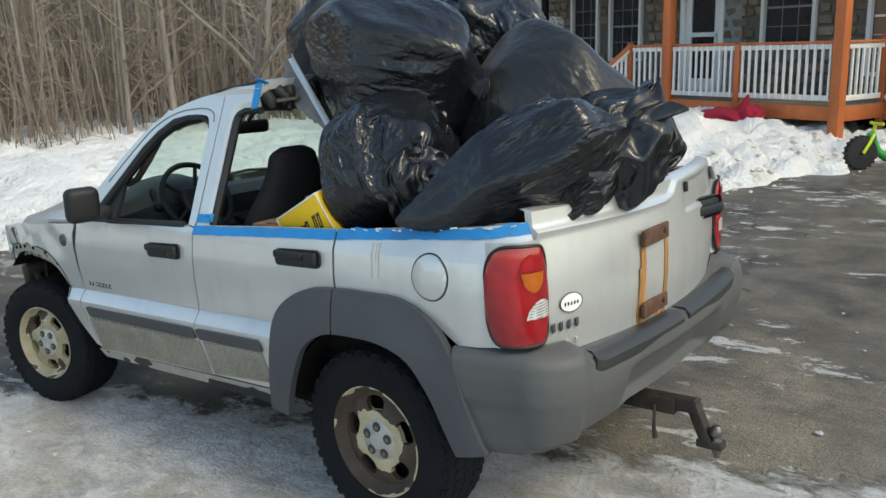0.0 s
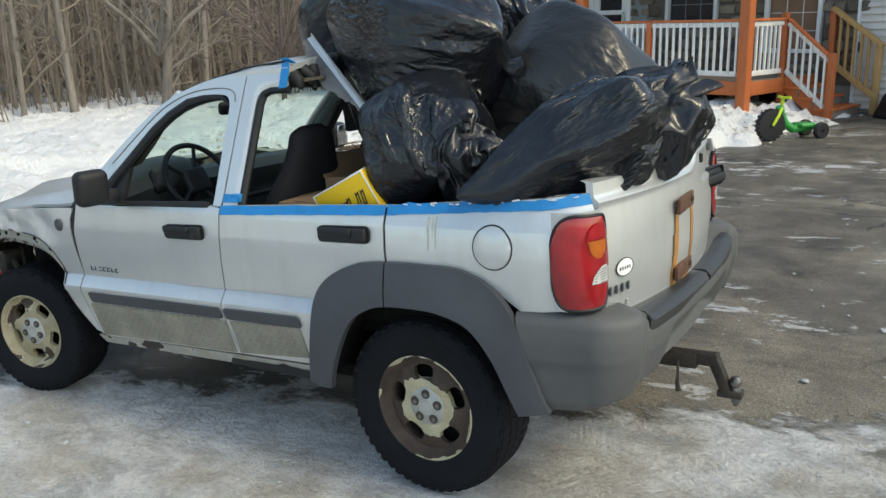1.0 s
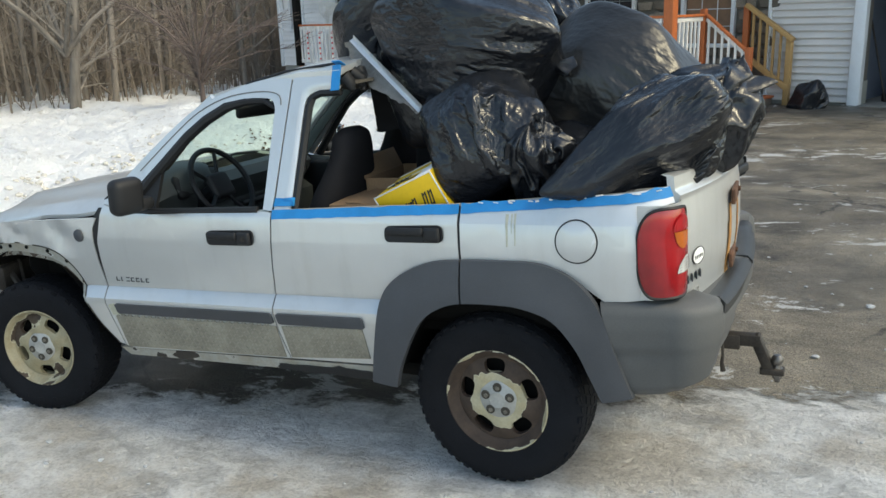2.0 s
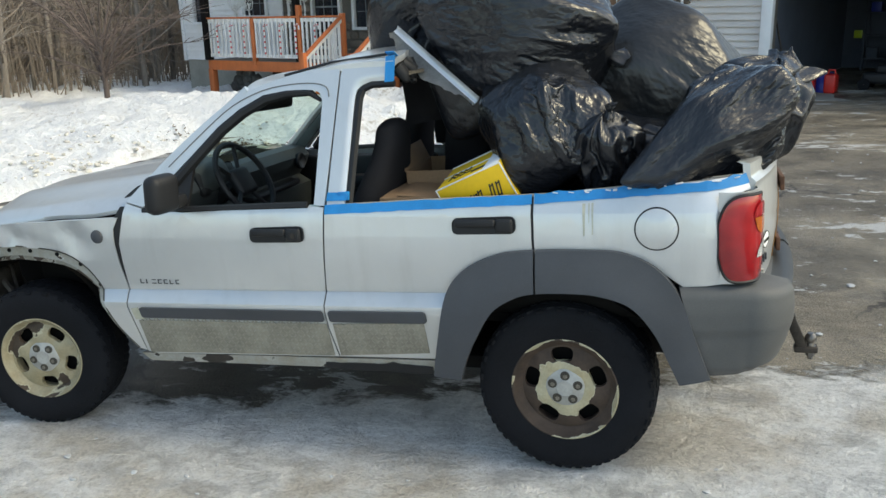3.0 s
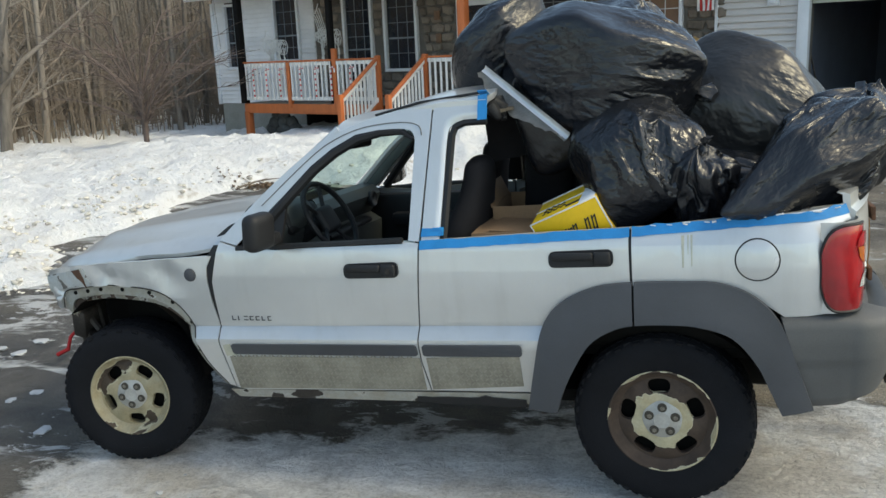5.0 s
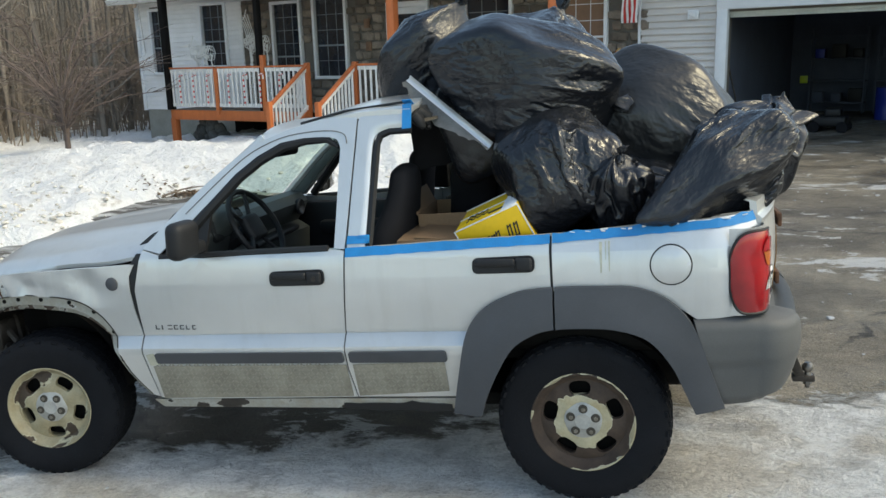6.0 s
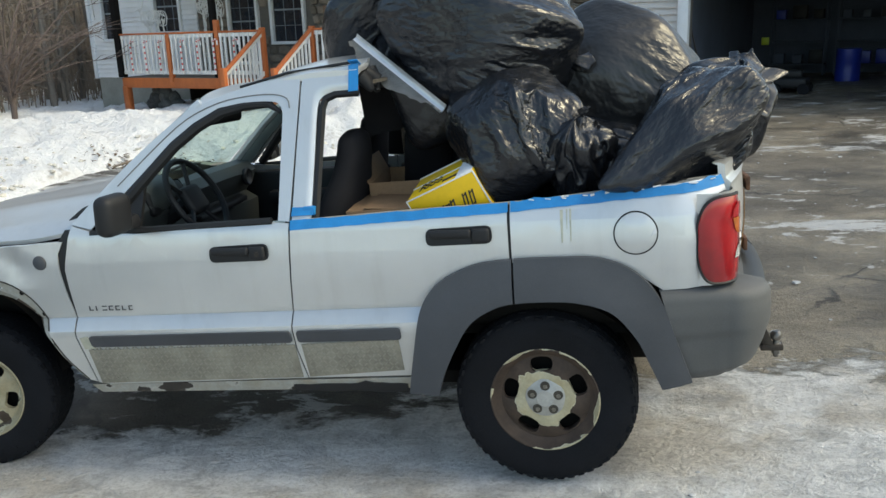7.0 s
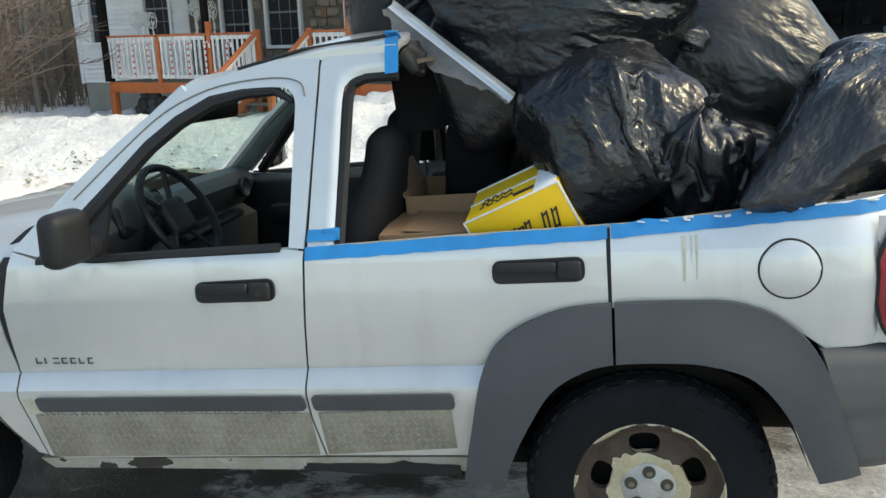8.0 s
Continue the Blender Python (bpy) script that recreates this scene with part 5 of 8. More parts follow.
        box(bm, (mx + 0.043, side * 0.968, 1.218), (0.008, 0.125, 0.130), 0.003, pose(0, 0, 0, 0, 6, side * 10))
        part("mirror_glass", bm, M_MIRROR, mirror, "mirror glass")


def thing_part(name, parent):
    ob = new(name)
    ob.parent = parent
    return ob


def panel_door_front(side):
    bm = bmesh.new()
    skin(bm, [(-1.952, 1.145), (-1.970, 1.08), (-2.003, 0.96), (-2.000, 0.78), (-1.995, 0.60), (-1.984, 0.425), (-1.93, 0.416), (-0.986, 0.453), (-1.003, 0.60), (-1.0, 0.77), (-0.977, 1.0), (-0.968, 1.124), (-1.032, 1.130), (-1.35, 1.118), (-1.65, 1.106), (-1.86, 1.120)], side, 0, 0.03)
    return bm, M_SILVER


def panel_door_rear(side):
    bm = bmesh.new()
    skin(bm, [(-0.961, 1.126), (-0.970, 1.0), (-0.994, 0.77), (-0.997, 0.60), (-0.980, 0.454), (-0.522, 0.468), (-0.49, 0.60), (-0.44, 0.77), (-0.36, 0.865), (-0.22, 0.93), (-0.096, 0.946), (-0.098, 1.166), (-0.50, 1.147)], side, 0, 0.03)
    return bm, M_SILVER


def door_handle(door, x, z, side):
    """A pull handle in its oval black surround."""
    y = side * half(x, z)
    bm = bmesh.new()
    skin(bm, fillet([(x - 0.128, z - 0.036), (x + 0.128, z - 0.032), (x + 0.126, z + 0.036), (x - 0.128, z + 0.028)], 0.03, 5), side, 0.008, 0.012, 0.05)
    box(bm, (x - 0.03, y + side * 0.022, z + 0.012), (0.165, 0.022, 0.032), 0.010, None, 3)
    box(bm, (x + 0.085, y + side * 0.018, z + 0.002), (0.068, 0.022, 0.054), 0.010, None, 3)
    part("handle", bm, M_BLACK, door, "black plastic pull handle")
    if x < -1:
        bm = bmesh.new()
        lathe(bm, [(0.0001, 0.0), (0.011, 0.0), (0.011, 0.008)], 14, "y", (x + 0.088, y + side * 0.031, z))
        part("lock", bm, M_STEEL_DARK, door)


def build_side_trim(car):
    for side in (-1, 1):
        for x0, x1, zs, ze in ((-1.935, -1.008, 0.643, 0.660), (-0.982, -0.545, 0.661, 0.671)):
            bm = bmesh.new()
            skin(bm, fillet([(x0, zs - 0.027), (x1, ze - 0.027), (x1, ze + 0.027), (x0, zs + 0.027)], 0.015), side, 0.010, 0.02)
            part("rub_strip", bm, M_GREY_CLAD, car, "dark grey rub strip")
        for x0, x1, zb, zt in ((-1.965, -1.004, 0.428, 0.603), (-0.974, -0.56, 0.466, 0.626)):
            bm = bmesh.new()
            skin(bm, [(x0, zb - 0.006), (x1, zb + 0.03), (x1, zt + 0.018), (x0, zt - 0.004)], side, 0.004, 0.01)
            plate = part("tread_plate", bm, M_PLATE, car, "dirty diamond tread plate with rust specks")
            if side < 0:
                bm = bmesh.new()
                pitch = 0.0215
                for i in range(int((x1 - x0) / pitch) - 1):
                    for j in range(int((zt - zb) / pitch)):
                        cx, cz = x0 + pitch * (i + 1), zb + 0.018 + pitch * (j + 0.3) + 0.02 * (i * pitch / (x1 - x0))
                        ang = 45 if (i + j) % 2 else -45
                        box(bm, (cx, -(half(cx, cz) + 0.0045), cz), (0.017, 0.0042, 0.005), 0, pose(0, 0, 0, 0, ang, 0))
                part("tread", bm, M_TREAD, plate)
    bm = bmesh.new()
    skin(bm, [(-1.978, 0.604), (-1.925, 0.607), (-1.945, 0.668), (-1.982, 0.660)], -1, 0.005, 0.008)
    part("filler_patch", bm, M_DRIP, car, "pale patch where the strip ends")
    # tape along the waist, torn and lifting in places
    rnd = random.Random(3)
    for a, b, za, zb in ((-0.962, -0.094, 1.099, 1.134), (-0.084, 0.692, 1.135, 1.185)):
        bm = bmesh.new()
        n = 26
        low = [(lerp(a, b, k / n), lerp(za, zb, k / n) + rnd.uniform(-0.0015, 0.0015)) for k in range(n + 1)]
        top = [(x, z + 0.035 + rnd.uniform(-0.003, 0.003) * (2.2 if a > -0.5 else 0.7)) for x, z in low[::-1]]
        skin(bm, low + top, -1, 0.0035, 0.003, 0.09)
        part("waist_tape", bm, M_TAPE, car, "strip of blue masking tape")
    bm = bmesh.new()
    skin(bm, [(-0.958, 1.150), (-0.868, 1.152), (-0.866, 1.182), (-0.954, 1.183)], -1, 0.003, 0.003)
    box(bm, (-0.885, -0.79, 1.167), (0.05, 0.05, 0.034), 0.004)
    part("pillar_tape", bm, M_TAPE, car)
    bm = bmesh.new()
    skin(bm, [(-0.722, 1.607), (-0.682, 1.609), (-0.682, 1.712), (-0.722, 1.708)], -1, 0.003, 0.006)
    box(bm, (-0.702, -0.595, 1.716), (0.040, 0.05, 0.005), 0.001, pose(0, 0, 0, -24, 0, 0))
    part("roof_tape", bm, M_TAPE, car)
    # pale torn edge of the cut sheet above the tape
    rnd = random.Random(8)
    for k in range(16):
        bm = bmesh.new()
        x = lerp(-0.05, 0.66, rnd.random())
        z = 1.170 + (x + 0.05) * 0.064 + rnd.uniform(-0.004, 0.003)
        box(bm, (x, -(half(x, z) + 0.007), z), (rnd.uniform(0.010, 0.032), 0.003, rnd.uniform(0.003, 0.008)), 0.001, pose(0, 0, 0, 0, rnd.uniform(-14, 10), 0))
        part("torn_tape_edge", bm, M_WHITE_CARD, car)
    for side in (-1, 1):
        bm = bmesh.new()
        tube(bm, [(-0.95, side * 0.818, 1.128), (-0.5, side * 0.806, 1.148), (0.0, side * 0.800, 1.166), (0.69, side * 0.705, 1.214)], 0.007, 6)
        part("cut_edge", bm, M_ROCKER, car, "raw cut sheet metal edge")
    # peeled underside of the sill below the rear door, and pale drips below the tape
    bm = bmesh.new()
    rnd = random.Random(19)
    low = [(lerp(-1.06, -0.56, k / 14), 0.384 + 0.004 * math.sin(k)) for k in range(15)]
    top = [(lerp(-0.56, -1.06, k / 14), 0.420 + 0.016 * smooth(0, 5, k) * (1 - k / 14) + rnd.uniform(-0.008, 0.008)) for k in range(15)]
    skin(bm, low + top, -1, 0.001, 0.02)
    part("peeled_patch", bm, M_BLACK, car, "black patch where the sill has peeled")
    for x, w, z0, z1 in ((0.105, 0.006, 1.015, 1.136), (0.124, 0.003, 1.065, 1.138), (0.137, 0.004, 1.02, 1.139)):
        bm = bmesh.new()
        skin(bm, [(x - w, z1), (x - w * 0.6, lerp(z0, z1, 0.3)), (x - w * 0.5, z0), (x + w * 0.4, z0 + 0.004), (x + w * 0.7, lerp(z0, z1, 0.4)), (x + w, z1)], -1, 0.0012, 0.002)
        part("paint_drip", bm, M_DRIP, car)
    # raised badge on the front door, worn to a few strokes
    for k, w in enumerate((0.020, 0.007, 0.022, 0.020, 0.020, 0.018, 0.018)):
        bm = bmesh.new()
        x = -1.93 + 0.0315 * k
        box(bm, (x + w / 2, -(half(x, 0.785) + 0.002), 0.777), (w, 0.004, 0.004), 0.001)
        if k != 2:
            box(bm, (x + 0.002, -(half(x, 0.785) + 0.002), 0.786), (0.004, 0.004, 0.020), 0.001)
        if k in (2, 3, 4, 6):
            box(bm, (x + w / 2, -(half(x, 0.785) + 0.002), 0.794), (w, 0.004, 0.004), 0.001)
        part("badge_letter", bm, M_GREY_CLAD, car, "worn dark badge stroke")


def build_roof(car):
    """Roof and windscreen frame; the roof ends in a ragged saw cut."""
    rnd = random.Random(11)
    cut = [rnd.uniform(-0.018, 0.018) for _ in range(25)]

    def top(u, v):
        y = lerp(-0.62, 0.62, v)
        x0 = -1.50 + 0.10 * (y / 0.62) ** 2
        x1 = -0.685 + cut[int(round(v * 24))]
        x = lerp(x0, x1, u)
        z = 1.635 + 0.10 * smooth(-1.45, -0.85, x) - 0.030 * (y / 0.62) ** 2 - 0.02 * (y / 0.62) ** 8
        return x, y, z + 0.004
    bm = bmesh.new()
    vs = sheet(bm, 14, 24, top)
    geo = bmesh.ops.extrude_face_region(bm, geom=bm.faces[:])
    bmesh.ops.translate(bm, vec=(0, 0, -0.025), verts=[v for v in geo["geom"] if isinstance(v, bmesh.types.BMVert)])
    roof = part("roof", bm, M_SILVER, car, "silver roof sawn off behind the front seats")
    bm = bmesh.new()
    sheet(bm, 12, 24, lambda u, v: (lerp(-1.40, -0.66 + 0.7 * cut[int(round(v * 24))] + 0.05 * math.sin(v * 17), u), lerp(-0.60, 0.60, v),
                                    top(u, v)[2] - 0.055 - 0.03 * math.sin(v * 9) * u + 0.02 * fbm(u * 4, v * 6, 2)))
    geo = bmesh.ops.extrude_face_region(bm, geom=bm.faces[:])
    bmesh.ops.translate(bm, vec=(0, 0, -0.012), verts=[v for v in geo["geom"] if isinstance(v, bmesh.types.BMVert)])
    part("headliner", bm, M_HEADLINER, roof, "torn brown stained headliner")
    for side in (-1, 1):
        bm = bmesh.new()
        tube(bm, [(-1.22, side * 0.56, 1.652), (-1.0, side * 0.565, 1.694), (-0.72, side * 0.57, 1.716)], 0.006, 6)
        part("roof_rail", bm, M_BLACK, roof)
    # black ragged liner and wiring that hangs from the saw cut
    rr = random.Random(21)
    for k in range(16):
        bm = bmesh.new()
        y = lerp(-0.60, 0.35, k / 15)
        z = 1.66 + 0.05 * (1 - (y / 0.62) ** 2)
        tube(bm, [(-0.68, y, z), (-0.655 + rr.uniform(-0.01, 0.02), y + rr.uniform(-0.03, 0.03), z - 0.03), (-0.65 + rr.uniform(-0.02, 0.03), y + rr.uniform(-0.05, 0.05), z - rr.uniform(0.05, 0.10))], [0.03, 0.028, 0.012], 6)
        part("torn_liner", bm, M_BLACK, roof, "ragged black liner along the saw cut", 70)
    # windscreen and its pillars
    ws = lambda u, v: (lerp(-2.08 + 0.07 * (2 * v - 1) ** 2, -1.50 + 0.09 * (2 * v - 1) ** 2, u), lerp(-0.72, 0.72, v) * lerp(1, 0.81, u), lerp(1.150, 1.632, u) - 0.02 * (2 * v - 1) ** 2)
    bm = bmesh.new()
    sheet(bm, 8, 16, ws)
    screen = part("windscreen", bm, M_GLASS, car, "green tinted windscreen glass")
    screen.visible_shadow = False
    for v, side in ((0.0, -1), (1.0, 1)):
        bm = bmesh.new()
        a, b = Vector(ws(0, v)), Vector(ws(1, v))
        tube(bm, [a + Vector((0.0, side * 0.03, -0.04)), lerp(a, b, 0.5) + Vector((0.02, side * 0.015, 0.0)), b + Vector((0.02, side * 0.01, -0.012))], [0.026, 0.022, 0.022], 8)
        part("windscreen_pillar", bm, M_SILVER, car)
        if side < 0:
            continue
        bm = bmesh.new()
        w = 0.055
        sheet(bm, 10, 5, lambda u, v: lerp(a, b, u) + Vector((0.015 + w * v + 0.05 * (1 - u) ** 3 * v, side * (0.012 - 0.008 * math.sin(math.pi * v)), -0.012 - 0.03 * v)))
        geo = bmesh.ops.extrude_face_region(bm, geom=bm.faces[:])
        bmesh.ops.translate(bm, vec=(0, side * 0.02, 0), verts=[v for v in geo["geom"] if isinstance(v, bmesh.types.BMVert)])
        part("pillar_trim", bm, M_PILLAR, car, "grey plastic pillar trim")
    bm = bmesh.new()
    tube(bm, [(-1.82, -0.62, 1.26), (-1.70, -0.635, 1.29), (-1.60, -0.62, 1.38), (-1.52, -0.60, 1.47)], 0.016, 8)
    part("grab_handle", bm, M_HEADLINER, car, "tan grab handle on the pillar")
    bm = bmesh.new()
    for v0, v1 in ((0.12, 0.52), (0.50, 0.90)):
        p = [Vector(ws(0.03, v0)) + Vector((-0.03, 0, 0.015)), Vector(ws(0.10, (v0 + v1) / 2)) + Vector((-0.02, 0, 0.02)), Vector(ws(0.07, v1)) + Vector((-0.02, 0, 0.015))]
        tube(bm, p, 0.008, 6)
    part("wiper", bm, M_BLACK, car)


def build_nose(car):
    """Bonnet, and the bare nose behind the missing bumper."""
    def bonnet(u, v):
        s = 2 * v - 1
        w = lerp(0.735, 0.775, u) - 0.10 * (1 - u) ** 3
        x = lerp(-3.23 + 0.10 * s * s, -2.06 + 0.13 * s * s, u)
        crown = 0.075 * (1 - s * s) + 0.018 * math.exp(-((abs(s) - 0.55) / 0.12) ** 2)
        z = 1.000 + 0.145 * u ** 0.8 + crown * smooth(0, 0.25, u) - 0.03 * (1 - smooth(0, 0.12, u)) + (0.006 if s < -0.9 else 0) * math.sin(u * 14)
        return x, s * w, z - 0.03 * smooth(0.93, 1.0, abs(s))
    bm = bmesh.new()
    sheet(bm, 26, 28, bonnet)
    geo = bmesh.ops.extrude_face_region(bm, geom=bm.faces[:])
    bmesh.ops.translate(bm, vec=(0, 0, -0.018), verts=[v for v in geo["geom"] if isinstance(v, bmesh.types.BMVert)])
    part("bonnet", bm, M_SILVER, car, "dull silver bonnet sprung slightly open", 50)
    bm = bmesh.new()
    sheet(bm, 3, 16, lambda u, v: (lerp(-2.10, -1.97, u) + 0.10 * (2 * v - 1) ** 2, (2 * v - 1) * 0.74, 1.128 + 0.015 * u + 0.02 * (1 - (2 * v - 1) ** 2)))
    part("cowl", bm, M_BLACK, car)
    bm = bmesh.new()
    skin(bm, fillet([(-2.005, 1.155), (-1.86, 1.19), (-1.80, 1.245), (-1.93, 1.21)], 0.02), -1, -0.045, 0.02)
    part("cowl_corner", bm, M_BLACK, car)
    # core support, lamp pods and the bits that hang where the bumper was
    bm = bmesh.new()
    box(bm, (-2.98, 0, 0.90), (0.06, 1.1, 0.16), 0.02)
    box(bm, (-2.93, 0, 0.60), (0.08, 1.0, 0.08), 0.02)
    for y in (-0.45, 0.45):
        box(bm, (-2.2, y, 0.50), (1.5, 0.09, 0.13), 0.015)
    part("front_frame", bm, M_STEEL_DARK, car, "rusty bare front frame rails")
    bm = bmesh.new()
    box(bm, (-2.4, 0, 0.82), (0.85, 1.05, 0.36), 0.05)
    part("engine_block", bm, M_DARK, car)
    for side in (-1, 1):
        bm = bmesh.new()
        box(bm, (-2.55, side * 0.44, 0.70), (1.0, 0.03, 0.56), 0.01)
        part("inner_wing", bm, M_DARK, car)
    for side in (-1, 1):
        bm = bmesh.new()
        skin(bm, fillet([(-3.105, 0.960), (-2.80, 1.018), (-2.755, 0.935), (-2.86, 0.918), (-2.97, 0.90), (-3.10, 0.87)], 0.02), side, 0.006, 0.16)
        part("lamp_pod", bm, M_POD, car, "chipped headlamp surround with rust stain", 60)
        bm = bmesh.new()
        skin(bm, [(-2.885, 1.000), (-2.825, 1.010), (-2.80, 0.965), (-2.79, 0.915), (-2.815, 0.945), (-2.85, 0.965)], side, 0.009, 0.004)
        part("rust_stain", bm, M_RUST, car)
        rr = random.Random(31)
        for k in range(12):
            bm = bmesh.new()
            p = Vector((-3.00 + rr.uniform(-0.03, 0.07), side * rr.uniform(0.50, 0.68), 0.88))
            tube(bm, [p, p + Vector((rr.uniform(-0.03, 0.05), rr.uniform(-0.05, 0.05), -0.12)), p + Vector((rr.uniform(-0.02, 0.08), rr.uniform(-0.05, 0.05), -rr.uniform(0.2, 0.34)))], rr.uniform(0.008, 0.02), 6)
            part("hanging_wire", bm, M_STEEL_DARK, car)
        bm = bmesh.new()
        box(bm, (-2.97, side * 0.62, 0.70), (0.09, 0.18, 0.16), 0.02, pose(0, 0, 0, 8, 12, 0))
        box(bm, (-2.96, side * 0.645, 0.60), (0.06, 0.09, 0.10), 0.02)
        part("bumper_bracket", bm, M_STEEL_DARK, car, "bent brackets and wiring of the missing bumper")
        bm = bmesh.new()
        sheet(bm, 18, 6, lambda u, v: (AXLE_F + 0.03 + 0.45 * math.cos(math.pi * (0.02 + 0.72 * u)), side * lerp(0.30, 0.79, v), 0.44 + 0.455 * math.sin(math.pi * (0.02 + 0.72 * u))))
        part("arch_liner", bm, M_DARK, car)
        bm = bmesh.new()
        sheet(bm, 18, 6, lambda u, v: (0.445 * math.cos(math.pi * (0.07 + 0.86 * u)), side * lerp(0.30, 0.835, v), 0.36 + 0.445 * math.sin(math.pi * (0.07 + 0.86 * u))))
        part("arch_liner", bm, M_DARK, car)
    bm = bmesh.new()
    tube(bm, [(-3.03, -0.64, 0.66), (-3.07, -0.68, 0.61), (-3.08, -0.70, 0.55), (-3.15, -0.71, 0.52)], [0.007, 0.010, 0.012, 0.011], 6)
    part("tow_strap", bm, M_STRAP, car, "short red strap hanging at the nose")


LAMP_S = (0.0, 0.2, 0.38, 0.52, 0.64, 0.8, 1.0)
LAMP_X = (0.585, 0.628, 0.668, 0.694, 0.708, 0.718, 0.722)
LAMP_Y = (0.834, 0.826, 0.812, 0.792, 0.770, 0.738, 0.700)


def ease(u):
    return 0.5 - 0.5 * math.cos(math.pi * u)


def gate_x(y, z):
    return 0.818 - 0.235 * y * y - 0.03 * y - 0.018 * smooth(1.0, 1.3, z) - 0.02 * smooth(0.95, 0.75, z)


def build_tail(car):
    """Tailgate, lamps, bumper and towing ball."""
    def gate_at(u, v):
        """The pressed skin: a set-back sill along its top, a hollow round the handle, a shallow dent."""
        y, z = lerp(-0.725, 0.725, u), lerp(0.772 - 0.02 * (1 - (2 * u - 1) ** 2), 1.262, v)
        x = gate_x(y, z)
        x -= 0.010 * smooth(1.192, 1.206, z - 0.05 * smooth(0.02, 0.10, y))
        x -= 0.013 * smooth(1.105, 1.125, z) * smooth(1.235, 1.215, z) * smooth(0.14, 0.19, y) * smooth(0.70, 0.66, y)
        x += 0.007 * math.exp(-((z - 1.187) / 0.010) ** 2) * smooth(0.04, -0.02, y)
        x -= 0.008 * math.exp(-(((y + 0.36) / 0.14) ** 2 + ((z - 0.96) / 0.10) ** 2))
        x -= 0.02 * smooth(0.985, 1.0, v)
        return x, y * lerp(1.0, 0.985, v), z
    bm = bmesh.new()
    sheet(bm, 72, 60, gate_at)
    geo = bmesh.ops.extrude_face_region(bm, geom=bm.faces[:])
    bmesh.ops.translate(bm, vec=(-0.025, 0, 0), verts=[v for v in geo["geom"] if isinstance(v, bmesh.types.BMVert)])
    gate = part("tailgate", bm, M_SILVER, car, "dented silver tailgate sawn off at the window line", 45)
    # rear window latch and handle
    bm = bmesh.new()
    y0 = 0.445
    box(bm, (gate_x(y0, 1.1) + 0.006, y0, 1.085), (0.02, 0.20, 0.085), 0.025, pose(0, 0, 0, 0, 0, -9), 3)
    box(bm, (gate_x(y0, 1.1) + 0.022, y0, 1.075), (0.024, 0.19, 0.04), 0.010, pose(0, 0, 0, 0, 0, -9), 3)
    part("gate_handle", bm, M_BLACK, gate, "black recessed gate handle")
    bm = bmesh.new()
    box(bm, (gate_x(0.20, 1.2) - 0.004, 0.20, 1.205), (0.014, 0.022, 0.04), 0.006)
    part("striker", bm, M_BLACK, gate)
    # the two rusty brackets of the spare wheel carrier, and their runs
    for z, h in ((1.085, 0.058), (0.825, 0.055)):
        bm = bmesh.new()
        box(bm, (gate_x(-0.135, z) + 0.008, -0.137, z), (0.016, 0.212, h), 0.004, pose(0, 0, 0, 0, 0, 3.5))
        for y in (-0.20, -0.075):
            lathe(bm, [(0.0001, 0.022), (0.010, 0.020), (0.012, 0.008)], 8, "x", (gate_x(y, z), y, z + 0.004))
        part("carrier_bracket", bm, M_RUST, gate, "thick rusty carrier bracket")
    rnd = random.Random(4)
    bm = bmesh.new()
    for y0, y1, z0, z1 in ((-0.236, -0.205, 0.80, 1.06), (-0.068, -0.040, 0.80, 1.06), (-0.23, -0.19, 0.752, 0.80), (-0.12, -0.09, 0.752, 0.80), (-0.07, -0.04, 0.752, 0.80), (-0.245, -0.235, 0.752, 0.98)):
        n = 8
        e = [rnd.uniform(-0.003, 0.003) for _ in range(n + 1)]
        sheet(bm, n, 2, lambda u, v: (gate_x(lerp(y0, y1, v), lerp(z0, z1, u)) + 0.0035, lerp(y0, y1, v) + e[int(round(u * n))], lerp(z0, z1, u)))
    geo = bmesh.ops.extrude_face_region(bm, geom=bm.faces[:])
    bmesh.ops.translate(bm, vec=(-0.003, 0, 0), verts=[v for v in geo["geom"] if isinstance(v, bmesh.types.BMVert)])
    part("rust_run", bm, M_RUN, gate, "orange rust runs below the brackets")
    # oval sticker and worn badge strokes
    bm = bmesh.new()
    n = 24
    c = bm.verts.new((gate_x(-0.605, 0.945) + 0.004, -0.605, 0.945))
    ring = [bm.verts.new((gate_x(-0.605 + 0.047 * math.cos(a), 0.945) + 0.004, -0.605 + 0.047 * math.cos(a), 0.945 + 0.031 * math.sin(a))) for a in [2 * math.pi * k / n for k in range(n)]]
    for k in range(n):
        bm.faces.new((c, ring[k], ring[(k + 1) % n]))
    st = part("sticker", bm, M_STICKER, gate, "white oval dealer sticker")
    bm = bmesh.new()
    tube(bm, [v for v in [(gate_x(-0.605 + 0.047 * math.cos(a), 0.945) + 0.004, -0.605 + 0.047 * math.cos(a), 0.945 + 0.031 * math.sin(a)) for a in [2 * math.pi * k / n for k in range(n + 1)]]], 0.0018, 4)
    for k in range(5):
        y = -0.632 + 0.0135 * k
        box(bm, (gate_x(y, 0.942) + 0.005, y, 0.942), (0.002, 0.0085, 0.011), 0.0, pose(0, 0, 0, 0, 0, 14))
    part("sticker_print", bm, M_INK, gate)
    bm = bmesh.new()
    for y, w in ((-0.675, 0.026), (-0.643, 0.026), (-0.609, 0.026), (-0.575, 0.026)):
        box(bm, (gate_x(y, 0.872) + 0.003, y, 0.872), (0.006, w, 0.030), 0.003, pose(0, 0, 0, 0, 0, 14))
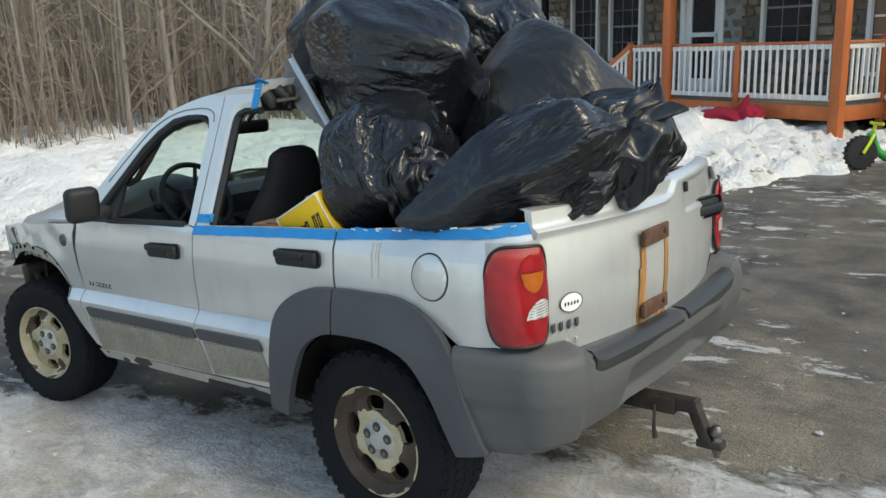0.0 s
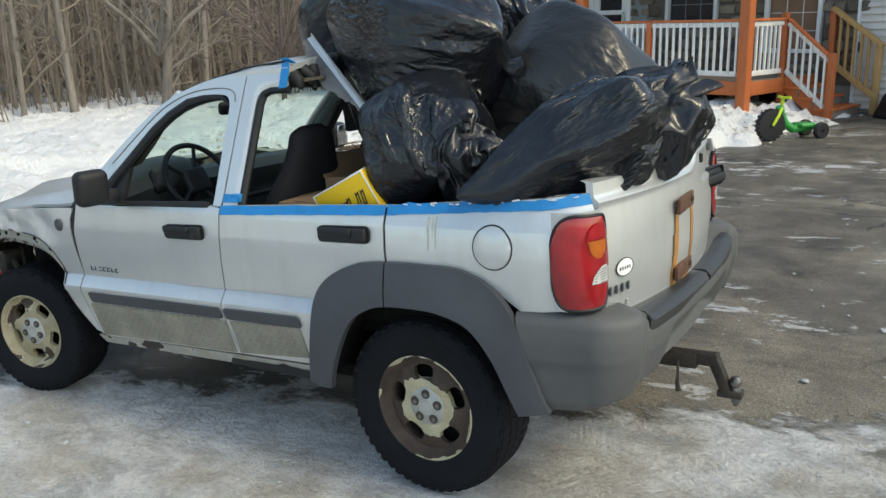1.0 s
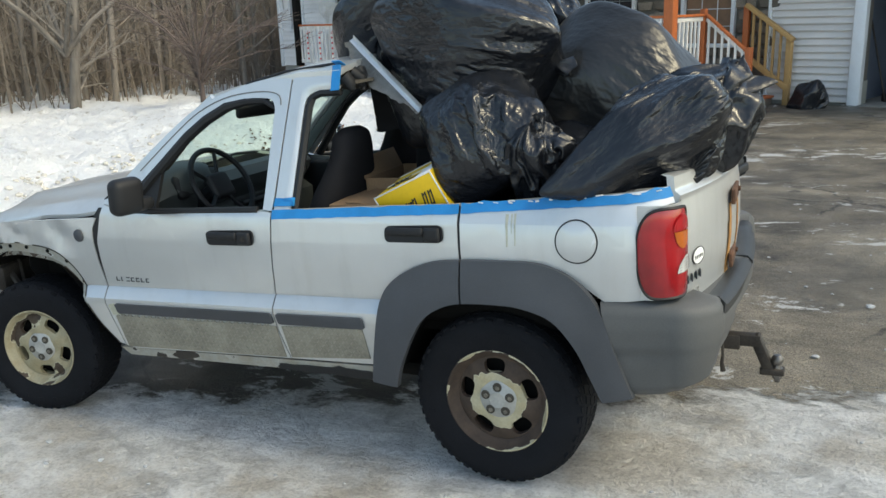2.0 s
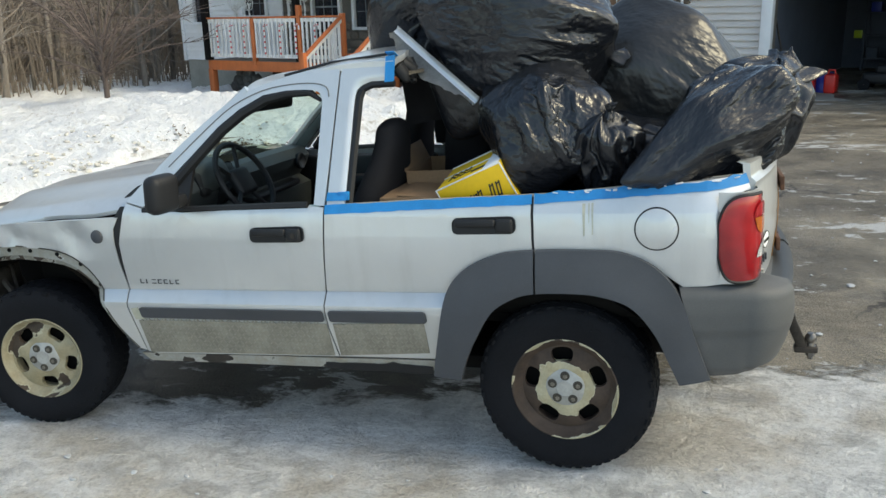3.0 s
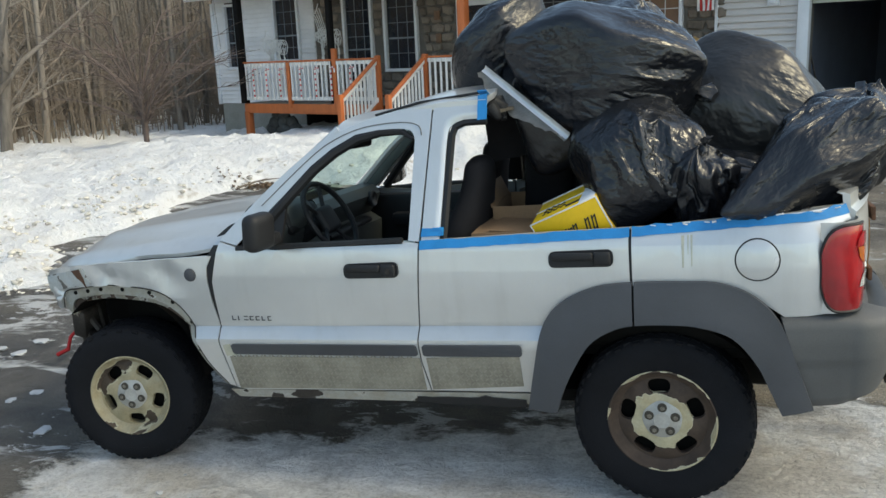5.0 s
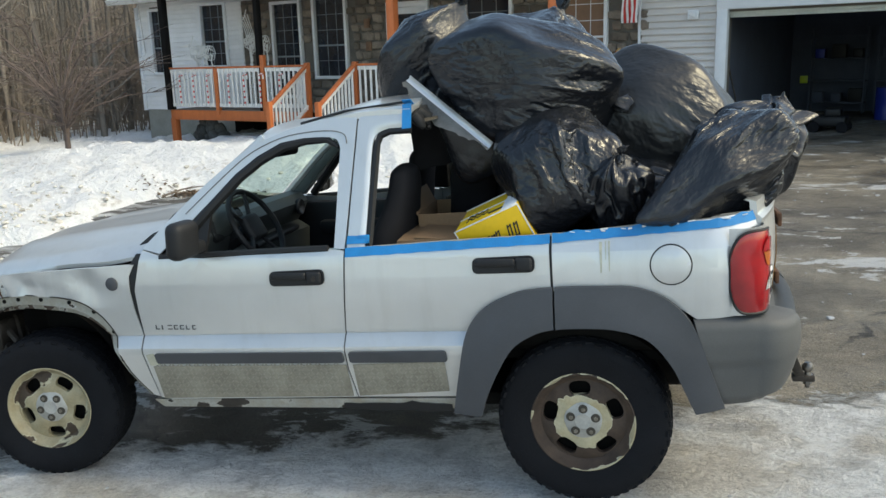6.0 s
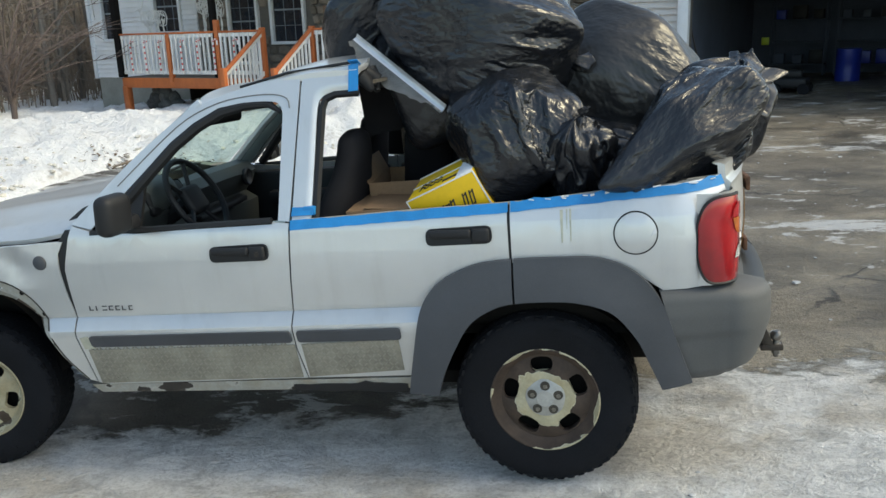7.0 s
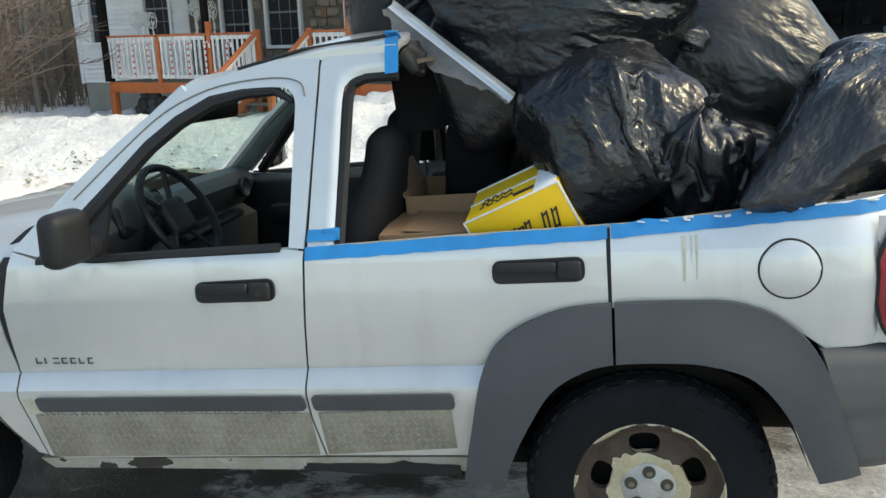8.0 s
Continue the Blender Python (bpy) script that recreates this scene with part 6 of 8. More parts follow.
    part("badge", bm, M_GREY_CLAD, gate, "worn grey badge strokes")
    bm = bmesh.new()
    for k in range(3):
        y = -0.66 + 0.045 * k
        box(bm, (gate_x(y, 0.81) + 0.003, y, 0.81), (0.005, 0.030, 0.005), 0.001, pose(0, 0, 0, 35, 0, 14))
        box(bm, (gate_x(y, 0.81) + 0.003, y, 0.81), (0.005, 0.030, 0.005), 0.001, pose(0, 0, 0, -35, 0, 14))
    part("small_badge", bm, M_SILVER_PLASTIC, gate)
    # tail lamps wrap round the corner
    for side in (-1, 1):
        def lamp_at(s, z, grow=0.0):
            """s: 0 at the lamp's leading edge on the flank, 1 at its inner edge beside the gate."""
            a = radians(float(np.interp(s, (0, 0.3, 0.6, 1), (8, 25, 62, 78))))
            x = float(np.interp(s, LAMP_S, LAMP_X)) - (0.036 if side > 0 else 0.0)
            y = float(np.interp(s, LAMP_S, LAMP_Y))
            bulge = 0.014 * math.sin(math.pi * min(max(s, 0), 1)) ** 0.5
            return Vector((x + (bulge + grow) * math.sin(a), side * (y + (bulge + grow) * math.cos(a)), z))

        def z_span(s):
            q = abs(2 * min(max(s, 0.0), 1.0) - 1)
            up, dn = (q ** 3, q ** 5) if s < 0.5 else (q ** 7, q ** 8)
            return 1.000 - 0.160 * (1 - up * 0 - dn * 0.88) ** 0.45, 1.000 + 0.168 * (1 - up * 0.90) ** 0.42 - 0.012 * s
        bm = bmesh.new()
        sheet(bm, 30, 16, lambda u, v: lamp_at(ease(u), lerp(*z_span(ease(u)), v), 0.010 * math.sin(math.pi * v) ** 0.5))
        lamp = part("tail_lamp", bm, M_RED, car, "red tail lamp cluster")
        bm = bmesh.new()
        loop = [lamp_at(u, z_span(u)[0]) for u in [ease(k / 24) for k in range(25)]] + [lamp_at(1, lerp(*z_span(1), k / 6)) for k in range(1, 6)] + [lamp_at(u, z_span(u)[1]) for u in [ease(1 - k / 24) for k in range(25)]] + [lamp_at(0, lerp(*z_span(0), 1 - k / 6)) for k in range(1, 7)]
        tube(bm, loop, 0.006, 5)
        part("lamp_seal", bm, M_BLACK, lamp)
        bm = bmesh.new()
        sheet(bm, 12, 6, lambda u, v: lamp_at(lerp(0.49, 0.84, u), lerp(1.078 - 0.062 * (1 - (2 * u - 1) ** 2) ** 0.5, 1.078, v), 0.0125))
        part("indicator_lens", bm, M_AMBER, lamp, "amber indicator window")
        bm = bmesh.new()
        sheet(bm, 12, 6, lambda u, v: lamp_at(lerp(0.53, 0.93, u), lerp(0.930, 0.932 + 0.068 * max(0.0, 1 - (1 - u) ** 2.2) ** 0.6 - 0.025 * u ** 3, v), 0.0125))
        clear = part("reversing_lens", bm, M_CLEAR, lamp, "clear ribbed reversing window")
        bm = bmesh.new()
        for k in range(6):
            tube(bm, [lamp_at(lerp(0.55 + 0.012 * k, 0.92, u), 0.936 + 0.009 * k - 0.006 * (1 - u), 0.0135) for u in (0, 0.5, 1)], 0.0014, 4)
        part("lens_rib", bm, M_GREY_CLAD, lamp)
        bm = bmesh.new()
        sheet(bm, 12, 4, lambda u, v: lamp_at(lerp(0.47, 0.86, u), lerp(1.082, 1.082 + 0.052 * (1 - (2 * u - 1) ** 2) ** 0.5, v), 0.0125))
        part("brake_lens", bm, M_RED, lamp)
        # body corner behind the lamp
        bm = bmesh.new()
        sheet(bm, 10, 8, lambda u, v: lamp_at(u, lerp(0.832, 1.172, v), -0.014))
        part("corner_panel", bm, M_SILVER, car)
    # bumper: a section swept round the tail
    def plan(s):
        """s from -1 to 1 round the tail: place and outward direction."""
        a = abs(s)
        sg = -1 if s < 0 else 1
        if a > 0.62:
            k = (a - 0.62) / 0.38
            x, y = lerp(0.67, 0.425, k), 0.828 + 0.034 * k
            n = Vector((0.12 * (1 - k), sg, 0))
        elif a > 0.40:
            k = (a - 0.40) / 0.22
            t = k * math.pi / 2
            x, y = 0.672 + 0.163 * math.cos(t), 0.60 + 0.228 * math.sin(t)
            n = Vector((math.cos(t), sg * math.sin(t), 0))
        else:
            k = a / 0.40
            x, y = 0.882 - 0.047 * k * k, 0.60 * k
            n = Vector((1, sg * 0.15 * k, 0))
        x -= 0.03 * sg * y
        return Vector((x, sg * y, 0)), n.normalized()

    def bumper_at(s, v):
        p, n = plan(s)
        a = abs(s)
        top = 0.822 + 0.012 * smooth(0.5, 0.7, a) - 0.045 * smooth(0.45, 0.38, a)
        low = lerp(0.50, 0.466, smooth(0.2, 0.75, a))
        shape = ((0.0, -0.10), (0.03, -0.012), (0.10, 0.012), (0.28, 0.018), (0.46, 0.014), (0.50, 0.010), (0.72, -0.012), (0.92, -0.040), (1.0, -0.10))
        o = float(np.interp(v, [q[0] for q in shape], [q[1] for q in shape]))
        if a > 0.5 and v > 0.5:
            o *= lerp(1, 0.4, smooth(0.5, 0.7, a))
        o -= 0.026 * smooth(0.455, 0.442, a) * smooth(0.02, 0.06, v)
        if a < 0.40:
            o += -0.065 * smooth(0.30, 0.20, a) * smooth(0.30, 0.48, v) * (1 - smooth(0.8, 1.0, v))
        z = lerp(top, low, v)
        q = p + n * o
        if a > 0.62:
            q.x += (0.822 - z) * 0.26 * smooth(0.62, 1.0, a)
        return q.x, q.y, z
    bm = bmesh.new()
    sheet(bm, 160, 26, lambda u, v: bumper_at(2 * u - 1, v))
    geo = bmesh.ops.extrude_face_region(bm, geom=bm.faces[:])
    for v in [v for v in geo["geom"] if isinstance(v, bmesh.types.BMVert)]:
        v.co -= Vector((0.015 if abs(v.co.y) < 0.7 else 0.004, math.copysign(0.012, v.co.y) if abs(v.co.y) > 0.6 else 0, 0))
    bumper = part("rear_bumper", bm, M_BUMPER, car, "scuffed faded grey plastic rear bumper", 50)
    bm = bmesh.new()
    for s0, s1 in ((-0.41, -0.015), (0.015, 0.41)):
        sheet(bm, 20, 4, lambda u, v: Vector(bumper_at(lerp(s0, s1, u), 0.03)) + Vector((lerp(-0.075, 0.012, v), 0, 0.005 + 0.005 * math.sin(math.pi * v) - 0.02 * smooth(0.85, 1, v))))
        sheet(bm, 20, 3, lambda u, v: Vector(bumper_at(lerp(s0, s1, u), 0.03)) + Vector((0.012 - 0.004 * v, 0, lerp(-0.015, -0.050 + 0.02 * smooth(0.26, 0.12, abs(lerp(s0, s1, u))), v))))
    geo = bmesh.ops.extrude_face_region(bm, geom=bm.faces[:])
    bmesh.ops.translate(bm, vec=(-0.006, 0, -0.006), verts=[v for v in geo["geom"] if isinstance(v, bmesh.types.BMVert)])
    part("step_pad", bm, M_STEP, bumper, "dark ribbed step pad", 50)
    # hitch
    bm = bmesh.new()
    box(bm, (0.72, 0, 0.395), (0.22, 0.065, 0.065), 0.006)
    box(bm, (0.56, 0, 0.43), (0.08, 0.7, 0.07), 0.008)
    box(bm, (0.84, 0, 0.405), (0.15, 0.052, 0.052), 0.006)
    box(bm, (0.918, 0, 0.35), (0.045, 0.050, 0.17), 0.008, pose(0, 0, 0, 0, -22, 0))
    box(bm, (0.962, 0, 0.268), (0.10, 0.055, 0.030), 0.006)
    hitch = part("hitch", bm, M_STEEL_DARK, car, "rusty drop hitch below the bumper")
    bm = bmesh.new()
    lathe(bm, [(0.0001, 0.345), (0.015, 0.343), (0.024, 0.330), (0.026, 0.318), (0.022, 0.305), (0.014, 0.297), (0.016, 0.285), (0.023, 0.283), (0.023, 0.268)], 20, "z", (0.982, 0, 0))
    lathe(bm, [(0.02, 0.255), (0.02, 0.235), (0.012, 0.233), (0.012, 0.218), (0.0001, 0.217)], 6, "z", (0.982, 0, 0))
    part("tow_ball", bm, M_BALL, hitch, "worn dark steel tow ball")
    bm = bmesh.new()
    tube(bm, [(0.76, -0.05, 0.40), (0.765, -0.065, 0.35), (0.76, -0.06, 0.31), (0.765, -0.06, 0.27)], [0.007, 0.006, 0.008, 0.012], 6)
    part("hitch_pin", bm, M_STEEL_DARK, hitch)
    bm = bmesh.new()
    tube(bm, [(0.1, 0.45, 0.40), (0.35, 0.48, 0.42), (0.52, 0.50, 0.43)], 0.028, 10)
    part("exhaust", bm, M_STEEL_DARK, car)


def build_tub(car):
    """Floor, inner sides and running gear."""
    bm = bmesh.new()
    box(bm, (-1.1, 0, 0.42), (2.0, 1.42, 0.06), 0.01)
    box(bm, (0.1, 0, 0.62), (1.3, 1.36, 0.05), 0.01)
    box(bm, (-0.55, 0, 0.54), (0.05, 1.4, 0.22), 0.01)
    box(bm, (-2.0, 0, 0.72), (0.05, 1.3, 0.66), 0.01)
    part("floor_pan", bm, M_DARK, car)
    for side in (-1, 1):
        bm = bmesh.new()
        for a, b in ((-1.92, -1.0), (-0.94, -0.50)):
            box(bm, ((a + b) / 2, side * 0.775, 0.80), (b - a, 0.06, 0.58), 0.025)
        box(bm, (-1.45, side * 0.73, 0.93), (0.6, 0.07, 0.09), 0.03)
        part("door_card", bm, M_BLACK, car)
        bm = bmesh.new()
        box(bm, (0.10, side * 0.755, 0.975), (1.16, 0.06, 0.33), 0.02)
        box(bm, (0.02, side * 0.63, 0.75), (0.8, 0.24, 0.22), 0.08, None, 3)
        part("bed_side", bm, M_DARK, car)
        bm = bmesh.new()
        box(bm, (-0.93, side * 0.675, 1.38), (0.10, 0.04, 0.50), 0.015, pose(0, 0, 0, side * 20, 5, 0))
        part("pillar_trim", bm, M_BLACK, car)
    for x in (0.0, AXLE_F):
        bm = bmesh.new()
        tube(bm, [(x, -0.66, WHEEL_R), (x, 0.66, WHEEL_R)], 0.045, 10)
        lathe(bm, [(0.0001, -0.13), (0.10, -0.11), (0.13, 0), (0.10, 0.11), (0.0001, 0.13)], 16, "x", (x, 0, WHEEL_R))
        part("axle", bm, M_DARK, car)
    bm = bmesh.new()
    for y in (-0.42, 0.42):
        box(bm, (-1.05, y, 0.36), (2.4, 0.08, 0.10), 0.01)
    box(bm, (-1.2, 0.05, 0.36), (1.6, 0.25, 0.14), 0.04)
    part("chassis", bm, M_DARK, car)
    # three unseen low boxes, added to keep daylight from under the car
    bm = bmesh.new()
    box(bm, (-0.62, 0.18, 0.33), (0.62, 0.75, 0.20), 0.05, None, 3)
    part("unseen_fuel_tank", bm, M_DARK, car)
    bm = bmesh.new()
    box(bm, (-1.62, 0.0, 0.32), (0.95, 1.0, 0.16), 0.05, None, 3)
    part("unseen_skid_plate", bm, M_DARK, car)
    bm = bmesh.new()
    box(bm, (0.34, 0.05, 0.47), (0.40, 0.95, 0.20), 0.05, None, 3)
    part("unseen_spare_well", bm, M_DARK, car)


def build_wheel(m, rusty, spin):
    """Road wheel: chunky tyre, slotted steel rim with flaking cream paint, silver centre cap. Its outer face looks to -y."""
    w = new("wheel")
    R, hw = WHEEL_R, 0.115
    bm = bmesh.new()
    lathe(bm, [(0.198, -0.090), (0.208, -0.108), (0.240, -0.117), (0.290, -0.122), (0.325, -0.118), (0.347, -0.106), (0.3575, -0.088), (0.3605, 0.0), (0.3575, 0.088), (0.347, 0.106), (0.325, 0.118), (0.29, 0.122), (0.24, 0.115), (0.198, 0.09)], 96)
    tyre = part("tyre", bm, M_RUBBER, w, "worn black all terrain tyre")
    bm = bmesh.new()
    rnd = random.Random(7)
    for k in range(52):
        a = 2 * math.pi * k / 52
        for j, (y, wy, skew) in enumerate(((-0.094, 0.026, 10), (-0.052, 0.040, -16), (0.0, 0.044, 14), (0.052, 0.040, -16), (0.094, 0.026, 10))):
            b = a + (0.06 if j % 2 else 0.0)
            r = R - 0.0112 - (0.009 if abs(y) > 0.09 else 0)
            m4 = Matrix.Rotation(-b, 4, "Y") @ Matrix.Translation((r, y, 0)) @ pose(0, 0, 0, skew, 0, 0)
            bmesh.ops.create_cube(bm, size=1, matrix=m4 @ Matrix.Diagonal((0.016, wy, 0.030 if j not in (0, 4) else 0.026, 1)))
        if k % 2 == 0:
            for y in (-1, 1):
                m4 = Matrix.Rotation(-a, 4, "Y") @ Matrix.Translation((0.332, y * 0.1060, 0)) @ pose(0, 0, 0, 0, 0, y * 28)
                bmesh.ops.create_cube(bm, size=1, matrix=m4 @ Matrix.Diagonal((0.034, 0.010, 0.026, 1)))
    part("tread_block", bm, M_RUBBER, w)
    for k in range(22):
        a = 2 * math.pi * k / 22 + 0.3
        if k % 11 < 6:
            bm = bmesh.new()
            m4 = Matrix.Rotation(-a, 4, "Y") @ Matrix.Translation((0.292, -0.1215, 0))
            bmesh.ops.create_cube(bm, size=1, matrix=m4 @ Matrix.Diagonal((0.020, 0.003, 0.034 if k % 3 else 0.016, 1)))
            part("sidewall_mark", bm, M_RUBBER, tyre)
    paint = M_WHEEL_RUST if rusty else M_WHEEL_PALE
    bm = bmesh.new()
    lathe(bm, [(0.221, -0.104), (0.224, -0.112), (0.219, -0.114), (0.210, -0.106), (0.204, -0.096), (0.196, -0.088), (0.190, -0.083), (0.184, -0.078), (0.188, 0.09), (0.215, 0.10)], 72)
    rim = part("rim", bm, paint, w, "slotted steel rim with peeling cream paint" if rusty else "cream painted slotted steel rim")
    # the disc with five long slots
    t = bmesh.new()

    def loop(pts):
        vs = [t.verts.new((x, 0, z)) for x, z in pts]
        return [t.edges.new((a, b)) for a, b in zip(vs, vs[1:] + vs[:1])]
    edges = loop(arc_pts(0, 0, 0.190, 0, 354, 59)) + loop(arc_pts(0, 0, 0.060, 0, 348, 29))
    for k in range(5):
        c = 2 * math.pi * (k + 0.5) / 5 + 0.1
        pts = []
        for i in range(20):
            a = 2 * math.pi * i / 20
            u, v = 0.046 * math.copysign(abs(math.cos(a)) ** 0.6, math.cos(a)), 0.031 * math.copysign(abs(math.sin(a)) ** 0.7, math.sin(a))
            r = 0.146 + v
            th = c + u / (0.146 + 0.4 * v)
            pts.append((r * math.cos(th), r * math.sin(th)))
        edges += loop(pts)
    bmesh.ops.triangle_fill(t, use_beauty=True, edges=edges)
    bmesh.ops.subdivide_edges(t, edges=[e for e in t.edges if not e.is_boundary and e.calc_length() > 0.04], cuts=1)
    bmesh.ops.triangulate(t, faces=t.faces[:])

    def dish(x, z):
        r = math.hypot(x, z)
        a = math.atan2(z, x)
        spoke = 0.026 * smooth(0.07, 0.10, r) * smooth(0.185, 0.15, r) * (0.5 + 0.5 * math.cos(5 * (a - 0.1)))
        return -0.086 + 0.012 * smooth(0.07, 0.15, r) - 0.6 * spoke
    bm = bmesh.new()
    fr = {v: bm.verts.new((v.co.x, dish(v.co.x, v.co.z), v.co.z)) for v in t.verts}
    bk = {v: bm.verts.new((v.co.x, dish(v.co.x, v.co.z) + 0.022, v.co.z)) for v in t.verts}
    for f in t.faces:
        bm.faces.new([fr[v] for v in f.verts])
        bm.faces.new([bk[v] for v in reversed(f.verts)])
    for e in t.edges:
        if e.is_boundary:
            a, b = e.verts
            bm.faces.new((fr[a], fr[b], bk[b], bk[a]))
    t.free()
    disc = part("slotted_disc", bm, paint, w, "", 60)
    # a near-black disc gives the slots their shade
    bm = bmesh.new()
    lathe(bm, [(0.0001, -0.012), (0.185, -0.012), (0.187, 0.0)], 32)
    part("slot_shade_disc", bm, M_DARK, w, "dark disc standing in for shade behind the slots")
    bm = bmesh.new()
    lathe(bm, [(0.080, -0.080), (0.0795, -0.088), (0.074, -0.0935), (0.036, -0.098), (0.033, -0.1005), (0.030, -0.0995), (0.0001, -0.1015)], 48)
    cap = part("centre_cap", bm, M_SILVER_PLASTIC, w, "scuffed silver centre cap")
    for k in range(5):
        a = 2 * math.pi * k / 5 + 0.63
        # flat dark brown discs on the cap mark its pockets
        bm = bmesh.new()
        lathe(bm, [(0.0195, -0.094), (0.0190, -0.0985), (0.0001, -0.0987)], 18, "y", (0.054 * math.cos(a), 0, 0.054 * math.sin(a)))
        hole = part("lug_hole", bm, M_POCKET, cap)
        bm = bmesh.new()
        lathe(bm, [(0.0095, -0.0975), (0.0090, -0.1015), (0.0001, -0.1020)], 6, "y", (0.054 * math.cos(a) + 0.002, 0, 0.054 * math.sin(a) - 0.002))
        part("lug_nut", bm, M_NUT, hole)
    for ob in (rim, disc):
        ob.data.transform(Matrix.Diagonal((0.97, 1, 0.97, 1) if rusty else (0.945, 1, 0.945, 1)))
    w.matrix_basis = m @ pose(0, 0, 0, 0, spin, 0)
    return w


def build_cabin(car):
    """Dashboard, steering wheel, seats and mirror behind the open windows."""
    bm = bmesh.new()
    def dash(u, v):
        y = lerp(-0.70, 0.70, v)
        prof = ((-2.02, 1.150), (-1.96, 1.172), (-1.89, 1.160), (-1.850, 1.11), (-1.875, 1.055), (-1.93, 0.99), (-1.86, 0.945), (-1.88, 0.70))
        k = u * (len(prof) - 1)
        i = min(int(k), len(prof) - 2)
        x, z = (lerp(prof[i][c], prof[i + 1][c], k - i) for c in (0, 1))
        hump = 0.10 * math.exp(-((y + 0.37) / 0.20) ** 4)
        return x + hump * 1.1 * smooth(0.0, 0.35, u) + 0.05 * (y / 0.7) ** 2, y, z + hump * smooth(0.7, 0.2, u)
    sheet(bm, 28, 36, dash)
    board = part("dashboard", bm, M_DASH, car, "grey plastic dashboard")
    bm = bmesh.new()
    lathe(bm, [(0.048, 0.0), (0.052, 0.02), (0.044, 0.026), (0.036, 0.018), (0.0001, 0.012)], 24, "x", (-1.825, 0.60, 1.085))
    part("air_vent", bm, M_BLACK, board, "round air vent")
    bm = bmesh.new()
    box(bm, (-1.765, -0.37, 1.165), (0.04, 0.33, 0.13), 0.03, pose(0, 0, 0, 0, -20, 0), 3)
    part("instrument_pod", bm, M_BLACK, board)
    bm = bmesh.new()
    box(bm, (-1.865, 0.32, 0.965), (0.08, 0.56, 0.035), 0.014)
    part("dash_strip", bm, M_BLACK, board)
    wheel_m = pose(-1.605, -0.37, 1.160, 0, 62, 0)
    bm = bmesh.new()
    tube(bm, [wheel_m @ Vector((0.19 * math.cos(a), 0.19 * math.sin(a), 0)) for a in [2 * math.pi * k / 40 for k in range(41)]], 0.0145, 8, False)
    sw = part("steering_wheel", bm, M_BLACK, car, "black four spoke steering wheel")
    bm = bmesh.new()
    box(bm, wheel_m @ Vector((0, 0, -0.02)), (0.14, 0.15, 0.05), 0.024, wheel_m.to_3x3().to_4x4(), 3)
    for a in (20, 160, 235, 305):
        p = Vector((math.cos(math.radians(a)), math.sin(math.radians(a)), 0))
        tube(bm, [wheel_m @ (p * 0.06 + Vector((0, 0, -0.02))), wheel_m @ (p * 0.185)], 0.011, 6)
    tube(bm, [wheel_m @ Vector((0, 0, -0.03)), wheel_m @ Vector((0, 0, -0.22))], 0.04, 8)
    part("wheel_hub", bm, M_BLACK, sw)
    back = ((-0.985, 0.105, 0.235, 0.62), (-0.965, 0.115, 0.250, 0.80), (-0.925, 0.105, 0.250, 0.98), (-0.875, 0.085, 0.225, 1.13), (-0.835, 0.066, 0.165, 1.25), (-0.815, 0.062, 0.135, 1.33), (-0.810, 0.052, 0.115, 1.395), (-0.808, 0.025, 0.06, 1.425))
    for y, shift in ((-0.38, 0.0), (0.36, -0.13)):
        seat = thing_part("front_seat", car)
        bm = bmesh.new()
        box(bm, (-1.18 + shift, y, 0.66), (0.52, 0.50, 0.17), 0.07, pose(0, 0, 0, 0, -6, 0), 4)
        part("seat_cushion", bm, M_SEAT, seat)
        bm = bmesh.new()
        rows = flow([Vector(r) for r in back], 4)

        def shell(u, v):
            x, d, w, z = rows[min(int(round(u * (len(rows) - 1))), len(rows) - 1)]
            a = 2 * math.pi * v
            c, n = math.cos(a), math.sin(a)
            return x + shift + d * math.copysign(abs(c) ** 0.75, c), y + w * math.copysign(abs(n) ** 0.75, n), z
        vs = sheet(bm, len(rows) - 1, 32, shell)
        bm.faces.new(vs[-1][:-1])
        bmesh.ops.remove_doubles(bm, verts=bm.verts[:], dist=0.0004)
        part("backrest", bm, M_SEAT, seat, "tall black cloth seat back with its rounded head")
    bm = bmesh.new()
    box(bm, (-0.60, 0.36, 1.19), (0.24, 0.70, 0.40), 0.06, pose(0, 0, 0, 0, 6, 0), 4)
    part("rear_seat_back", bm, M_SEAT, car, "black cloth rear seat back standing behind the cab")
    bm = bmesh.new()
    sheet(bm, 30, 20, lambda u, v: (lerp(-0.845, -0.38, u) - 0.02 * v, -0.09 + 0.05 * u + 0.02 * fbm(u * 3, v * 3, 4.0, 3), lerp(1.365 + 0.04 * u + 0.02 * fbm(u * 4, 1.0, 2.0, 2), 1.73, v)))
    geo = bmesh.ops.extrude_face_region(bm, geom=bm.faces[:])
    bmesh.ops.translate(bm, vec=(0, 0.05, 0), verts=[v for v in geo["geom"] if isinstance(v, bmesh.types.BMVert)])
    part("hanging_lining", bm, M_SEAT, car, "black roof lining hanging down behind the seats", 60)
    bm = bmesh.new()
    tube(bm, [(-1.50, 0.0, 1.60), (-1.58, -0.01, 1.525)], 0.011, 6)
    box(bm, (-1.600, -0.02, 1.490), (0.035, 0.25, 0.07), 0.02, pose(0, 0, 0, 0, 12, -24), 3)
    part("rear_view_mirror", bm, M_BLACK, car, "black rear view mirror")


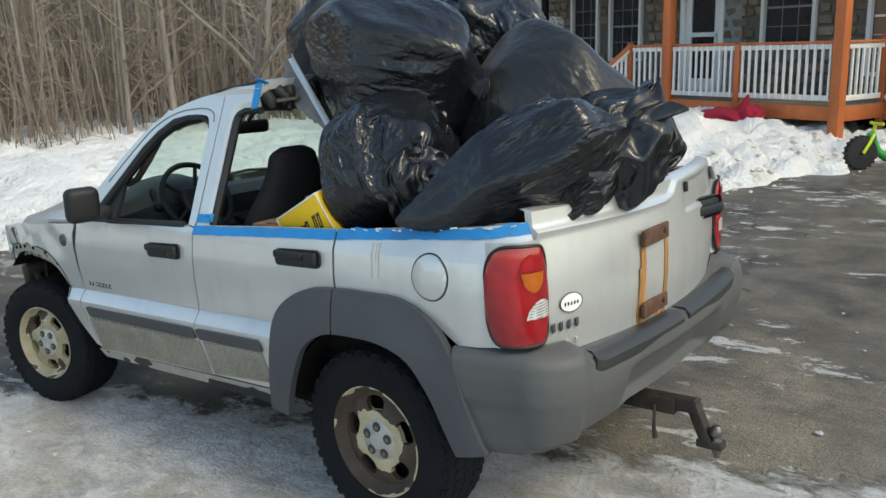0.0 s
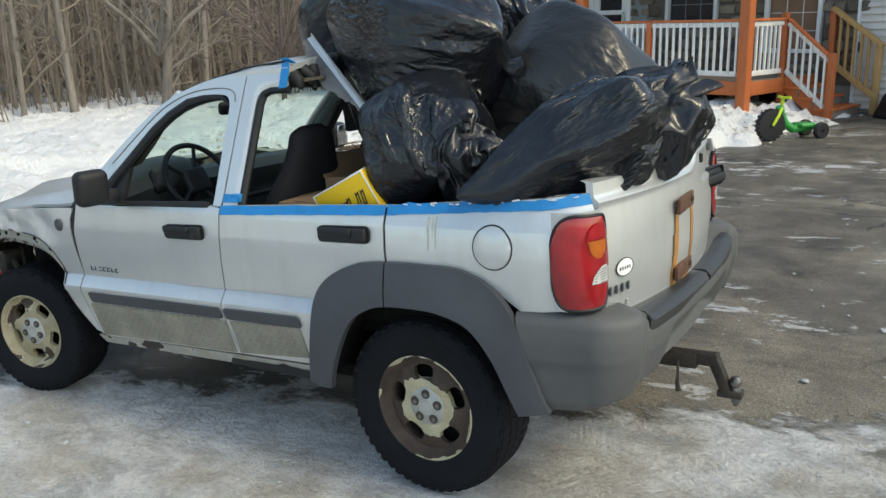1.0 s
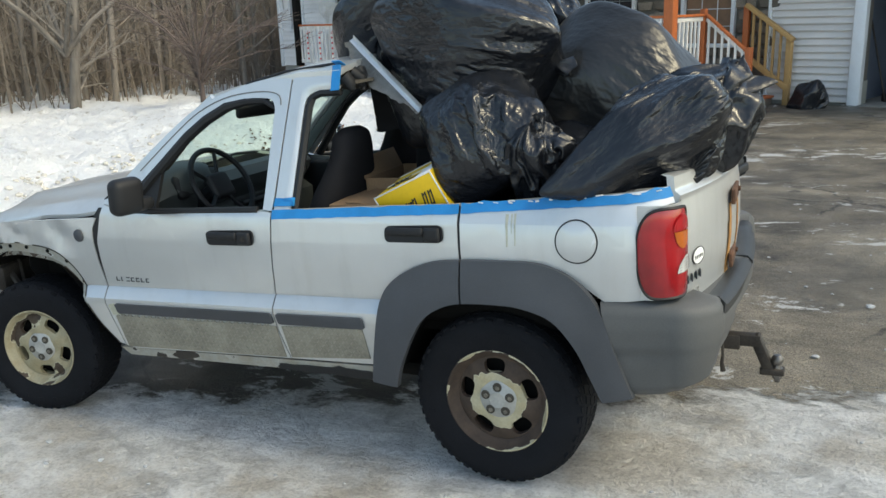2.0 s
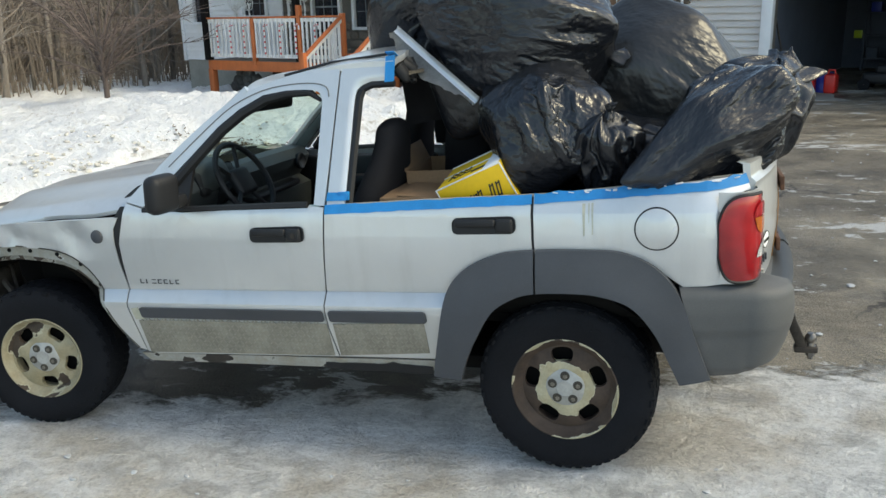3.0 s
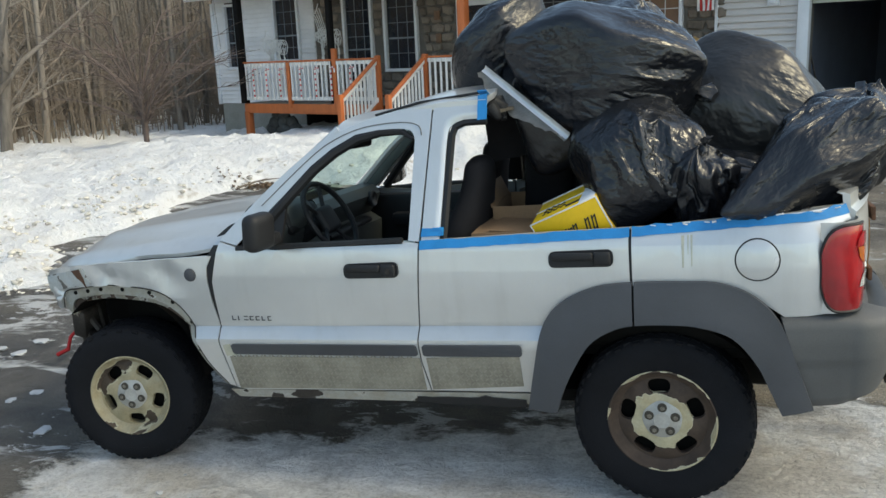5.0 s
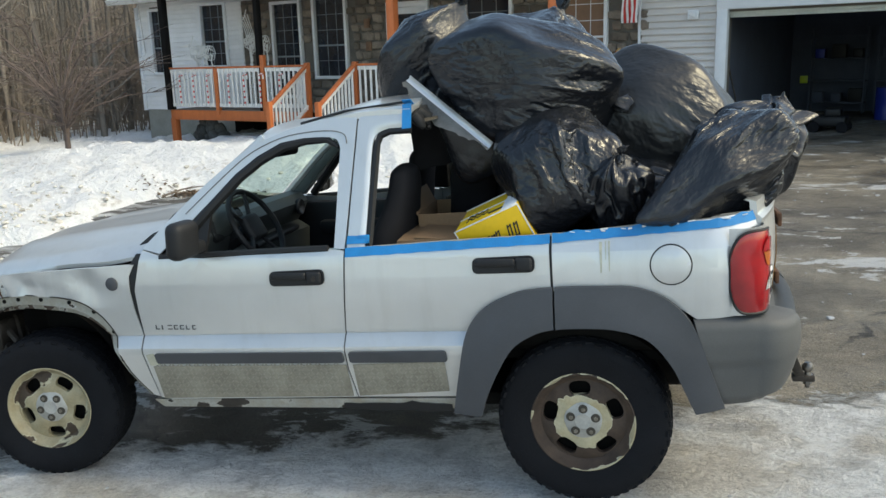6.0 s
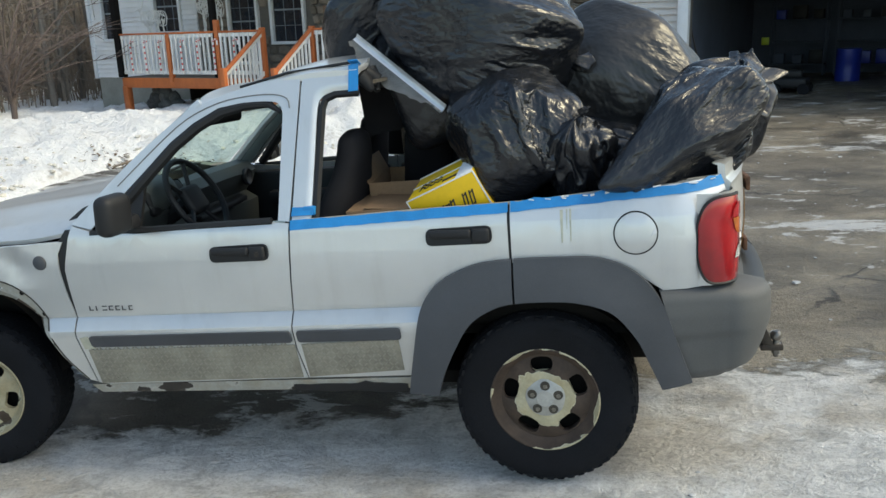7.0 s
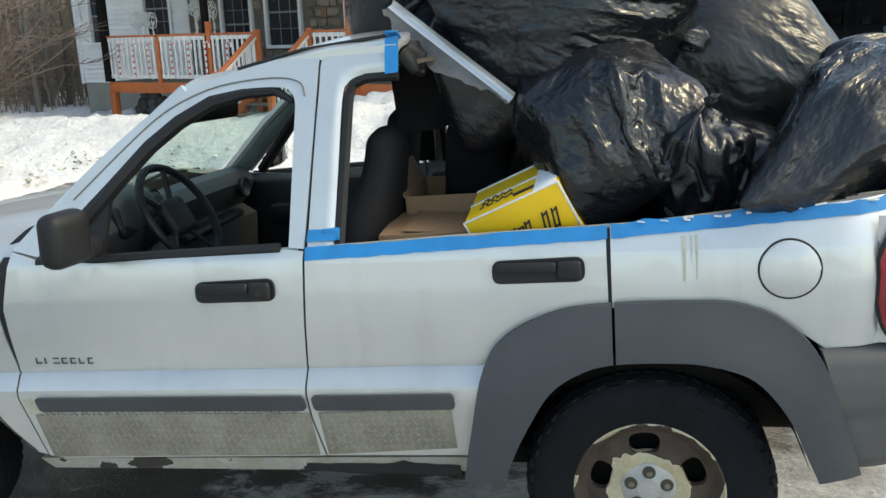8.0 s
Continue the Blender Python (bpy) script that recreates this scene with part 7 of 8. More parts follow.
def build_car():
    car = thing("car", "silver off-road car cut down into a pickup", "car", CAR)
    build_tub(car)
    build_body(car)
    build_side_trim(car)
    build_roof(car)
    build_nose(car)
    build_tail(car)
    build_cabin(car)
    rear_wheel = build_wheel(pose(0, -0.70, WHEEL_R), True, 20)
    front_wheel = build_wheel(pose(AXLE_F, -0.705, WHEEL_R - 0.012, 0, 0, 12), False, 132)
    for src, x in ((rear_wheel, 0.0), (front_wheel, AXLE_F)):
        other = copy_thing(src, pose(x, 0.70, WHEEL_R - (0.012 if x else 0), 0, 0, 192 if x else 180))
        src.parent = car
        other.parent = car
    return car


build_car()


# ---- the load in the bed ----
def ball_levels(top):
    """Unit spheres of triangles, each level a split of the one before that keeps its corners first."""
    bm = bmesh.new()
    bmesh.ops.create_icosphere(bm, subdivisions=3, radius=1)
    bm.verts.index_update()
    V = np.array([v.co[:] for v in bm.verts])
    F = np.array([[v.index for v in f.verts] for f in bm.faces])
    bm.free()
    out = []
    for level in range(top + 1):
        E = np.sort(np.concatenate([F[:, [0, 1]], F[:, [1, 2]], F[:, [2, 0]]]), axis=1)
        key, back = np.unique(E[:, 0] * len(V) + E[:, 1], return_inverse=True)
        pairs = np.stack([key // len(V), key % len(V)], 1)
        out.append((V, F, pairs))
        n, m = len(V), len(F)
        mid = V[pairs].mean(1)
        V = np.concatenate([V, mid / np.linalg.norm(mid, axis=1, keepdims=True)])
        ab, bc, ca = (n + back.reshape(-1)[k * m:(k + 1) * m] for k in range(3))
        F = np.concatenate([np.stack(q, 1) for q in ((F[:, 0], ab, ca), (F[:, 1], bc, ab), (F[:, 2], ca, bc), (ab, bc, ca))])
    return out


BALL = ball_levels(5)


def waves(P, seed, scale, count=14):
    """A smooth field over points, about -1 to 1."""
    r = np.random.RandomState(seed)
    k = r.normal(size=(count, 3)) * scale
    return (np.sin(P @ k.T + r.uniform(0, 6.28, count)) * r.uniform(0.5, 1, count)).sum(1) / math.sqrt(count) * 1.1


def normals_of(X, F):
    fn = np.cross(X[F[:, 1]] - X[F[:, 0]], X[F[:, 2]] - X[F[:, 0]])
    N = np.stack([sum(np.bincount(F[:, c], fn[:, a], len(X)) for c in range(3)) for a in range(3)], 1)
    return N / np.maximum(np.linalg.norm(N, axis=1, keepdims=True), 1e-12)


def contents(D, radii, seed, taut, neck, taper, tail):
    """The shape that fills a bag, along directions D: soft-edged flats of what is inside, drawn to the tied end at +z."""
    r = np.random.RandomState(seed * 13 + 5)
    n = 15
    k = np.arange(n)
    zc = 1 - 2 * (k + 0.5) / n
    ph = k * 2.39996 + r.uniform(-0.4, 0.4, n) + seed
    face = np.stack([np.sqrt(1 - zc ** 2) * np.cos(ph), np.sqrt(1 - zc ** 2) * np.sin(ph), zc], 1)
    far = 1 + r.uniform(-0.16, 0.12, n)
    p = 15.0 if taut < 0.6 else 10.0
    rad = (np.maximum(D @ face.T, 0) ** p / far ** p).sum(1) ** (-1 / p)
    q = (np.abs(D) ** 2.4).sum(1) ** (-1 / 2.4)
    P = D * (rad / rad.mean() * q)[:, None]
    P *= (1 + 0.05 * (1.3 - taut) * waves(D, seed + 3, 2.4))[:, None]
    z = P[:, 2]
    P[:, :2] *= np.clip(1 + taper * z, 0.2, 2)[:, None]
    if tail:
        low = np.clip(-z, 0, 1.2)
        P[:, 2] -= tail * low ** 2 * np.exp(-(P[:, 0] ** 2 + P[:, 1] ** 2) / 0.35)
    if neck:
        start = 0.45 if neck > 0.08 else 0.74
        up = np.clip((z - start) / (1.05 - start), 0, 1)
        P[:, :2] *= (1 - 0.80 * up ** 1.6)[:, None]
        P[:, 2] += 0.22 * up ** 2
    return P * np.array(radii)


def film(radii, seed, taut=0.5, neck=0.0, taper=0.0, tail=0.0, levels=4):
    """A bag's film, longer than the way round its contents: it buckles into pleats, folds and crumples that stand off them."""
    rnd = np.random.RandomState(seed)
    slack = 0.34 * (1.25 - taut)
    X, X0 = None, None
    for level in range(1, levels + 1):
        V, F, E = BALL[level]
        old = X0
        X0 = contents(V, radii, seed, taut, neck, taper, tail)
        N = normals_of(X0, F)
        if X is None:
            X = X0.copy()
        else:
            last = BALL[level - 1][2]
            off = X - old
            X = X0 + np.concatenate([off, off[last].mean(1)])
        a, b = E[:, 0], E[:, 1]
        d0 = X0[b] - X0[a]
        L = np.linalg.norm(d0, axis=1)
        mid = V[E].mean(1)
        mid /= np.linalg.norm(mid, axis=1, keepdims=True)
        axis = np.array([0.0, 0.0, 1.0]) + 0.45 * np.stack([waves(mid, seed + 20 + c, 1.2) for c in range(3)], 1)
        ring = np.cross(axis, mid)
        ring /= np.maximum(np.linalg.norm(ring, axis=1, keepdims=True), 1e-6)
        cross = np.abs((d0 / L[:, None] * ring).sum(1)) ** 2
        where = np.clip(0.55 + 0.75 * waves(mid, seed + 9, 2.2), 0.05, 1.5)
        crumple = np.clip(waves(mid, seed + 31, 2.9) - 0.25, 0, 1)
        start = 0.2 if neck > 0.08 else 0.7
        close = np.clip((mid[:, 2] - start) / (1 - start), 0, 1) if neck else 0.0
        L = L * (1 + slack * (where * (0.15 + 0.85 * cross) + 0.9 * crumple) + 0.12 * close * cross)
        deg = (np.bincount(a, minlength=len(V)) + np.bincount(b, minlength=len(V)))[:, None]

        def spread(c):
            return np.stack([np.bincount(a, c[:, i], len(V)) - np.bincount(b, c[:, i], len(V)) for i in range(3)], 1)
        cell = L.mean()
        X = X + N * (rnd.normal(size=len(V)) * cell * (0.20, 0.20, 0.20, 0.20, 0.14, 0.02)[level] * min(1.0, (1.25 - taut) / 0.75))[:, None]
        for k in range((0, 60, 70, 55, 30, 24)[level]):
            d = X[b] - X[a]
            l = np.linalg.norm(d, axis=1)
            c = d * (0.5 * (l - L) / np.maximum(l, 1e-9))[:, None]
            X = X + spread(c) * (1.7 / deg)
            bend = spread(X[b] - X[a]) / deg
            X = X - spread(bend[b] - bend[a]) * ((0.06 if level < 5 else 0.12) / deg)
            h = ((X - X0) * N).sum(1)
            X = X - N * (np.where(h < 0, 0.008 * h, 0.004 * h))[:, None] - (X - X0) * 0.002
    return X, F


def bag_mesh(radii, seed, taut=0.5, neck=0.0, taper=0.0, tail=0.0, levels=4):
    """A filled bin bag as one mesh, its tied end at +z."""
    X, F = film(radii, seed, taut, neck, taper, tail, levels)
    me = bpy.data.meshes.new("sack")
    me.from_pydata(X.tolist(), [], F.tolist())
    return me


def neck_mesh(size, seed):
    """The gathered, tied end of a bag: pleats drawn into a tight waist, and a short limp fan of film beyond it."""
    bm = bmesh.new()
    rnd = random.Random(seed)
    n, rows = 90, 26
    k1, k2 = rnd.randint(4, 6), rnd.randint(8, 11)
    rings = []
    for j in range(rows + 1):
        v = j / rows
        ring = []
        for i in range(n):
            a = 2 * math.pi * i / n
            waist = 0.34 * (1 - min(v / 0.42, 1)) ** 1.4 + 0.17 + 0.55 * max(v - 0.45, 0) ** 0.8
            pleat = 1 + (0.22 * math.sin(k1 * a + seed) + 0.13 * math.sin(k2 * a + 2 * seed)) * (0.35 + 0.65 * smooth(0.45, 0.8, v)) * smooth(0.0, 0.15, v)
            flat = 1.0 - 0.62 * smooth(0.45, 1.0, v)
            rr = waist * pleat * size
            lift = size * (1.25 * v + 0.16 * smooth(0.7, 1, v) * math.sin(2 * a + seed) + 0.07 * smooth(0.7, 1, v) * math.sin(5 * a))
            ring.append(bm.verts.new((rr * math.cos(a) + size * 0.35 * max(v - 0.4, 0), rr * math.sin(a) * flat, lift - 0.42 * size)))
        rings.append(ring)
    for a, b in zip(rings, rings[1:]):
        for i in range(n):
            bm.faces.new((a[i], a[(i + 1) % n], b[(i + 1) % n], b[i]))
    bm.faces.new(rings[-1])
    return bm


def bag_part(name, me, material, parent, label=""):
    me.materials.append(material)
    ob = new(name, me)
    ob.parent = parent
    me.shade_smooth()
    return tagged(ob, label) if label else ob


def bin_bag(centre, axis, radii, seed, taut=0.5, neck=0.10, turn=0.0, label="full black bin bag heaped in the pickup bed", taper=0.0, tail=0.0, levels=4):
    """axis: where its neck points, in the car's own directions."""
    rot = Vector(axis).to_track_quat("Z", "Y").to_matrix().to_4x4() @ Matrix.Rotation(radians(turn), 4, "Z")
    bag = thing("bin_bag", label, "bin bag", CAR @ Matrix.Translation(centre) @ rot, "bin bags in the pickup bed")
    bag_part("sack", bag_mesh(radii, seed, taut, neck, taper, tail, levels), M_BAG_TAUT if taut > 0.75 else M_BAG, bag)
    if neck:
        k = part("tied_neck", neck_mesh(neck, seed), M_BAG, bag, "gathered tied end of the bag", 80)
        k.matrix_basis = Matrix.Translation((0, 0, radii[2] * 1.16 - 0.25 * neck))
    return bag


def build_bags():
    bin_bag((-0.105, -0.475, 1.385), (-0.75, 0.25, 0.75), (0.275, 0.25, 0.265), 21, 0.30, 0.05, levels=5)
    slump = bin_bag((0.575, -0.55, 1.36), (0.56, 0.634, 0.318), (0.165, 0.195, 0.335), 2, 0.30, 0.20, turn=30, label="taut black bin bag slumped over the bed side", tail=0.30, taper=0.25, levels=5)
    fold = bag_part("sagging_fold", bag_mesh((0.135, 0.165, 0.18), 12, 0.0, 0.1, levels=3), M_BAG, slump, "loose fold of the bag hanging over the tailgate")
    fold.matrix_basis = slump.matrix_world.inverted() @ CAR @ Matrix.Translation((0.755, -0.235, 1.405)) @ Vector((0.35, 0.35, 0.85)).to_track_quat("Z", "Y").to_matrix().to_4x4()
    bin_bag((0.30, -0.02, 1.475), (0.75, -0.05, -0.40), (0.235, 0.31, 0.36), 3, 0.80, 0.07, label="taut stretched black bin bag on the heap", levels=5)
    top = bin_bag((-0.25, -0.28, 1.75), (0.95, -0.10, -0.22), (0.255, 0.27, 0.40), 4, 0.55, 0.0, turn=40, label="large black bin bag on top of the heap", levels=5)
    tuft = part("tied_neck", neck_mesh(0.10, 4), M_BAG, top, "gathered tied end of the bag", 80)
    tuft.matrix_basis = Matrix.Translation((0.02, -0.06, 0.385))
    bin_bag((-0.40, -0.10, 1.66), (-0.3, 0.2, 0.9), (0.27, 0.27, 0.29), 14, 0.5, 0.0, label="black bin bag under the top of the heap", levels=3)
    bin_bag((-0.745, -0.10, 1.90), (0.55, 0.10, 0.72), (0.165, 0.20, 0.25), 5, 0.60, 0.085, label="black bin bag leaning out over the cab", taper=0.05, tail=0.15)
    bin_bag((0.165, -0.61, 1.285), (0.1, -0.3, 0.95), (0.12, 0.12, 0.16), 6, 0.0, 0.04, label="small crumpled black bin bag wedged between others", levels=3)
    bin_bag((-0.22, 0.34, 1.86), (0.3, 0.2, 0.9), (0.25, 0.25, 0.22), 7, 0.1, 0.11, label="crumpled black bin bag at the back of the heap")
    bin_bag((0.54, 0.12, 1.29), (0.5, 0.1, 0.8), (0.18, 0.20, 0.20), 8, 0.2, 0.0)
    bin_bag((-0.05, 0.30, 1.30), (0, 0, 1), (0.48, 0.39, 0.39), 9, 0.5, 0.0, levels=3)
    bin_bag((0.30, -0.30, 1.08), (0.1, 0, 1), (0.34, 0.38, 0.26), 10, 0.5, 0.0, levels=3)


build_bags()


def build_yellow_box():
    """Printed carton, tipped on its edge among the bags, with bars where its print is."""
    m = CAR @ pose(-0.325, -0.640, 1.180, 0, 0, 0) @ pose(0, 0, 0, 12, -23, -6)
    b = thing("carton", "tipped yellow and white printed cardboard carton", "box", m)
    bm = bmesh.new()
    box(bm, (0, 0, 0), (0.30, 0.24, 0.17), 0.004)
    part("carton_body", bm, M_YELLOW, b)
    bm = bmesh.new()
    for x, y, z, sx, sy, sz in ((0, -0.1205, 0.0835, 0.302, 0.003, 0.006), (0, 0.0, 0.0855, 0.302, 0.012, 0.003), (-0.150, 0, 0.0, 0.003, 0.242, 0.012), (0.150, -0.1205, 0, 0.006, 0.003, 0.17), (-0.150, -0.1205, 0, 0.005, 0.003, 0.17),
                            (0.11, -0.02, 0.0865, 0.07, 0.20, 0.003), (0, 0.115, 0.0857, 0.302, 0.012, 0.003)):
        box(bm, (x, y, z), (sx, sy, sz), 0.0008)
    part("white_border", bm, M_WHITE_CARD, b)
    # its print cannot be read: black strokes of the size and slant of the letters
    rnd = random.Random(14)
    for x, y, w in ((-0.055, -0.02, 0.10), (-0.05, -0.055, 0.11)):
        bm = bmesh.new()
        n = 26
        tube(bm, [(x - w / 2 + w * k / n + 0.006 * math.sin(k * 1.7), y + 0.013 * math.sin(k * 0.95 + x * 40) + 0.004 * rnd.uniform(-1, 1), 0.0868) for k in range(n + 1)], 0.0018, 5)
        part("print_stroke", bm, M_INK, b)
    bm = bmesh.new()
    box(bm, (0.045, -0.075, 0.0862), (0.075, 0.020, 0.0025), 0.0005)
    part("print_bar", bm, M_INK, b)
    for x, h in ((-0.035, 0.040), (-0.010, 0.034), (0.012, 0.052), (0.068, 0.062), (0.098, 0.062)):
        bm = bmesh.new()
        c = Vector((x, -0.1215, -0.010))
        for dx in (-0.0075, 0.0065):
            box(bm, c + Vector((dx, 0, 0)), (0.0055, 0.0025, h), 0.0005, pose(0, 0, 0, 0, 14, 0))
        for dz in (-0.40, 0.36):
            box(bm, c + Vector((dz * h * 0.25, 0, dz * h)), (0.014, 0.0025, 0.005), 0.0005, pose(0, 0, 0, 0, -28, 0))
        part("print_letter", bm, M_INK, b)


def build_brown_boxes():
    for (x, y, z), s, r in (((-0.655, -0.42, 1.025), (0.30, 0.46, 0.20), 4), ((-0.375, -0.44, 1.025), (0.24, 0.44, 0.20), -3)):
        b = thing("cardboard_box", "plain brown cardboard box lying in the cargo bed", "box", CAR @ pose(x, y, z, 0, 0, r))
        bm = bmesh.new()
        box(bm, (0, 0, 0), s, 0.004)
        part("box_body", bm, M_CARD, b)
        bm = bmesh.new()
        box(bm, (0, 0, s[2] / 2 + 0.003), (s[0] * 0.48, s[1] * 0.98, 0.004), 0.001, pose(0, 0, 0, 0, 4, 0))
        part("box_flap", bm, M_CARD, b)
    b = thing("cardboard_box", "open brown cardboard box with upright flaps behind the seat", "box", CAR @ pose(-0.60, -0.15, 1.035, 0, 0, 3))
    bm = bmesh.new()
    for x, y, sx, sy in ((0, -0.2, 0.36, 0.006), (0, 0.2, 0.36, 0.006), (-0.18, 0, 0.006, 0.4), (0.18, 0, 0.006, 0.4)):
        box(bm, (x, y, 0), (sx, sy, 0.30), 0.001)
    box(bm, (0, 0, -0.145), (0.36, 0.4, 0.006), 0.001)
    part("box_body", bm, M_CARD, b)
    bm = bmesh.new()
    box(bm, (-0.205, 0, 0.19), (0.006, 0.4, 0.10), 0.001, pose(0, 0, 0, 0, -25, 0))
    part("box_flap", bm, M_CARD, b)


def build_strip():
    """A length of sawn-off roof edge that leans against the bags."""
    a, b = Vector((-0.745, -0.385, 1.825)), Vector((-0.355, -0.545, 1.520))
    s = thing("roof_offcut", "bent silver strip of sawn-off roof edge", "scrap metal", CAR)
    d = (b - a).normalized()
    across = Vector((-0.55, -0.15, -0.72))
    across = (across - d * across.dot(d)).normalized()
    n = d.cross(across).normalized()
    rnd = random.Random(2)
    jag = [rnd.uniform(-0.008, 0.008) for _ in range(31)]
    bm = bmesh.new()
    sheet(bm, 30, 4, lambda u, v: lerp(a, b, u) + across * (v * (0.030 + 0.012 * u)) + n * (0.010 * math.sin(math.pi * v)))
    geo = bmesh.ops.extrude_face_region(bm, geom=bm.faces[:])
    bmesh.ops.translate(bm, vec=n * 0.006, verts=[v for v in geo["geom"] if isinstance(v, bmesh.types.BMVert)])
    part("folded_edge", bm, M_SILVER, s)
    bm = bmesh.new()
    sheet(bm, 30, 5, lambda u, v: lerp(a, b, u) + across * (0.032 + v * (0.055 * math.sin(math.pi * min(u * 1.15, 1)) ** 0.7 + 0.006 + jag[int(round(u * 30))])) - n * (0.02 * v * v))
    geo = bmesh.ops.extrude_face_region(bm, geom=bm.faces[:])
    bmesh.ops.translate(bm, vec=n * 0.003, verts=[v for v in geo["geom"] if isinstance(v, bmesh.types.BMVert)])
    part("torn_flange", bm, M_FELT, s, "torn grey inner flange")


build_yellow_box()
build_brown_boxes()
build_strip()


# ---- yard and porch things ----
def on_ground(x, y):
    return ground_z(x, y) + max(snow_depth(x, y), 0)


def build_trike():
    """Low plastic ride-on: one big front wheel, two small rear ones."""
    p = HOUSE @ Vector((1.36, -1.15, 0))
    m = pose(p.x, p.y, ground_z(p.x, p.y), 0, 0, 48)
    t = thing("ride_on_trike", "green and yellow plastic ride-on trike", "toy trike", m)
    bm = bmesh.new()
    lathe(bm, [(0.02, -0.05), (0.15, -0.05), (0.205, -0.045), (0.215, -0.02), (0.215, 0.02), (0.205, 0.045), (0.15, 0.05), (0.02, 0.05)], 32, "y", (-0.34, 0, 0.215))
    lugs = [bmesh.new() for _ in range(20)]
    for k in range(20):
        a = 2 * math.pi * k / 20
        box(lugs[k], (-0.34 + 0.215 * math.cos(a), 0, 0.215 + 0.215 * math.sin(a)), (0.02, 0.085, 0.03), 0.003, Matrix.Rotation(-a, 4, "Y"))
    wheel = part("front_wheel", bm, M_BLACK, t, "large black front wheel")
    for lug in lugs:
        part("tread_lug", lug, M_BLACK, wheel)
    for y in (-0.17, 0.17):
        bm = bmesh.new()
        lathe(bm, [(0.02, -0.04), (0.10, -0.04), (0.118, -0.02), (0.118, 0.02), (0.10, 0.04), (0.02, 0.04)], 24, "y", (0.36, y, 0.118))
        part("rear_wheel", bm, M_BLACK, t)
    bm = bmesh.new()
    tube(bm, [(-0.17, 0, 0.36), (-0.10, 0, 0.22), (0.02, 0, 0.14), (0.20, 0, 0.15), (0.36, 0, 0.16)], [0.045, 0.055, 0.06, 0.06, 0.05], 10)
    box(bm, (0.20, 0, 0.19), (0.24, 0.24, 0.06), 0.025, None, 3)
    part("frame", bm, M_GREEN, t)
    bm = bmesh.new()
    for y in (-0.07, 0.07):
        tube(bm, [(-0.35, y, 0.215), (-0.27, y, 0.34), (-0.19, y * 0.4, 0.45)], 0.022, 8)
    part("fork", bm, M_LIME, t)
    bm = bmesh.new()
    box(bm, (-0.20, 0, 0.42), (0.10, 0.09, 0.12), 0.03, pose(0, 0, 0, 0, -20, 0), 3)
    part("steering_head", bm, M_GREEN, t)
    bm = bmesh.new()
    tube(bm, [(-0.18, 0, 0.46), (-0.165, 0, 0.57)], 0.024, 8)
    tube(bm, [(-0.14, -0.13, 0.585), (-0.165, 0, 0.58), (-0.14, 0.13, 0.585)], 0.02, 8)
    part("handlebar", bm, M_LIME, t)


def build_deflated():
    """Collapsed red festive inflatable slumped on the snow heap, a plain soft shape."""
    p = HOUSE @ Vector((-1.80, -0.42, 0))
    m = pose(p.x, p.y, -0.15, 0, 0, -18)
    bm = bmesh.new()
    for c, s in (((0.0, 0, 0.66), (0.62, 0.30, 0.17)), ((0.48, 0, 0.72), (0.22, 0.20, 0.17)), ((-0.55, -0.08, 0.60), (0.16, 0.16, 0.17))):
        t = bmesh.ops.create_icosphere(bm, subdivisions=3, radius=1)
        for v in t["verts"]:
            d = v.co.copy()
            v.co = Vector(c) + Vector((d.x * s[0], d.y * s[1], d.z * s[2])) * (1 + 0.22 * fbm(d.x * 2 + c[0], d.y * 2, d.z * 2, 3))
    t = bmesh.ops.create_cone(bm, segments=12, radius1=0.12, radius2=0.02, depth=0.3, cap_ends=True, matrix=pose(0.36, 0, 0.90, 0, 20, 0))
    ob = thing("deflated_decoration", "collapsed red and white cloth lawn decoration", "decoration", m)
    part("red_cloth", bm, M_SANTA, ob)
    bm = bmesh.new()
    tube(bm, [(0.40, -0.19, 0.62), (0.52, -0.2, 0.60), (0.66, -0.14, 0.62), (0.70, 0, 0.66)], 0.05, 8)
    tube(bm, [(0.10, -0.27, 0.60), (0.22, -0.27, 0.57), (0.33, -0.24, 0.60)], 0.045, 8)
    part("white_trim", bm, M_PLUSH_W, ob)


def build_canes():
    """Striped candy canes tied to the balustrade."""
    for x in (-9.55, -9.1, -8.65, -7.98, -7.5, -7.02, -6.45):
        c = thing("candy_cane", "red and white striped candy cane tied to the porch rail", "candy cane", HOUSE @ pose(x, -0.07, DECK_Z + 0.08), "candy canes on the porch rail")
        path = [Vector((0, 0, 0.06 * k)) for k in range(12)] + [Vector((0.055 - 0.055 * math.cos(a), 0, 0.66 + 0.055 * math.sin(a))) for a in (0.5, 1.0, 1.57, 2.1, 2.7, 3.14)] + [Vector((0.11, 0, 0.60))]
        bm = bmesh.new()
        tube(bm, path, 0.017, 8)
        part("cane", bm, M_RAIL_WHITE, c)
        for i in range(1, len(path) - 2, 2):
            bm = bmesh.new()
            tube(bm, [path[i].lerp(path[i + 1], 0.25), path[i].lerp(path[i + 1], 0.95)], 0.019, 8)
            part("red_stripe", bm, M_FADED_RED, c)


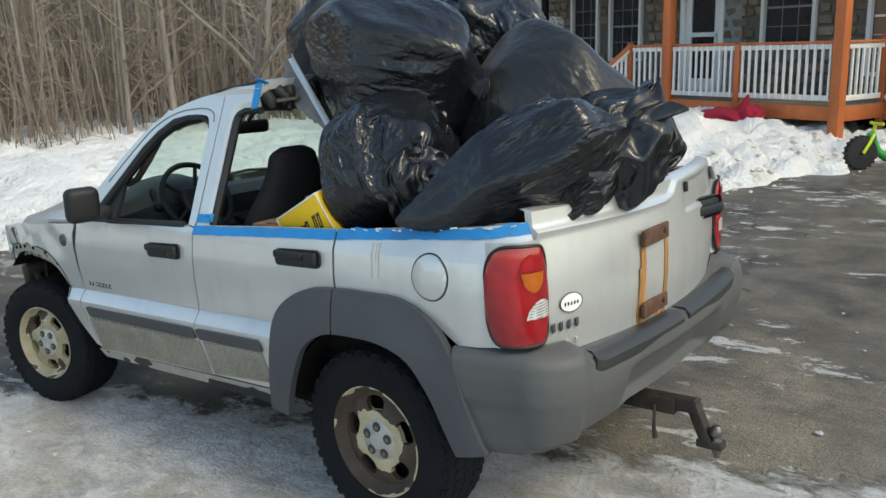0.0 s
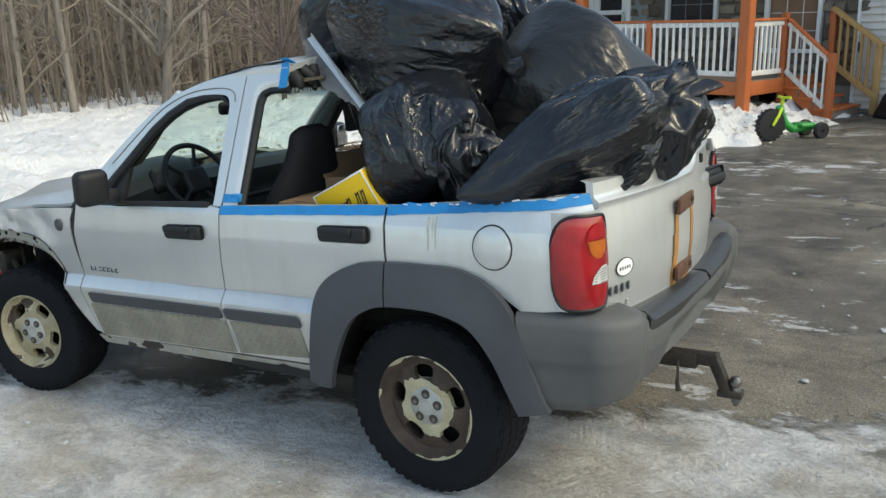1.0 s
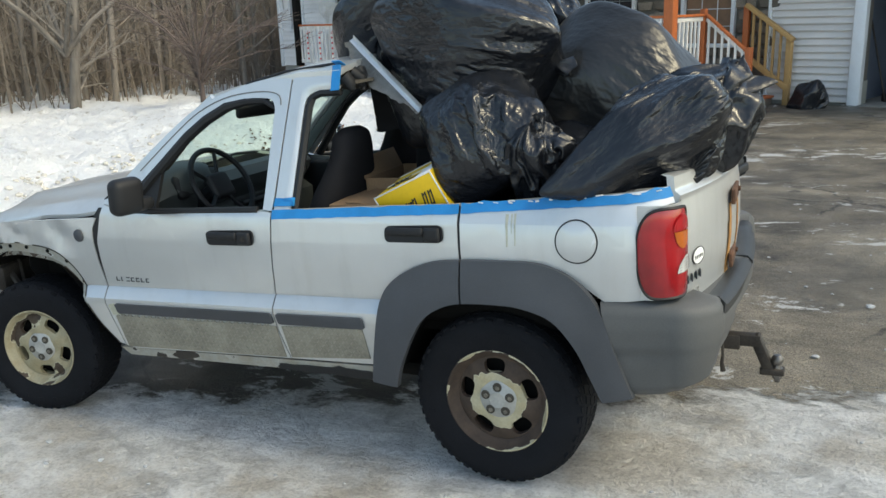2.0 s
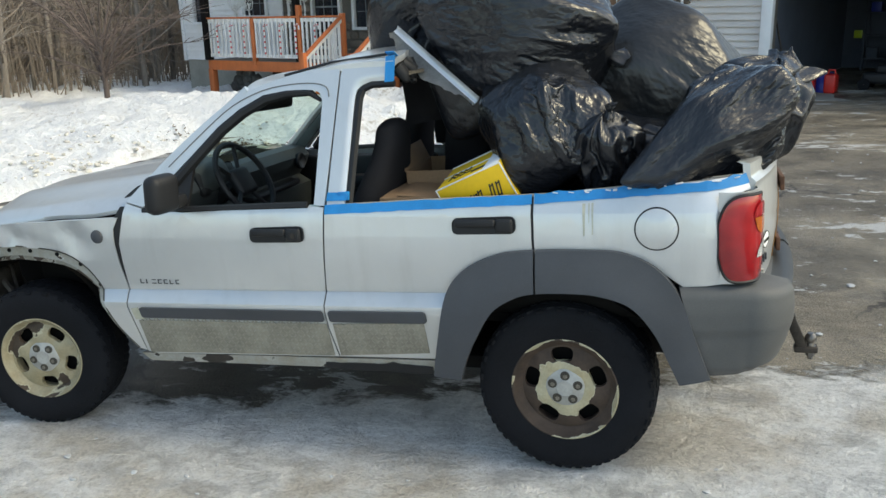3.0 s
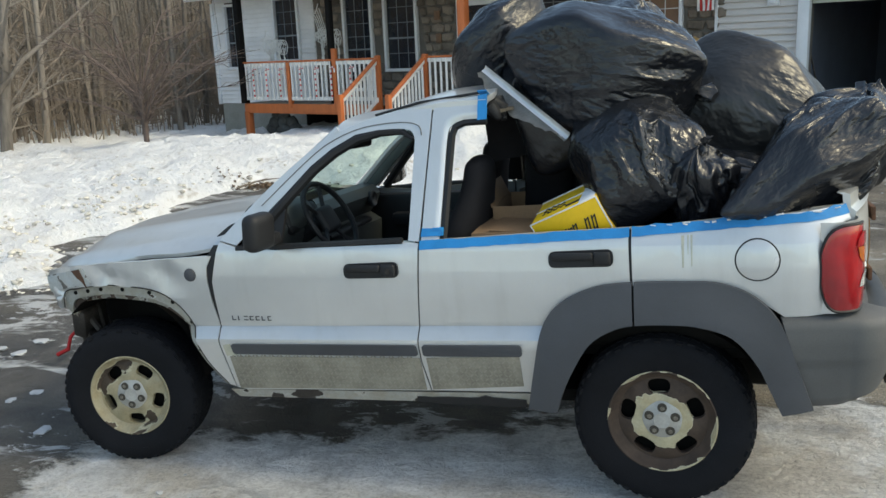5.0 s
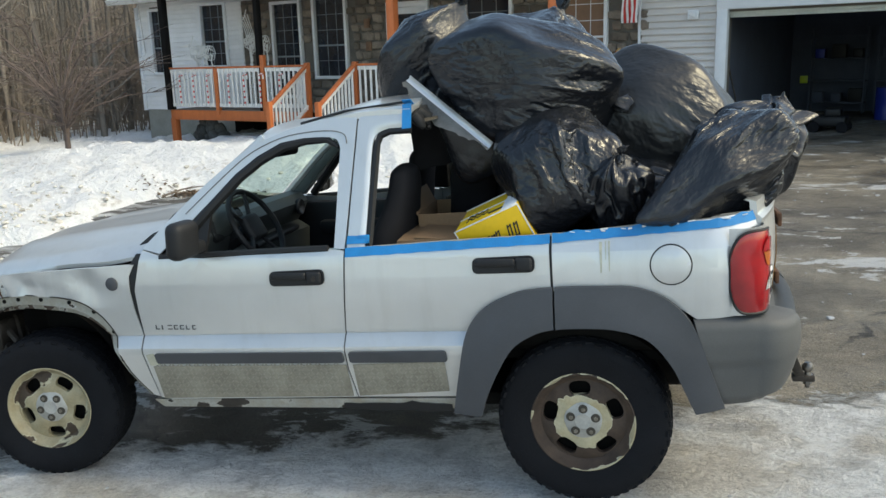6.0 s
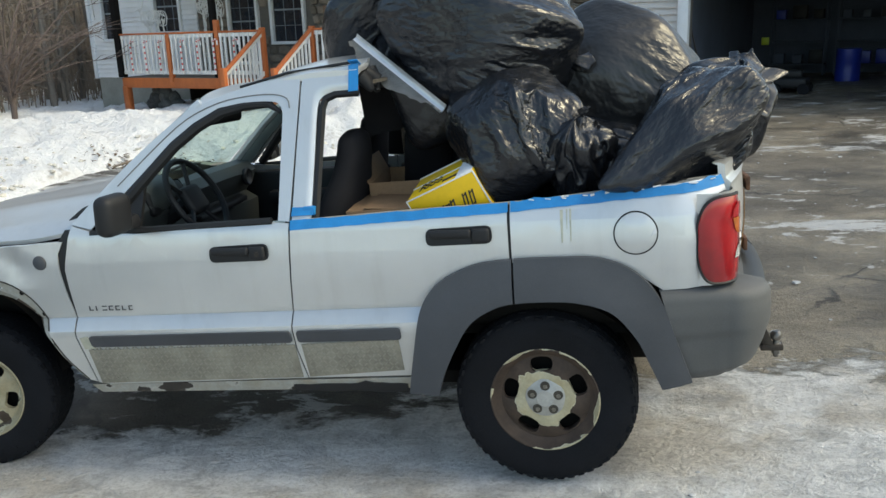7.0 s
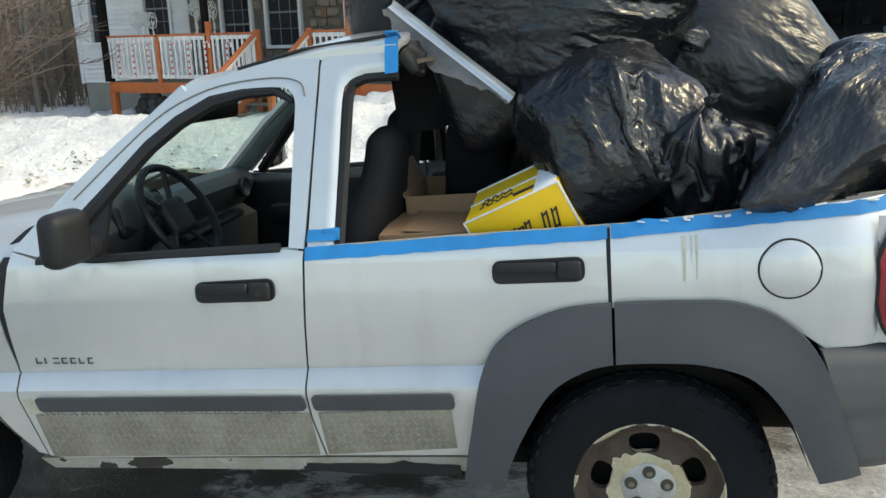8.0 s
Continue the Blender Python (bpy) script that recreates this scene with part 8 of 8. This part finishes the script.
def build_light_net():
    """White wire deer with strings of unlit lights, standing on the porch."""
    rnd = random.Random(17)
    for x0, x1, y, back, head in ((-8.55, -7.95, 1.2, 2.36, 2.80), (-9.85, -9.25, 0.7, 2.18, 2.26)):
        deer = thing("wire_ornament", "white wire deer frame wound with unlit lights", "decoration", HOUSE @ pose(0, y, DECK_Z))
        back, head = back - DECK_Z, head - DECK_Z
        bm = bmesh.new()
        for k in range(9):
            x = lerp(x0, x1, k / 8)
            r = 0.15 + 0.03 * math.sin(k)
            tube(bm, [(x + rnd.uniform(-0.02, 0.02), 0.11 * math.cos(a), back - r + r * math.sin(a) + rnd.uniform(-0.02, 0.02)) for a in [2 * math.pi * i / 10 for i in range(11)]], 0.010, 5)
        for k in range(26):
            p = Vector((rnd.uniform(x0, x1), rnd.uniform(-0.12, 0.0), back - rnd.uniform(0.0, 0.28)))
            pts = [p]
            for j in range(3):
                pts.append(pts[-1] + Vector((rnd.uniform(-0.12, 0.12), rnd.uniform(-0.02, 0.02), rnd.uniform(-0.12, 0.08))))
            tube(bm, pts, 0.010, 5)
        part("body", bm, M_RAIL_WHITE, deer)
        for x in (x0 + 0.02, x0 + 0.10, x1 - 0.10, x1 - 0.02):
            bm = bmesh.new()
            yy = rnd.uniform(-0.08, 0.08)
            tube(bm, [(x, yy, back - 0.2), (x + 0.02, yy, back * 0.5), (x, yy, 0.0)], 0.014, 5)
            tube(bm, [(x + 0.035 * math.sin(2.2 * i), yy + 0.02, back - 0.2 - i * (back - 0.2) / 16) for i in range(17)], 0.009, 5)
            part("leg", bm, M_RAIL_WHITE, deer)
        bm = bmesh.new()
        for k in range(5):
            d = 0.03 * (k - 2)
            tube(bm, [(x0 + 0.12 + d, d, back - 0.05), (x0 + 0.02 + d, d, (back + head) / 2), (x0 - 0.10 + 1.4 * d, d, head + d)], 0.009, 5)
        tube(bm, [(x0 - 0.16, 0, head - 0.10), (x0 - 0.05, 0, head), (x0 + 0.02, 0, head + 0.16)], 0.011, 5)
        part("neck", bm, M_RAIL_WHITE, deer)


def build_stone_pile():
    rnd = random.Random(6)
    kinds = []
    for k in range(4):
        b = bmesh.new()
        bmesh.ops.create_icosphere(b, subdivisions=2, radius=0.5)
        for v in b.verts:
            v.co *= 1 + 0.25 * fbm(v.co.x * 2 + k * 5, v.co.y * 2, v.co.z * 2, 2)
        kinds.append(mesh_of("boulder", b, M_LOG))
    n = 0
    for layer, count in ((0, 5), (1, 4), (2, 2)):
        for i in range(count):
            x = -9.25 + (i - (count - 1) / 2) * 0.21 + rnd.uniform(-0.03, 0.03)
            ob = new("boulder", kinds[n % 4])
            ob.matrix_world = HOUSE @ pose(x, 0.42 + rnd.uniform(-0.10, 0.10), 0.10 + 0.15 * layer, rnd.uniform(0, 90), rnd.uniform(0, 90), rnd.uniform(0, 360)) @ Matrix.Diagonal((0.32, 0.30, 0.25, 1))
            tagged(ob, "mossy dark boulder stacked under the deck", "boulder", "boulders under the deck")
            finish(ob, 80)
            n += 1


def build_garage_things():
    rnd = random.Random(9)
    z0 = 0.16
    # shelves along the back, in the walls' dimmed tint
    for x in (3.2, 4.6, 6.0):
        s = thing("garage_shelf", "metal shelf unit crowded with boxes, coloured dim like the unlit garage", "shelf", HOUSE @ pose(x, 8.3, z0), "garage shelves")
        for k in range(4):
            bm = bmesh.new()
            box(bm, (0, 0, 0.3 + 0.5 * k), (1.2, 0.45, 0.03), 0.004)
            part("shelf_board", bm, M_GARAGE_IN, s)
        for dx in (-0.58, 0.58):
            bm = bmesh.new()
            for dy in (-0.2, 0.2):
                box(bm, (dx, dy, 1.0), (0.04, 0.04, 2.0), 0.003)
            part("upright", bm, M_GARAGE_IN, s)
        for k in range(6):
            bm = bmesh.new()
            w = rnd.uniform(0.15, 0.32)
            box(bm, (0, 0, w / 2), (w, 0.3, w), 0.01)
            solid("storage_box", bm, rnd.choice([M_BLACK, M_GARAGE_IN, M_GARAGE_IN, M_BLUEBIN]), "small storage box on a garage shelf", "box",
                  HOUSE @ pose(x - 0.4 + 0.4 * (k % 3), 8.3, z0 + 0.32 + 0.5 * (k // 3) * 2))
    for x, y, m, lab in ((2.66, 3.25, M_REDBIN, "red plastic fuel can on the garage floor"), (3.02, 3.3, M_REDBIN, "upright red plastic jug on the garage floor")):
        t = thing("fuel_can", lab, "fuel can", HOUSE @ pose(x, y, z0))
        bm = bmesh.new()
        box(bm, (0, 0, 0.17), (0.20, 0.28, 0.34), 0.04, None, 3)
        part("can_body", bm, m, t)
        bm = bmesh.new()
        tube(bm, [(-0.06, 0, 0.34), (-0.05, 0, 0.41), (0.05, 0, 0.41), (0.06, 0, 0.34)], 0.016, 6)
        part("can_handle", bm, m, t)
    for x, y, r, h in ((2.86, 3.45, 0.15, 0.34), (4.44, 6.6, 0.24, 0.72)):
        bm = bmesh.new()
        lathe(bm, [(0.0001, 0), (r, 0), (r * 1.03, h * 0.33), (r, h * 0.36), (r, h * 0.64), (r * 1.03, h * 0.67), (r, h), (r * 0.9, h + 0.01), (0.0001, h)], 28, "z")
        solid("plastic_drum", bm, M_BLUEBIN, "blue plastic drum standing in the garage", "drum", HOUSE @ pose(x, y, z0))
    t = thing("push_mower", "dark mower parked inside the garage", "mower", HOUSE @ pose(3.7, 4.2, z0))
    bm = bmesh.new()
    box(bm, (0, 0, 0.22), (0.6, 0.5, 0.2), 0.06, None, 3)
    box(bm, (0.05, 0, 0.38), (0.3, 0.3, 0.16), 0.05, None, 3)
    part("deck", bm, M_BLACK, t)
    for dx in (-0.25, 0.25):
        for dy in (-0.28, 0.28):
            bm = bmesh.new()
            lathe(bm, [(0.01, -0.03), (0.10, -0.03), (0.11, 0), (0.10, 0.03), (0.01, 0.03)], 16, "y", (dx, dy, 0.11))
            part("wheel", bm, M_RUBBER, t)
    bm = bmesh.new()
    tube(bm, [(0, 0, 0), (0.30, 0.25, 1.55)], 0.016, 6)
    box(bm, (-0.02, -0.02, 0.06), (0.28, 0.04, 0.16), 0.01)
    solid("snow_shovel", bm, M_STEEL_DARK, "long handled snow shovel leaning by the garage door", "shovel", HOUSE @ pose(2.45, 2.75, z0, 0, 0, 140))
    bm = bmesh.new()
    box(bm, (0, 0, 0), (0.17, 0.02, 0.17), 0.01)
    solid("wall_sign", bm, M_LIME, "small yellow sign hung on the garage back wall", "sign", HOUSE @ pose(2.5, 8.05, 1.0))


def build_wall_things():
    bm = bmesh.new()
    box(bm, (0, 0, 0), (0.20, 0.05, 0.16), 0.01)
    box(bm, (0, -0.03, 0), (0.12, 0.03, 0.10), 0.02)
    solid("wall_outlet_box", bm, M_TRIM, "square vent box on the house siding", "vent", HOUSE @ pose(1.60, WALL_Y - 0.02, 2.40))
    f = thing("flag", "small striped flag hanging from a short pole", "flag", HOUSE @ pose(0.45, WALL_Y - 0.1, 2.85))
    bm = bmesh.new()
    tube(bm, [(0, 0.05, -0.35), (0, -0.35, 0.15)], 0.012, 6)
    part("pole", bm, M_TRIM, f)
    for k in range(7):
        bm = bmesh.new()
        sheet(bm, 1, 8, lambda u, v: (0.03 + (k + u) * 0.045 - 0.16, -0.12 + 0.025 * math.sin(v * 6 + k), 0.0 - 0.55 * v))
        geo = bmesh.ops.extrude_face_region(bm, geom=bm.faces[:])
        bmesh.ops.translate(bm, vec=(0, 0.003, 0), verts=[v for v in geo["geom"] if isinstance(v, bmesh.types.BMVert)])
        part("stripe", bm, M_REDBIN if k % 2 else M_PLUSH_W, f)
    for x, z in ((-5.72, 2.05), (-5.75, 2.55)):
        bm = bmesh.new()
        box(bm, (0, 0, 0), (0.14, 0.05, 0.20), 0.01)
        box(bm, (0, -0.03, 0), (0.08, 0.03, 0.12), 0.01)
        solid("wall_lamp", bm, M_BROWN_BLIND, "small brown lamp on the stone wall", "wall lamp", HOUSE @ pose(x, WALL_Y - 0.06, z))
    bin_ = thing("rubbish_bag", "black bin bag standing below the pine stair rail", "bin bag", HOUSE @ pose(1.52, 1.75, 0.22))
    bag_part("sack", bag_mesh((0.28, 0.26, 0.32), 15, 0.4, levels=3), M_BAG, bin_)


build_trike()
build_deflated()
build_canes()
build_light_net()
build_stone_pile()
build_garage_things()
build_wall_things()


# ---- woods ----
def grow(bm, base, height, r0, rnd, limbs, lean=0.05, sides=6, twigs=2, low=0.15, crown=None):
    """A bare tree: tapered bending trunk, limbs, twigs."""
    pts, rad = [Vector(base) - Vector((0, 0, 0.3))], [r0 * 1.25]
    d = Vector((rnd.uniform(-lean, lean), rnd.uniform(-lean, lean), 1)).normalized()
    n = 7
    for k in range(n):
        d = (d + Vector((rnd.uniform(-0.05, 0.05), rnd.uniform(-0.05, 0.05), 0.05))).normalized()
        pts.append(pts[-1] + d * (height / n))
        rad.append(r0 * (1 - 0.85 * (k + 1) / n) + 0.01)
    tube(bm, pts, rad, sides, False)
    bm = crown if crown is not None else bm
    for k in range(limbs):
        t = lerp(low, 0.97, (k + rnd.random()) / limbs) * (len(pts) - 1)
        i = min(int(t), len(pts) - 2)
        p = pts[i].lerp(pts[i + 1], t - i)
        rr = lerp(rad[i], rad[i + 1], t - i) * rnd.uniform(0.28, 0.5)
        a = rnd.uniform(0, 2 * math.pi)
        w = Vector((math.cos(a), math.sin(a), rnd.uniform(0.15, 0.9))).normalized()
        ln = height * rnd.uniform(0.10, 0.24) * (1.2 - t / len(pts))
        q = [p]
        for j in range(4):
            w = (w + Vector((rnd.uniform(-0.22, 0.22), rnd.uniform(-0.22, 0.22), rnd.uniform(-0.05, 0.28)))).normalized()
            q.append(q[-1] + w * ln / 4)
        tube(bm, q, [rr, rr * 0.75, rr * 0.55, rr * 0.35, rr * 0.12], 4, False)
        for j in range(twigs):
            s = q[rnd.randint(1, 3)]
            e = Vector((rnd.uniform(-1, 1), rnd.uniform(-1, 1), rnd.uniform(-0.2, 0.8))).normalized() * ln * rnd.uniform(0.3, 0.6)
            tube(bm, [s, s + e * 0.5 + Vector((0, 0, 0.04)), s + e], [rr * 0.35, rr * 0.22, rr * 0.06], 3, False)


def wood_place(rnd, near, far):
    """A spot in the woods ahead of the car and beyond the house's gable."""
    while True:
        a, d = rnd.uniform(24, 88), math.sqrt(rnd.uniform(near * near, far * far))
        x, y = 0.5 - d * math.sin(radians(a)), -3.0 + d * math.cos(radians(a))
        h = HOUSE_IN @ Vector((x, y, 0))
        if x < -11.5 and (h.x < -15.0) and -x + 0.35 * y > 17.5:
            return x, y


def build_woods():
    rnd = random.Random(42)
    for k in range(16):
        x, y = wood_place(rnd, 21, 26)
        bm, cr = bmesh.new(), bmesh.new()
        grow(bm, (0, 0, 0), rnd.uniform(11, 16), rnd.uniform(0.05, 0.10), rnd, 26, 0.05, 8, 5, 0.06, crown=cr)
        t = thing("bare_tree", "tall leafless grey-brown tree at the wood's edge", "tree", pose(x, y, ground_z(x, y)), "trees at the wood's edge")
        part("trunk", bm, M_BARK, t, "", 80)
        part("crown", cr, M_TWIG, t, "leafless limbs and twigs", 80)
    # the spreading yard tree
    x, y = -16.27, 11.6
    bm = bmesh.new()
    rr = random.Random(5)
    cr = bmesh.new()
    grow(bm, (0, 0, 0), 7.5, 0.13, rr, 30, 0.10, 8, 8, 0.10, crown=cr)
    for a in (150, 200, 265, 330, 40):
        d = Vector((math.cos(radians(a)), math.sin(radians(a)), 0))
        tube(cr, [(0, 0, 1.5), d * 0.7 + Vector((0, 0, 2.3)), d * 1.6 + Vector((0, 0, 3.0)), d * 2.9 + Vector((0, 0, 4.1))], [0.07, 0.055, 0.04, 0.01], 6, False)
    t = thing("yard_tree", "pale spreading leafless tree beside the drive", "tree", pose(x, y, ground_z(x, y) + 0.2))
    part("trunk", bm, M_BARK, t, "", 80)
    part("crown", cr, M_BARK, t, "leafless spreading limbs", 80)
    # a low, dark, twiggy tree standing in the snow before the woods
    x, y = -12.5, 12.0
    bm, cr = bmesh.new(), bmesh.new()
    rr = random.Random(77)
    tube(bm, [(0, 0, -0.3), (0.02, 0.0, 0.7), (-0.04, 0.03, 1.5)], [0.075, 0.06, 0.05], 8, False)
    for k in range(26):
        a = 2 * math.pi * k / 26 + rr.uniform(-0.2, 0.2)
        d = Vector((math.cos(a), math.sin(a), 0))
        s = Vector((0, 0, rr.uniform(0.7, 1.5)))
        reach, rise = rr.uniform(0.9, 2.1), rr.uniform(0.5, 2.0)
        q = [s, s + d * reach * 0.35 + Vector((0, 0, rise * 0.55)), s + d * reach * 0.7 + Vector((0, 0, rise * 0.9)), s + d * reach + Vector((rr.uniform(-0.2, 0.2), rr.uniform(-0.2, 0.2), rise))]
        tube(cr, q, [0.032, 0.022, 0.014, 0.004], 4, False)
        for j in range(22):
            i = rr.randint(0, 2)
            p = q[i].lerp(q[i + 1], rr.random())
            e = (d * rr.uniform(0.0, 0.7) + Vector((rr.uniform(-0.6, 0.6), rr.uniform(-0.6, 0.6), rr.uniform(-0.25, 0.45))))
            tube(cr, [p, p + e * 0.5 + Vector((0, 0, 0.04)), p + e], [0.009, 0.006, 0.002], 3, False)
    t = thing("ornamental_tree", "low dark purplish-brown leafless twiggy tree in the snow", "tree", pose(x, y, ground_z(x, y) + 0.05))
    part("trunk", bm, M_SHRUB, t, "", 80)
    part("crown", cr, M_SHRUB, t, "dense bare twigs", 80)
    for layer, (near, far, count, limbs) in enumerate(((24, 34, 230, 16), (32, 52, 420, 9))):
        bm = bmesh.new()
        for k in range(count):
            x, y = wood_place(rnd, near, far)
            grow(bm, (x, y, ground_z(x, y)), rnd.uniform(10, 17), rnd.uniform(0.03, 0.09), rnd, limbs, 0.06, 5, 3, 0.05)
        solid("woods", bm, M_BARK, "dense leafless brown woods behind the snow", "woods", kind="stuff", angle=80)
    bm = bmesh.new()
    for k in range(5600):
        x, y = wood_place(rnd, 20.5, 46)
        z = ground_z(x, y)
        h = rnd.uniform(0.8, 4.5)
        b = Vector((x + rnd.uniform(-0.5, 0.5), y + rnd.uniform(-0.5, 0.5), z + h))
        tube(bm, [(x, y, z), Vector((x, y, z)).lerp(b, 0.55) + Vector((rnd.uniform(-0.12, 0.12), rnd.uniform(-0.12, 0.12), 0)), b], [0.022, 0.015, 0.005], 3, False)
        for j in range(4):
            s = Vector((x, y, z)).lerp(b, rnd.uniform(0.3, 1.0))
            tube(bm, [s, s + Vector((rnd.uniform(-0.8, 0.8), rnd.uniform(-0.8, 0.8), rnd.uniform(-0.1, 0.6)))], [0.010, 0.004], 3, False)
    solid("undergrowth", bm, M_TWIG, "tangled brown saplings and brush among the trees", "undergrowth", kind="stuff", angle=80)


def build_backdrop():
    """Far woods as a plain brown wall of distance."""
    m, nt, bsdf = blank("distant_woods")
    a = noise_of(nt, 1.0, 6, "World", stretch=(1.6, 1.6, 0.10), rough=0.65)
    b = noise_of(nt, 3.0, 4, "World", stretch=(1, 1, 0.5))
    col = ramp_between(nt, a, 0.35, 0.65, (0.060, 0.045, 0.032), (0.20, 0.163, 0.128))
    nt.links.new(mix_rgb(nt, 0.4, col, ramp_between(nt, b, 0.3, 0.7, (0.09, 0.065, 0.045), (0.18, 0.135, 0.095))), bsdf.inputs["Base Color"])
    bsdf.inputs["Roughness"].default_value = 1.0
    bm = bmesh.new()
    sheet(bm, 60, 6, lambda u, v: (0.5 - 62 * math.sin(radians(lerp(-10, 130, u))), -3 + 62 * math.cos(radians(lerp(-10, 130, u))), lerp(-2, 11 + 2.5 * fbm(u * 30, 0, 0, 4), v)))
    geo = bmesh.ops.extrude_face_region(bm, geom=bm.faces[:])
    bmesh.ops.translate(bm, vec=(0, 0.5, 0), verts=[v for v in geo["geom"] if isinstance(v, bmesh.types.BMVert)])
    solid("backdrop", bm, m, "far brown leafless woods", "woods", kind="structure")


build_woods()
build_backdrop()


def build_ice_chips():
    """Loose lumps of ice and snow on the drive."""
    rnd = random.Random(12)
    bm = bmesh.new()
    for k in range(330):
        if k < 260:
            x, y = rnd.uniform(0.5, 6), rnd.uniform(-2.5, 9)
        else:
            x, y = rnd.uniform(-3, 2), rnd.uniform(-3.5, -0.9)
        s = rnd.uniform(0.004, 0.012) * (2.0 if rnd.random() < 0.1 else 1)
        t = bmesh.ops.create_icosphere(bm, subdivisions=1, radius=s)
        for v in t["verts"]:
            v.co = Vector((x + v.co.x * rnd.uniform(0.7, 1.6), y + v.co.y * rnd.uniform(0.7, 1.4), ground_z(x, y) + 0.3 * s + v.co.z * 0.6))
    for k in range(24):
        x, y = rnd.uniform(-5.9, -3.4), rnd.gauss(0.9, 0.9)
        s = rnd.uniform(0.012, 0.06)
        t = bmesh.ops.create_icosphere(bm, subdivisions=1, radius=s)
        fx, fy = rnd.uniform(0.8, 1.8), rnd.uniform(0.8, 1.5)
        for v in t["verts"]:
            v.co = Vector((x + v.co.x * fx + rnd.uniform(-0.2, 0.2) * s, y + v.co.y * fy + rnd.uniform(-0.2, 0.2) * s, ground_z(x, y) + 0.10 * s + v.co.z * 0.28))
    solid("ice_chips", bm, M_ICE, "loose crumbs of ice on the asphalt", "ice", kind="stuff")


build_ice_chips()


def build_edge_litter():
    """Last year's leaves and a fallen branch where the snow ends beside the bare drive."""
    rnd = random.Random(33)
    bm = bmesh.new()
    for k in range(260):
        x, y = rnd.gauss(-6.55, 0.38), rnd.gauss(7.15, 0.16)
        z = on_ground(x, y) + 0.008
        r = rnd.uniform(0.02, 0.05)
        m = pose(x, y, z + rnd.uniform(0, 0.03), rnd.uniform(-40, 40), rnd.uniform(-40, 40), rnd.uniform(0, 360))
        vs = [bm.verts.new(m @ Vector(p)) for p in ((-r, 0, 0), (0, -r * 0.5, 0.006), (r, 0, 0), (0, r * 0.5, 0.006))]
        vb = [bm.verts.new(v.co - Vector((0, 0, 0.002))) for v in vs]
        bm.faces.new(vs)
        bm.faces.new(vb[::-1])
        for i in range(4):
            bm.faces.new((vs[i], vb[i], vb[(i + 1) % 4], vs[(i + 1) % 4]))
    solid("leaf_litter", bm, M_WOOD_FLOOR, "wet brown fallen leaves at the snow's edge", "leaves", kind="stuff")
    p = Vector((-6.95, 6.95, on_ground(-6.95, 6.95) + 0.03))
    q = Vector((-6.45, 7.42, on_ground(-6.45, 7.42) + 0.06))
    b = thing("fallen_branch", "thin bare brown branch lying on the snow", "branch", Matrix.Translation(p))
    bm = bmesh.new()
    d = q - p
    tube(bm, [Vector((0, 0, 0)), d * 0.4 + Vector((0.03, 0, 0.04)), d * 0.75 + Vector((0, 0.03, 0.02)), d], [0.018, 0.014, 0.010, 0.004], 6)
    part("stem", bm, M_TWIG, b)
    bm = bmesh.new()
    tube(bm, [d * 0.4 + Vector((0.03, 0, 0.04)), d * 0.55 + Vector((0.16, -0.05, 0.08))], [0.009, 0.003], 5)
    part("side_twig", bm, M_TWIG, b)


build_edge_litter()
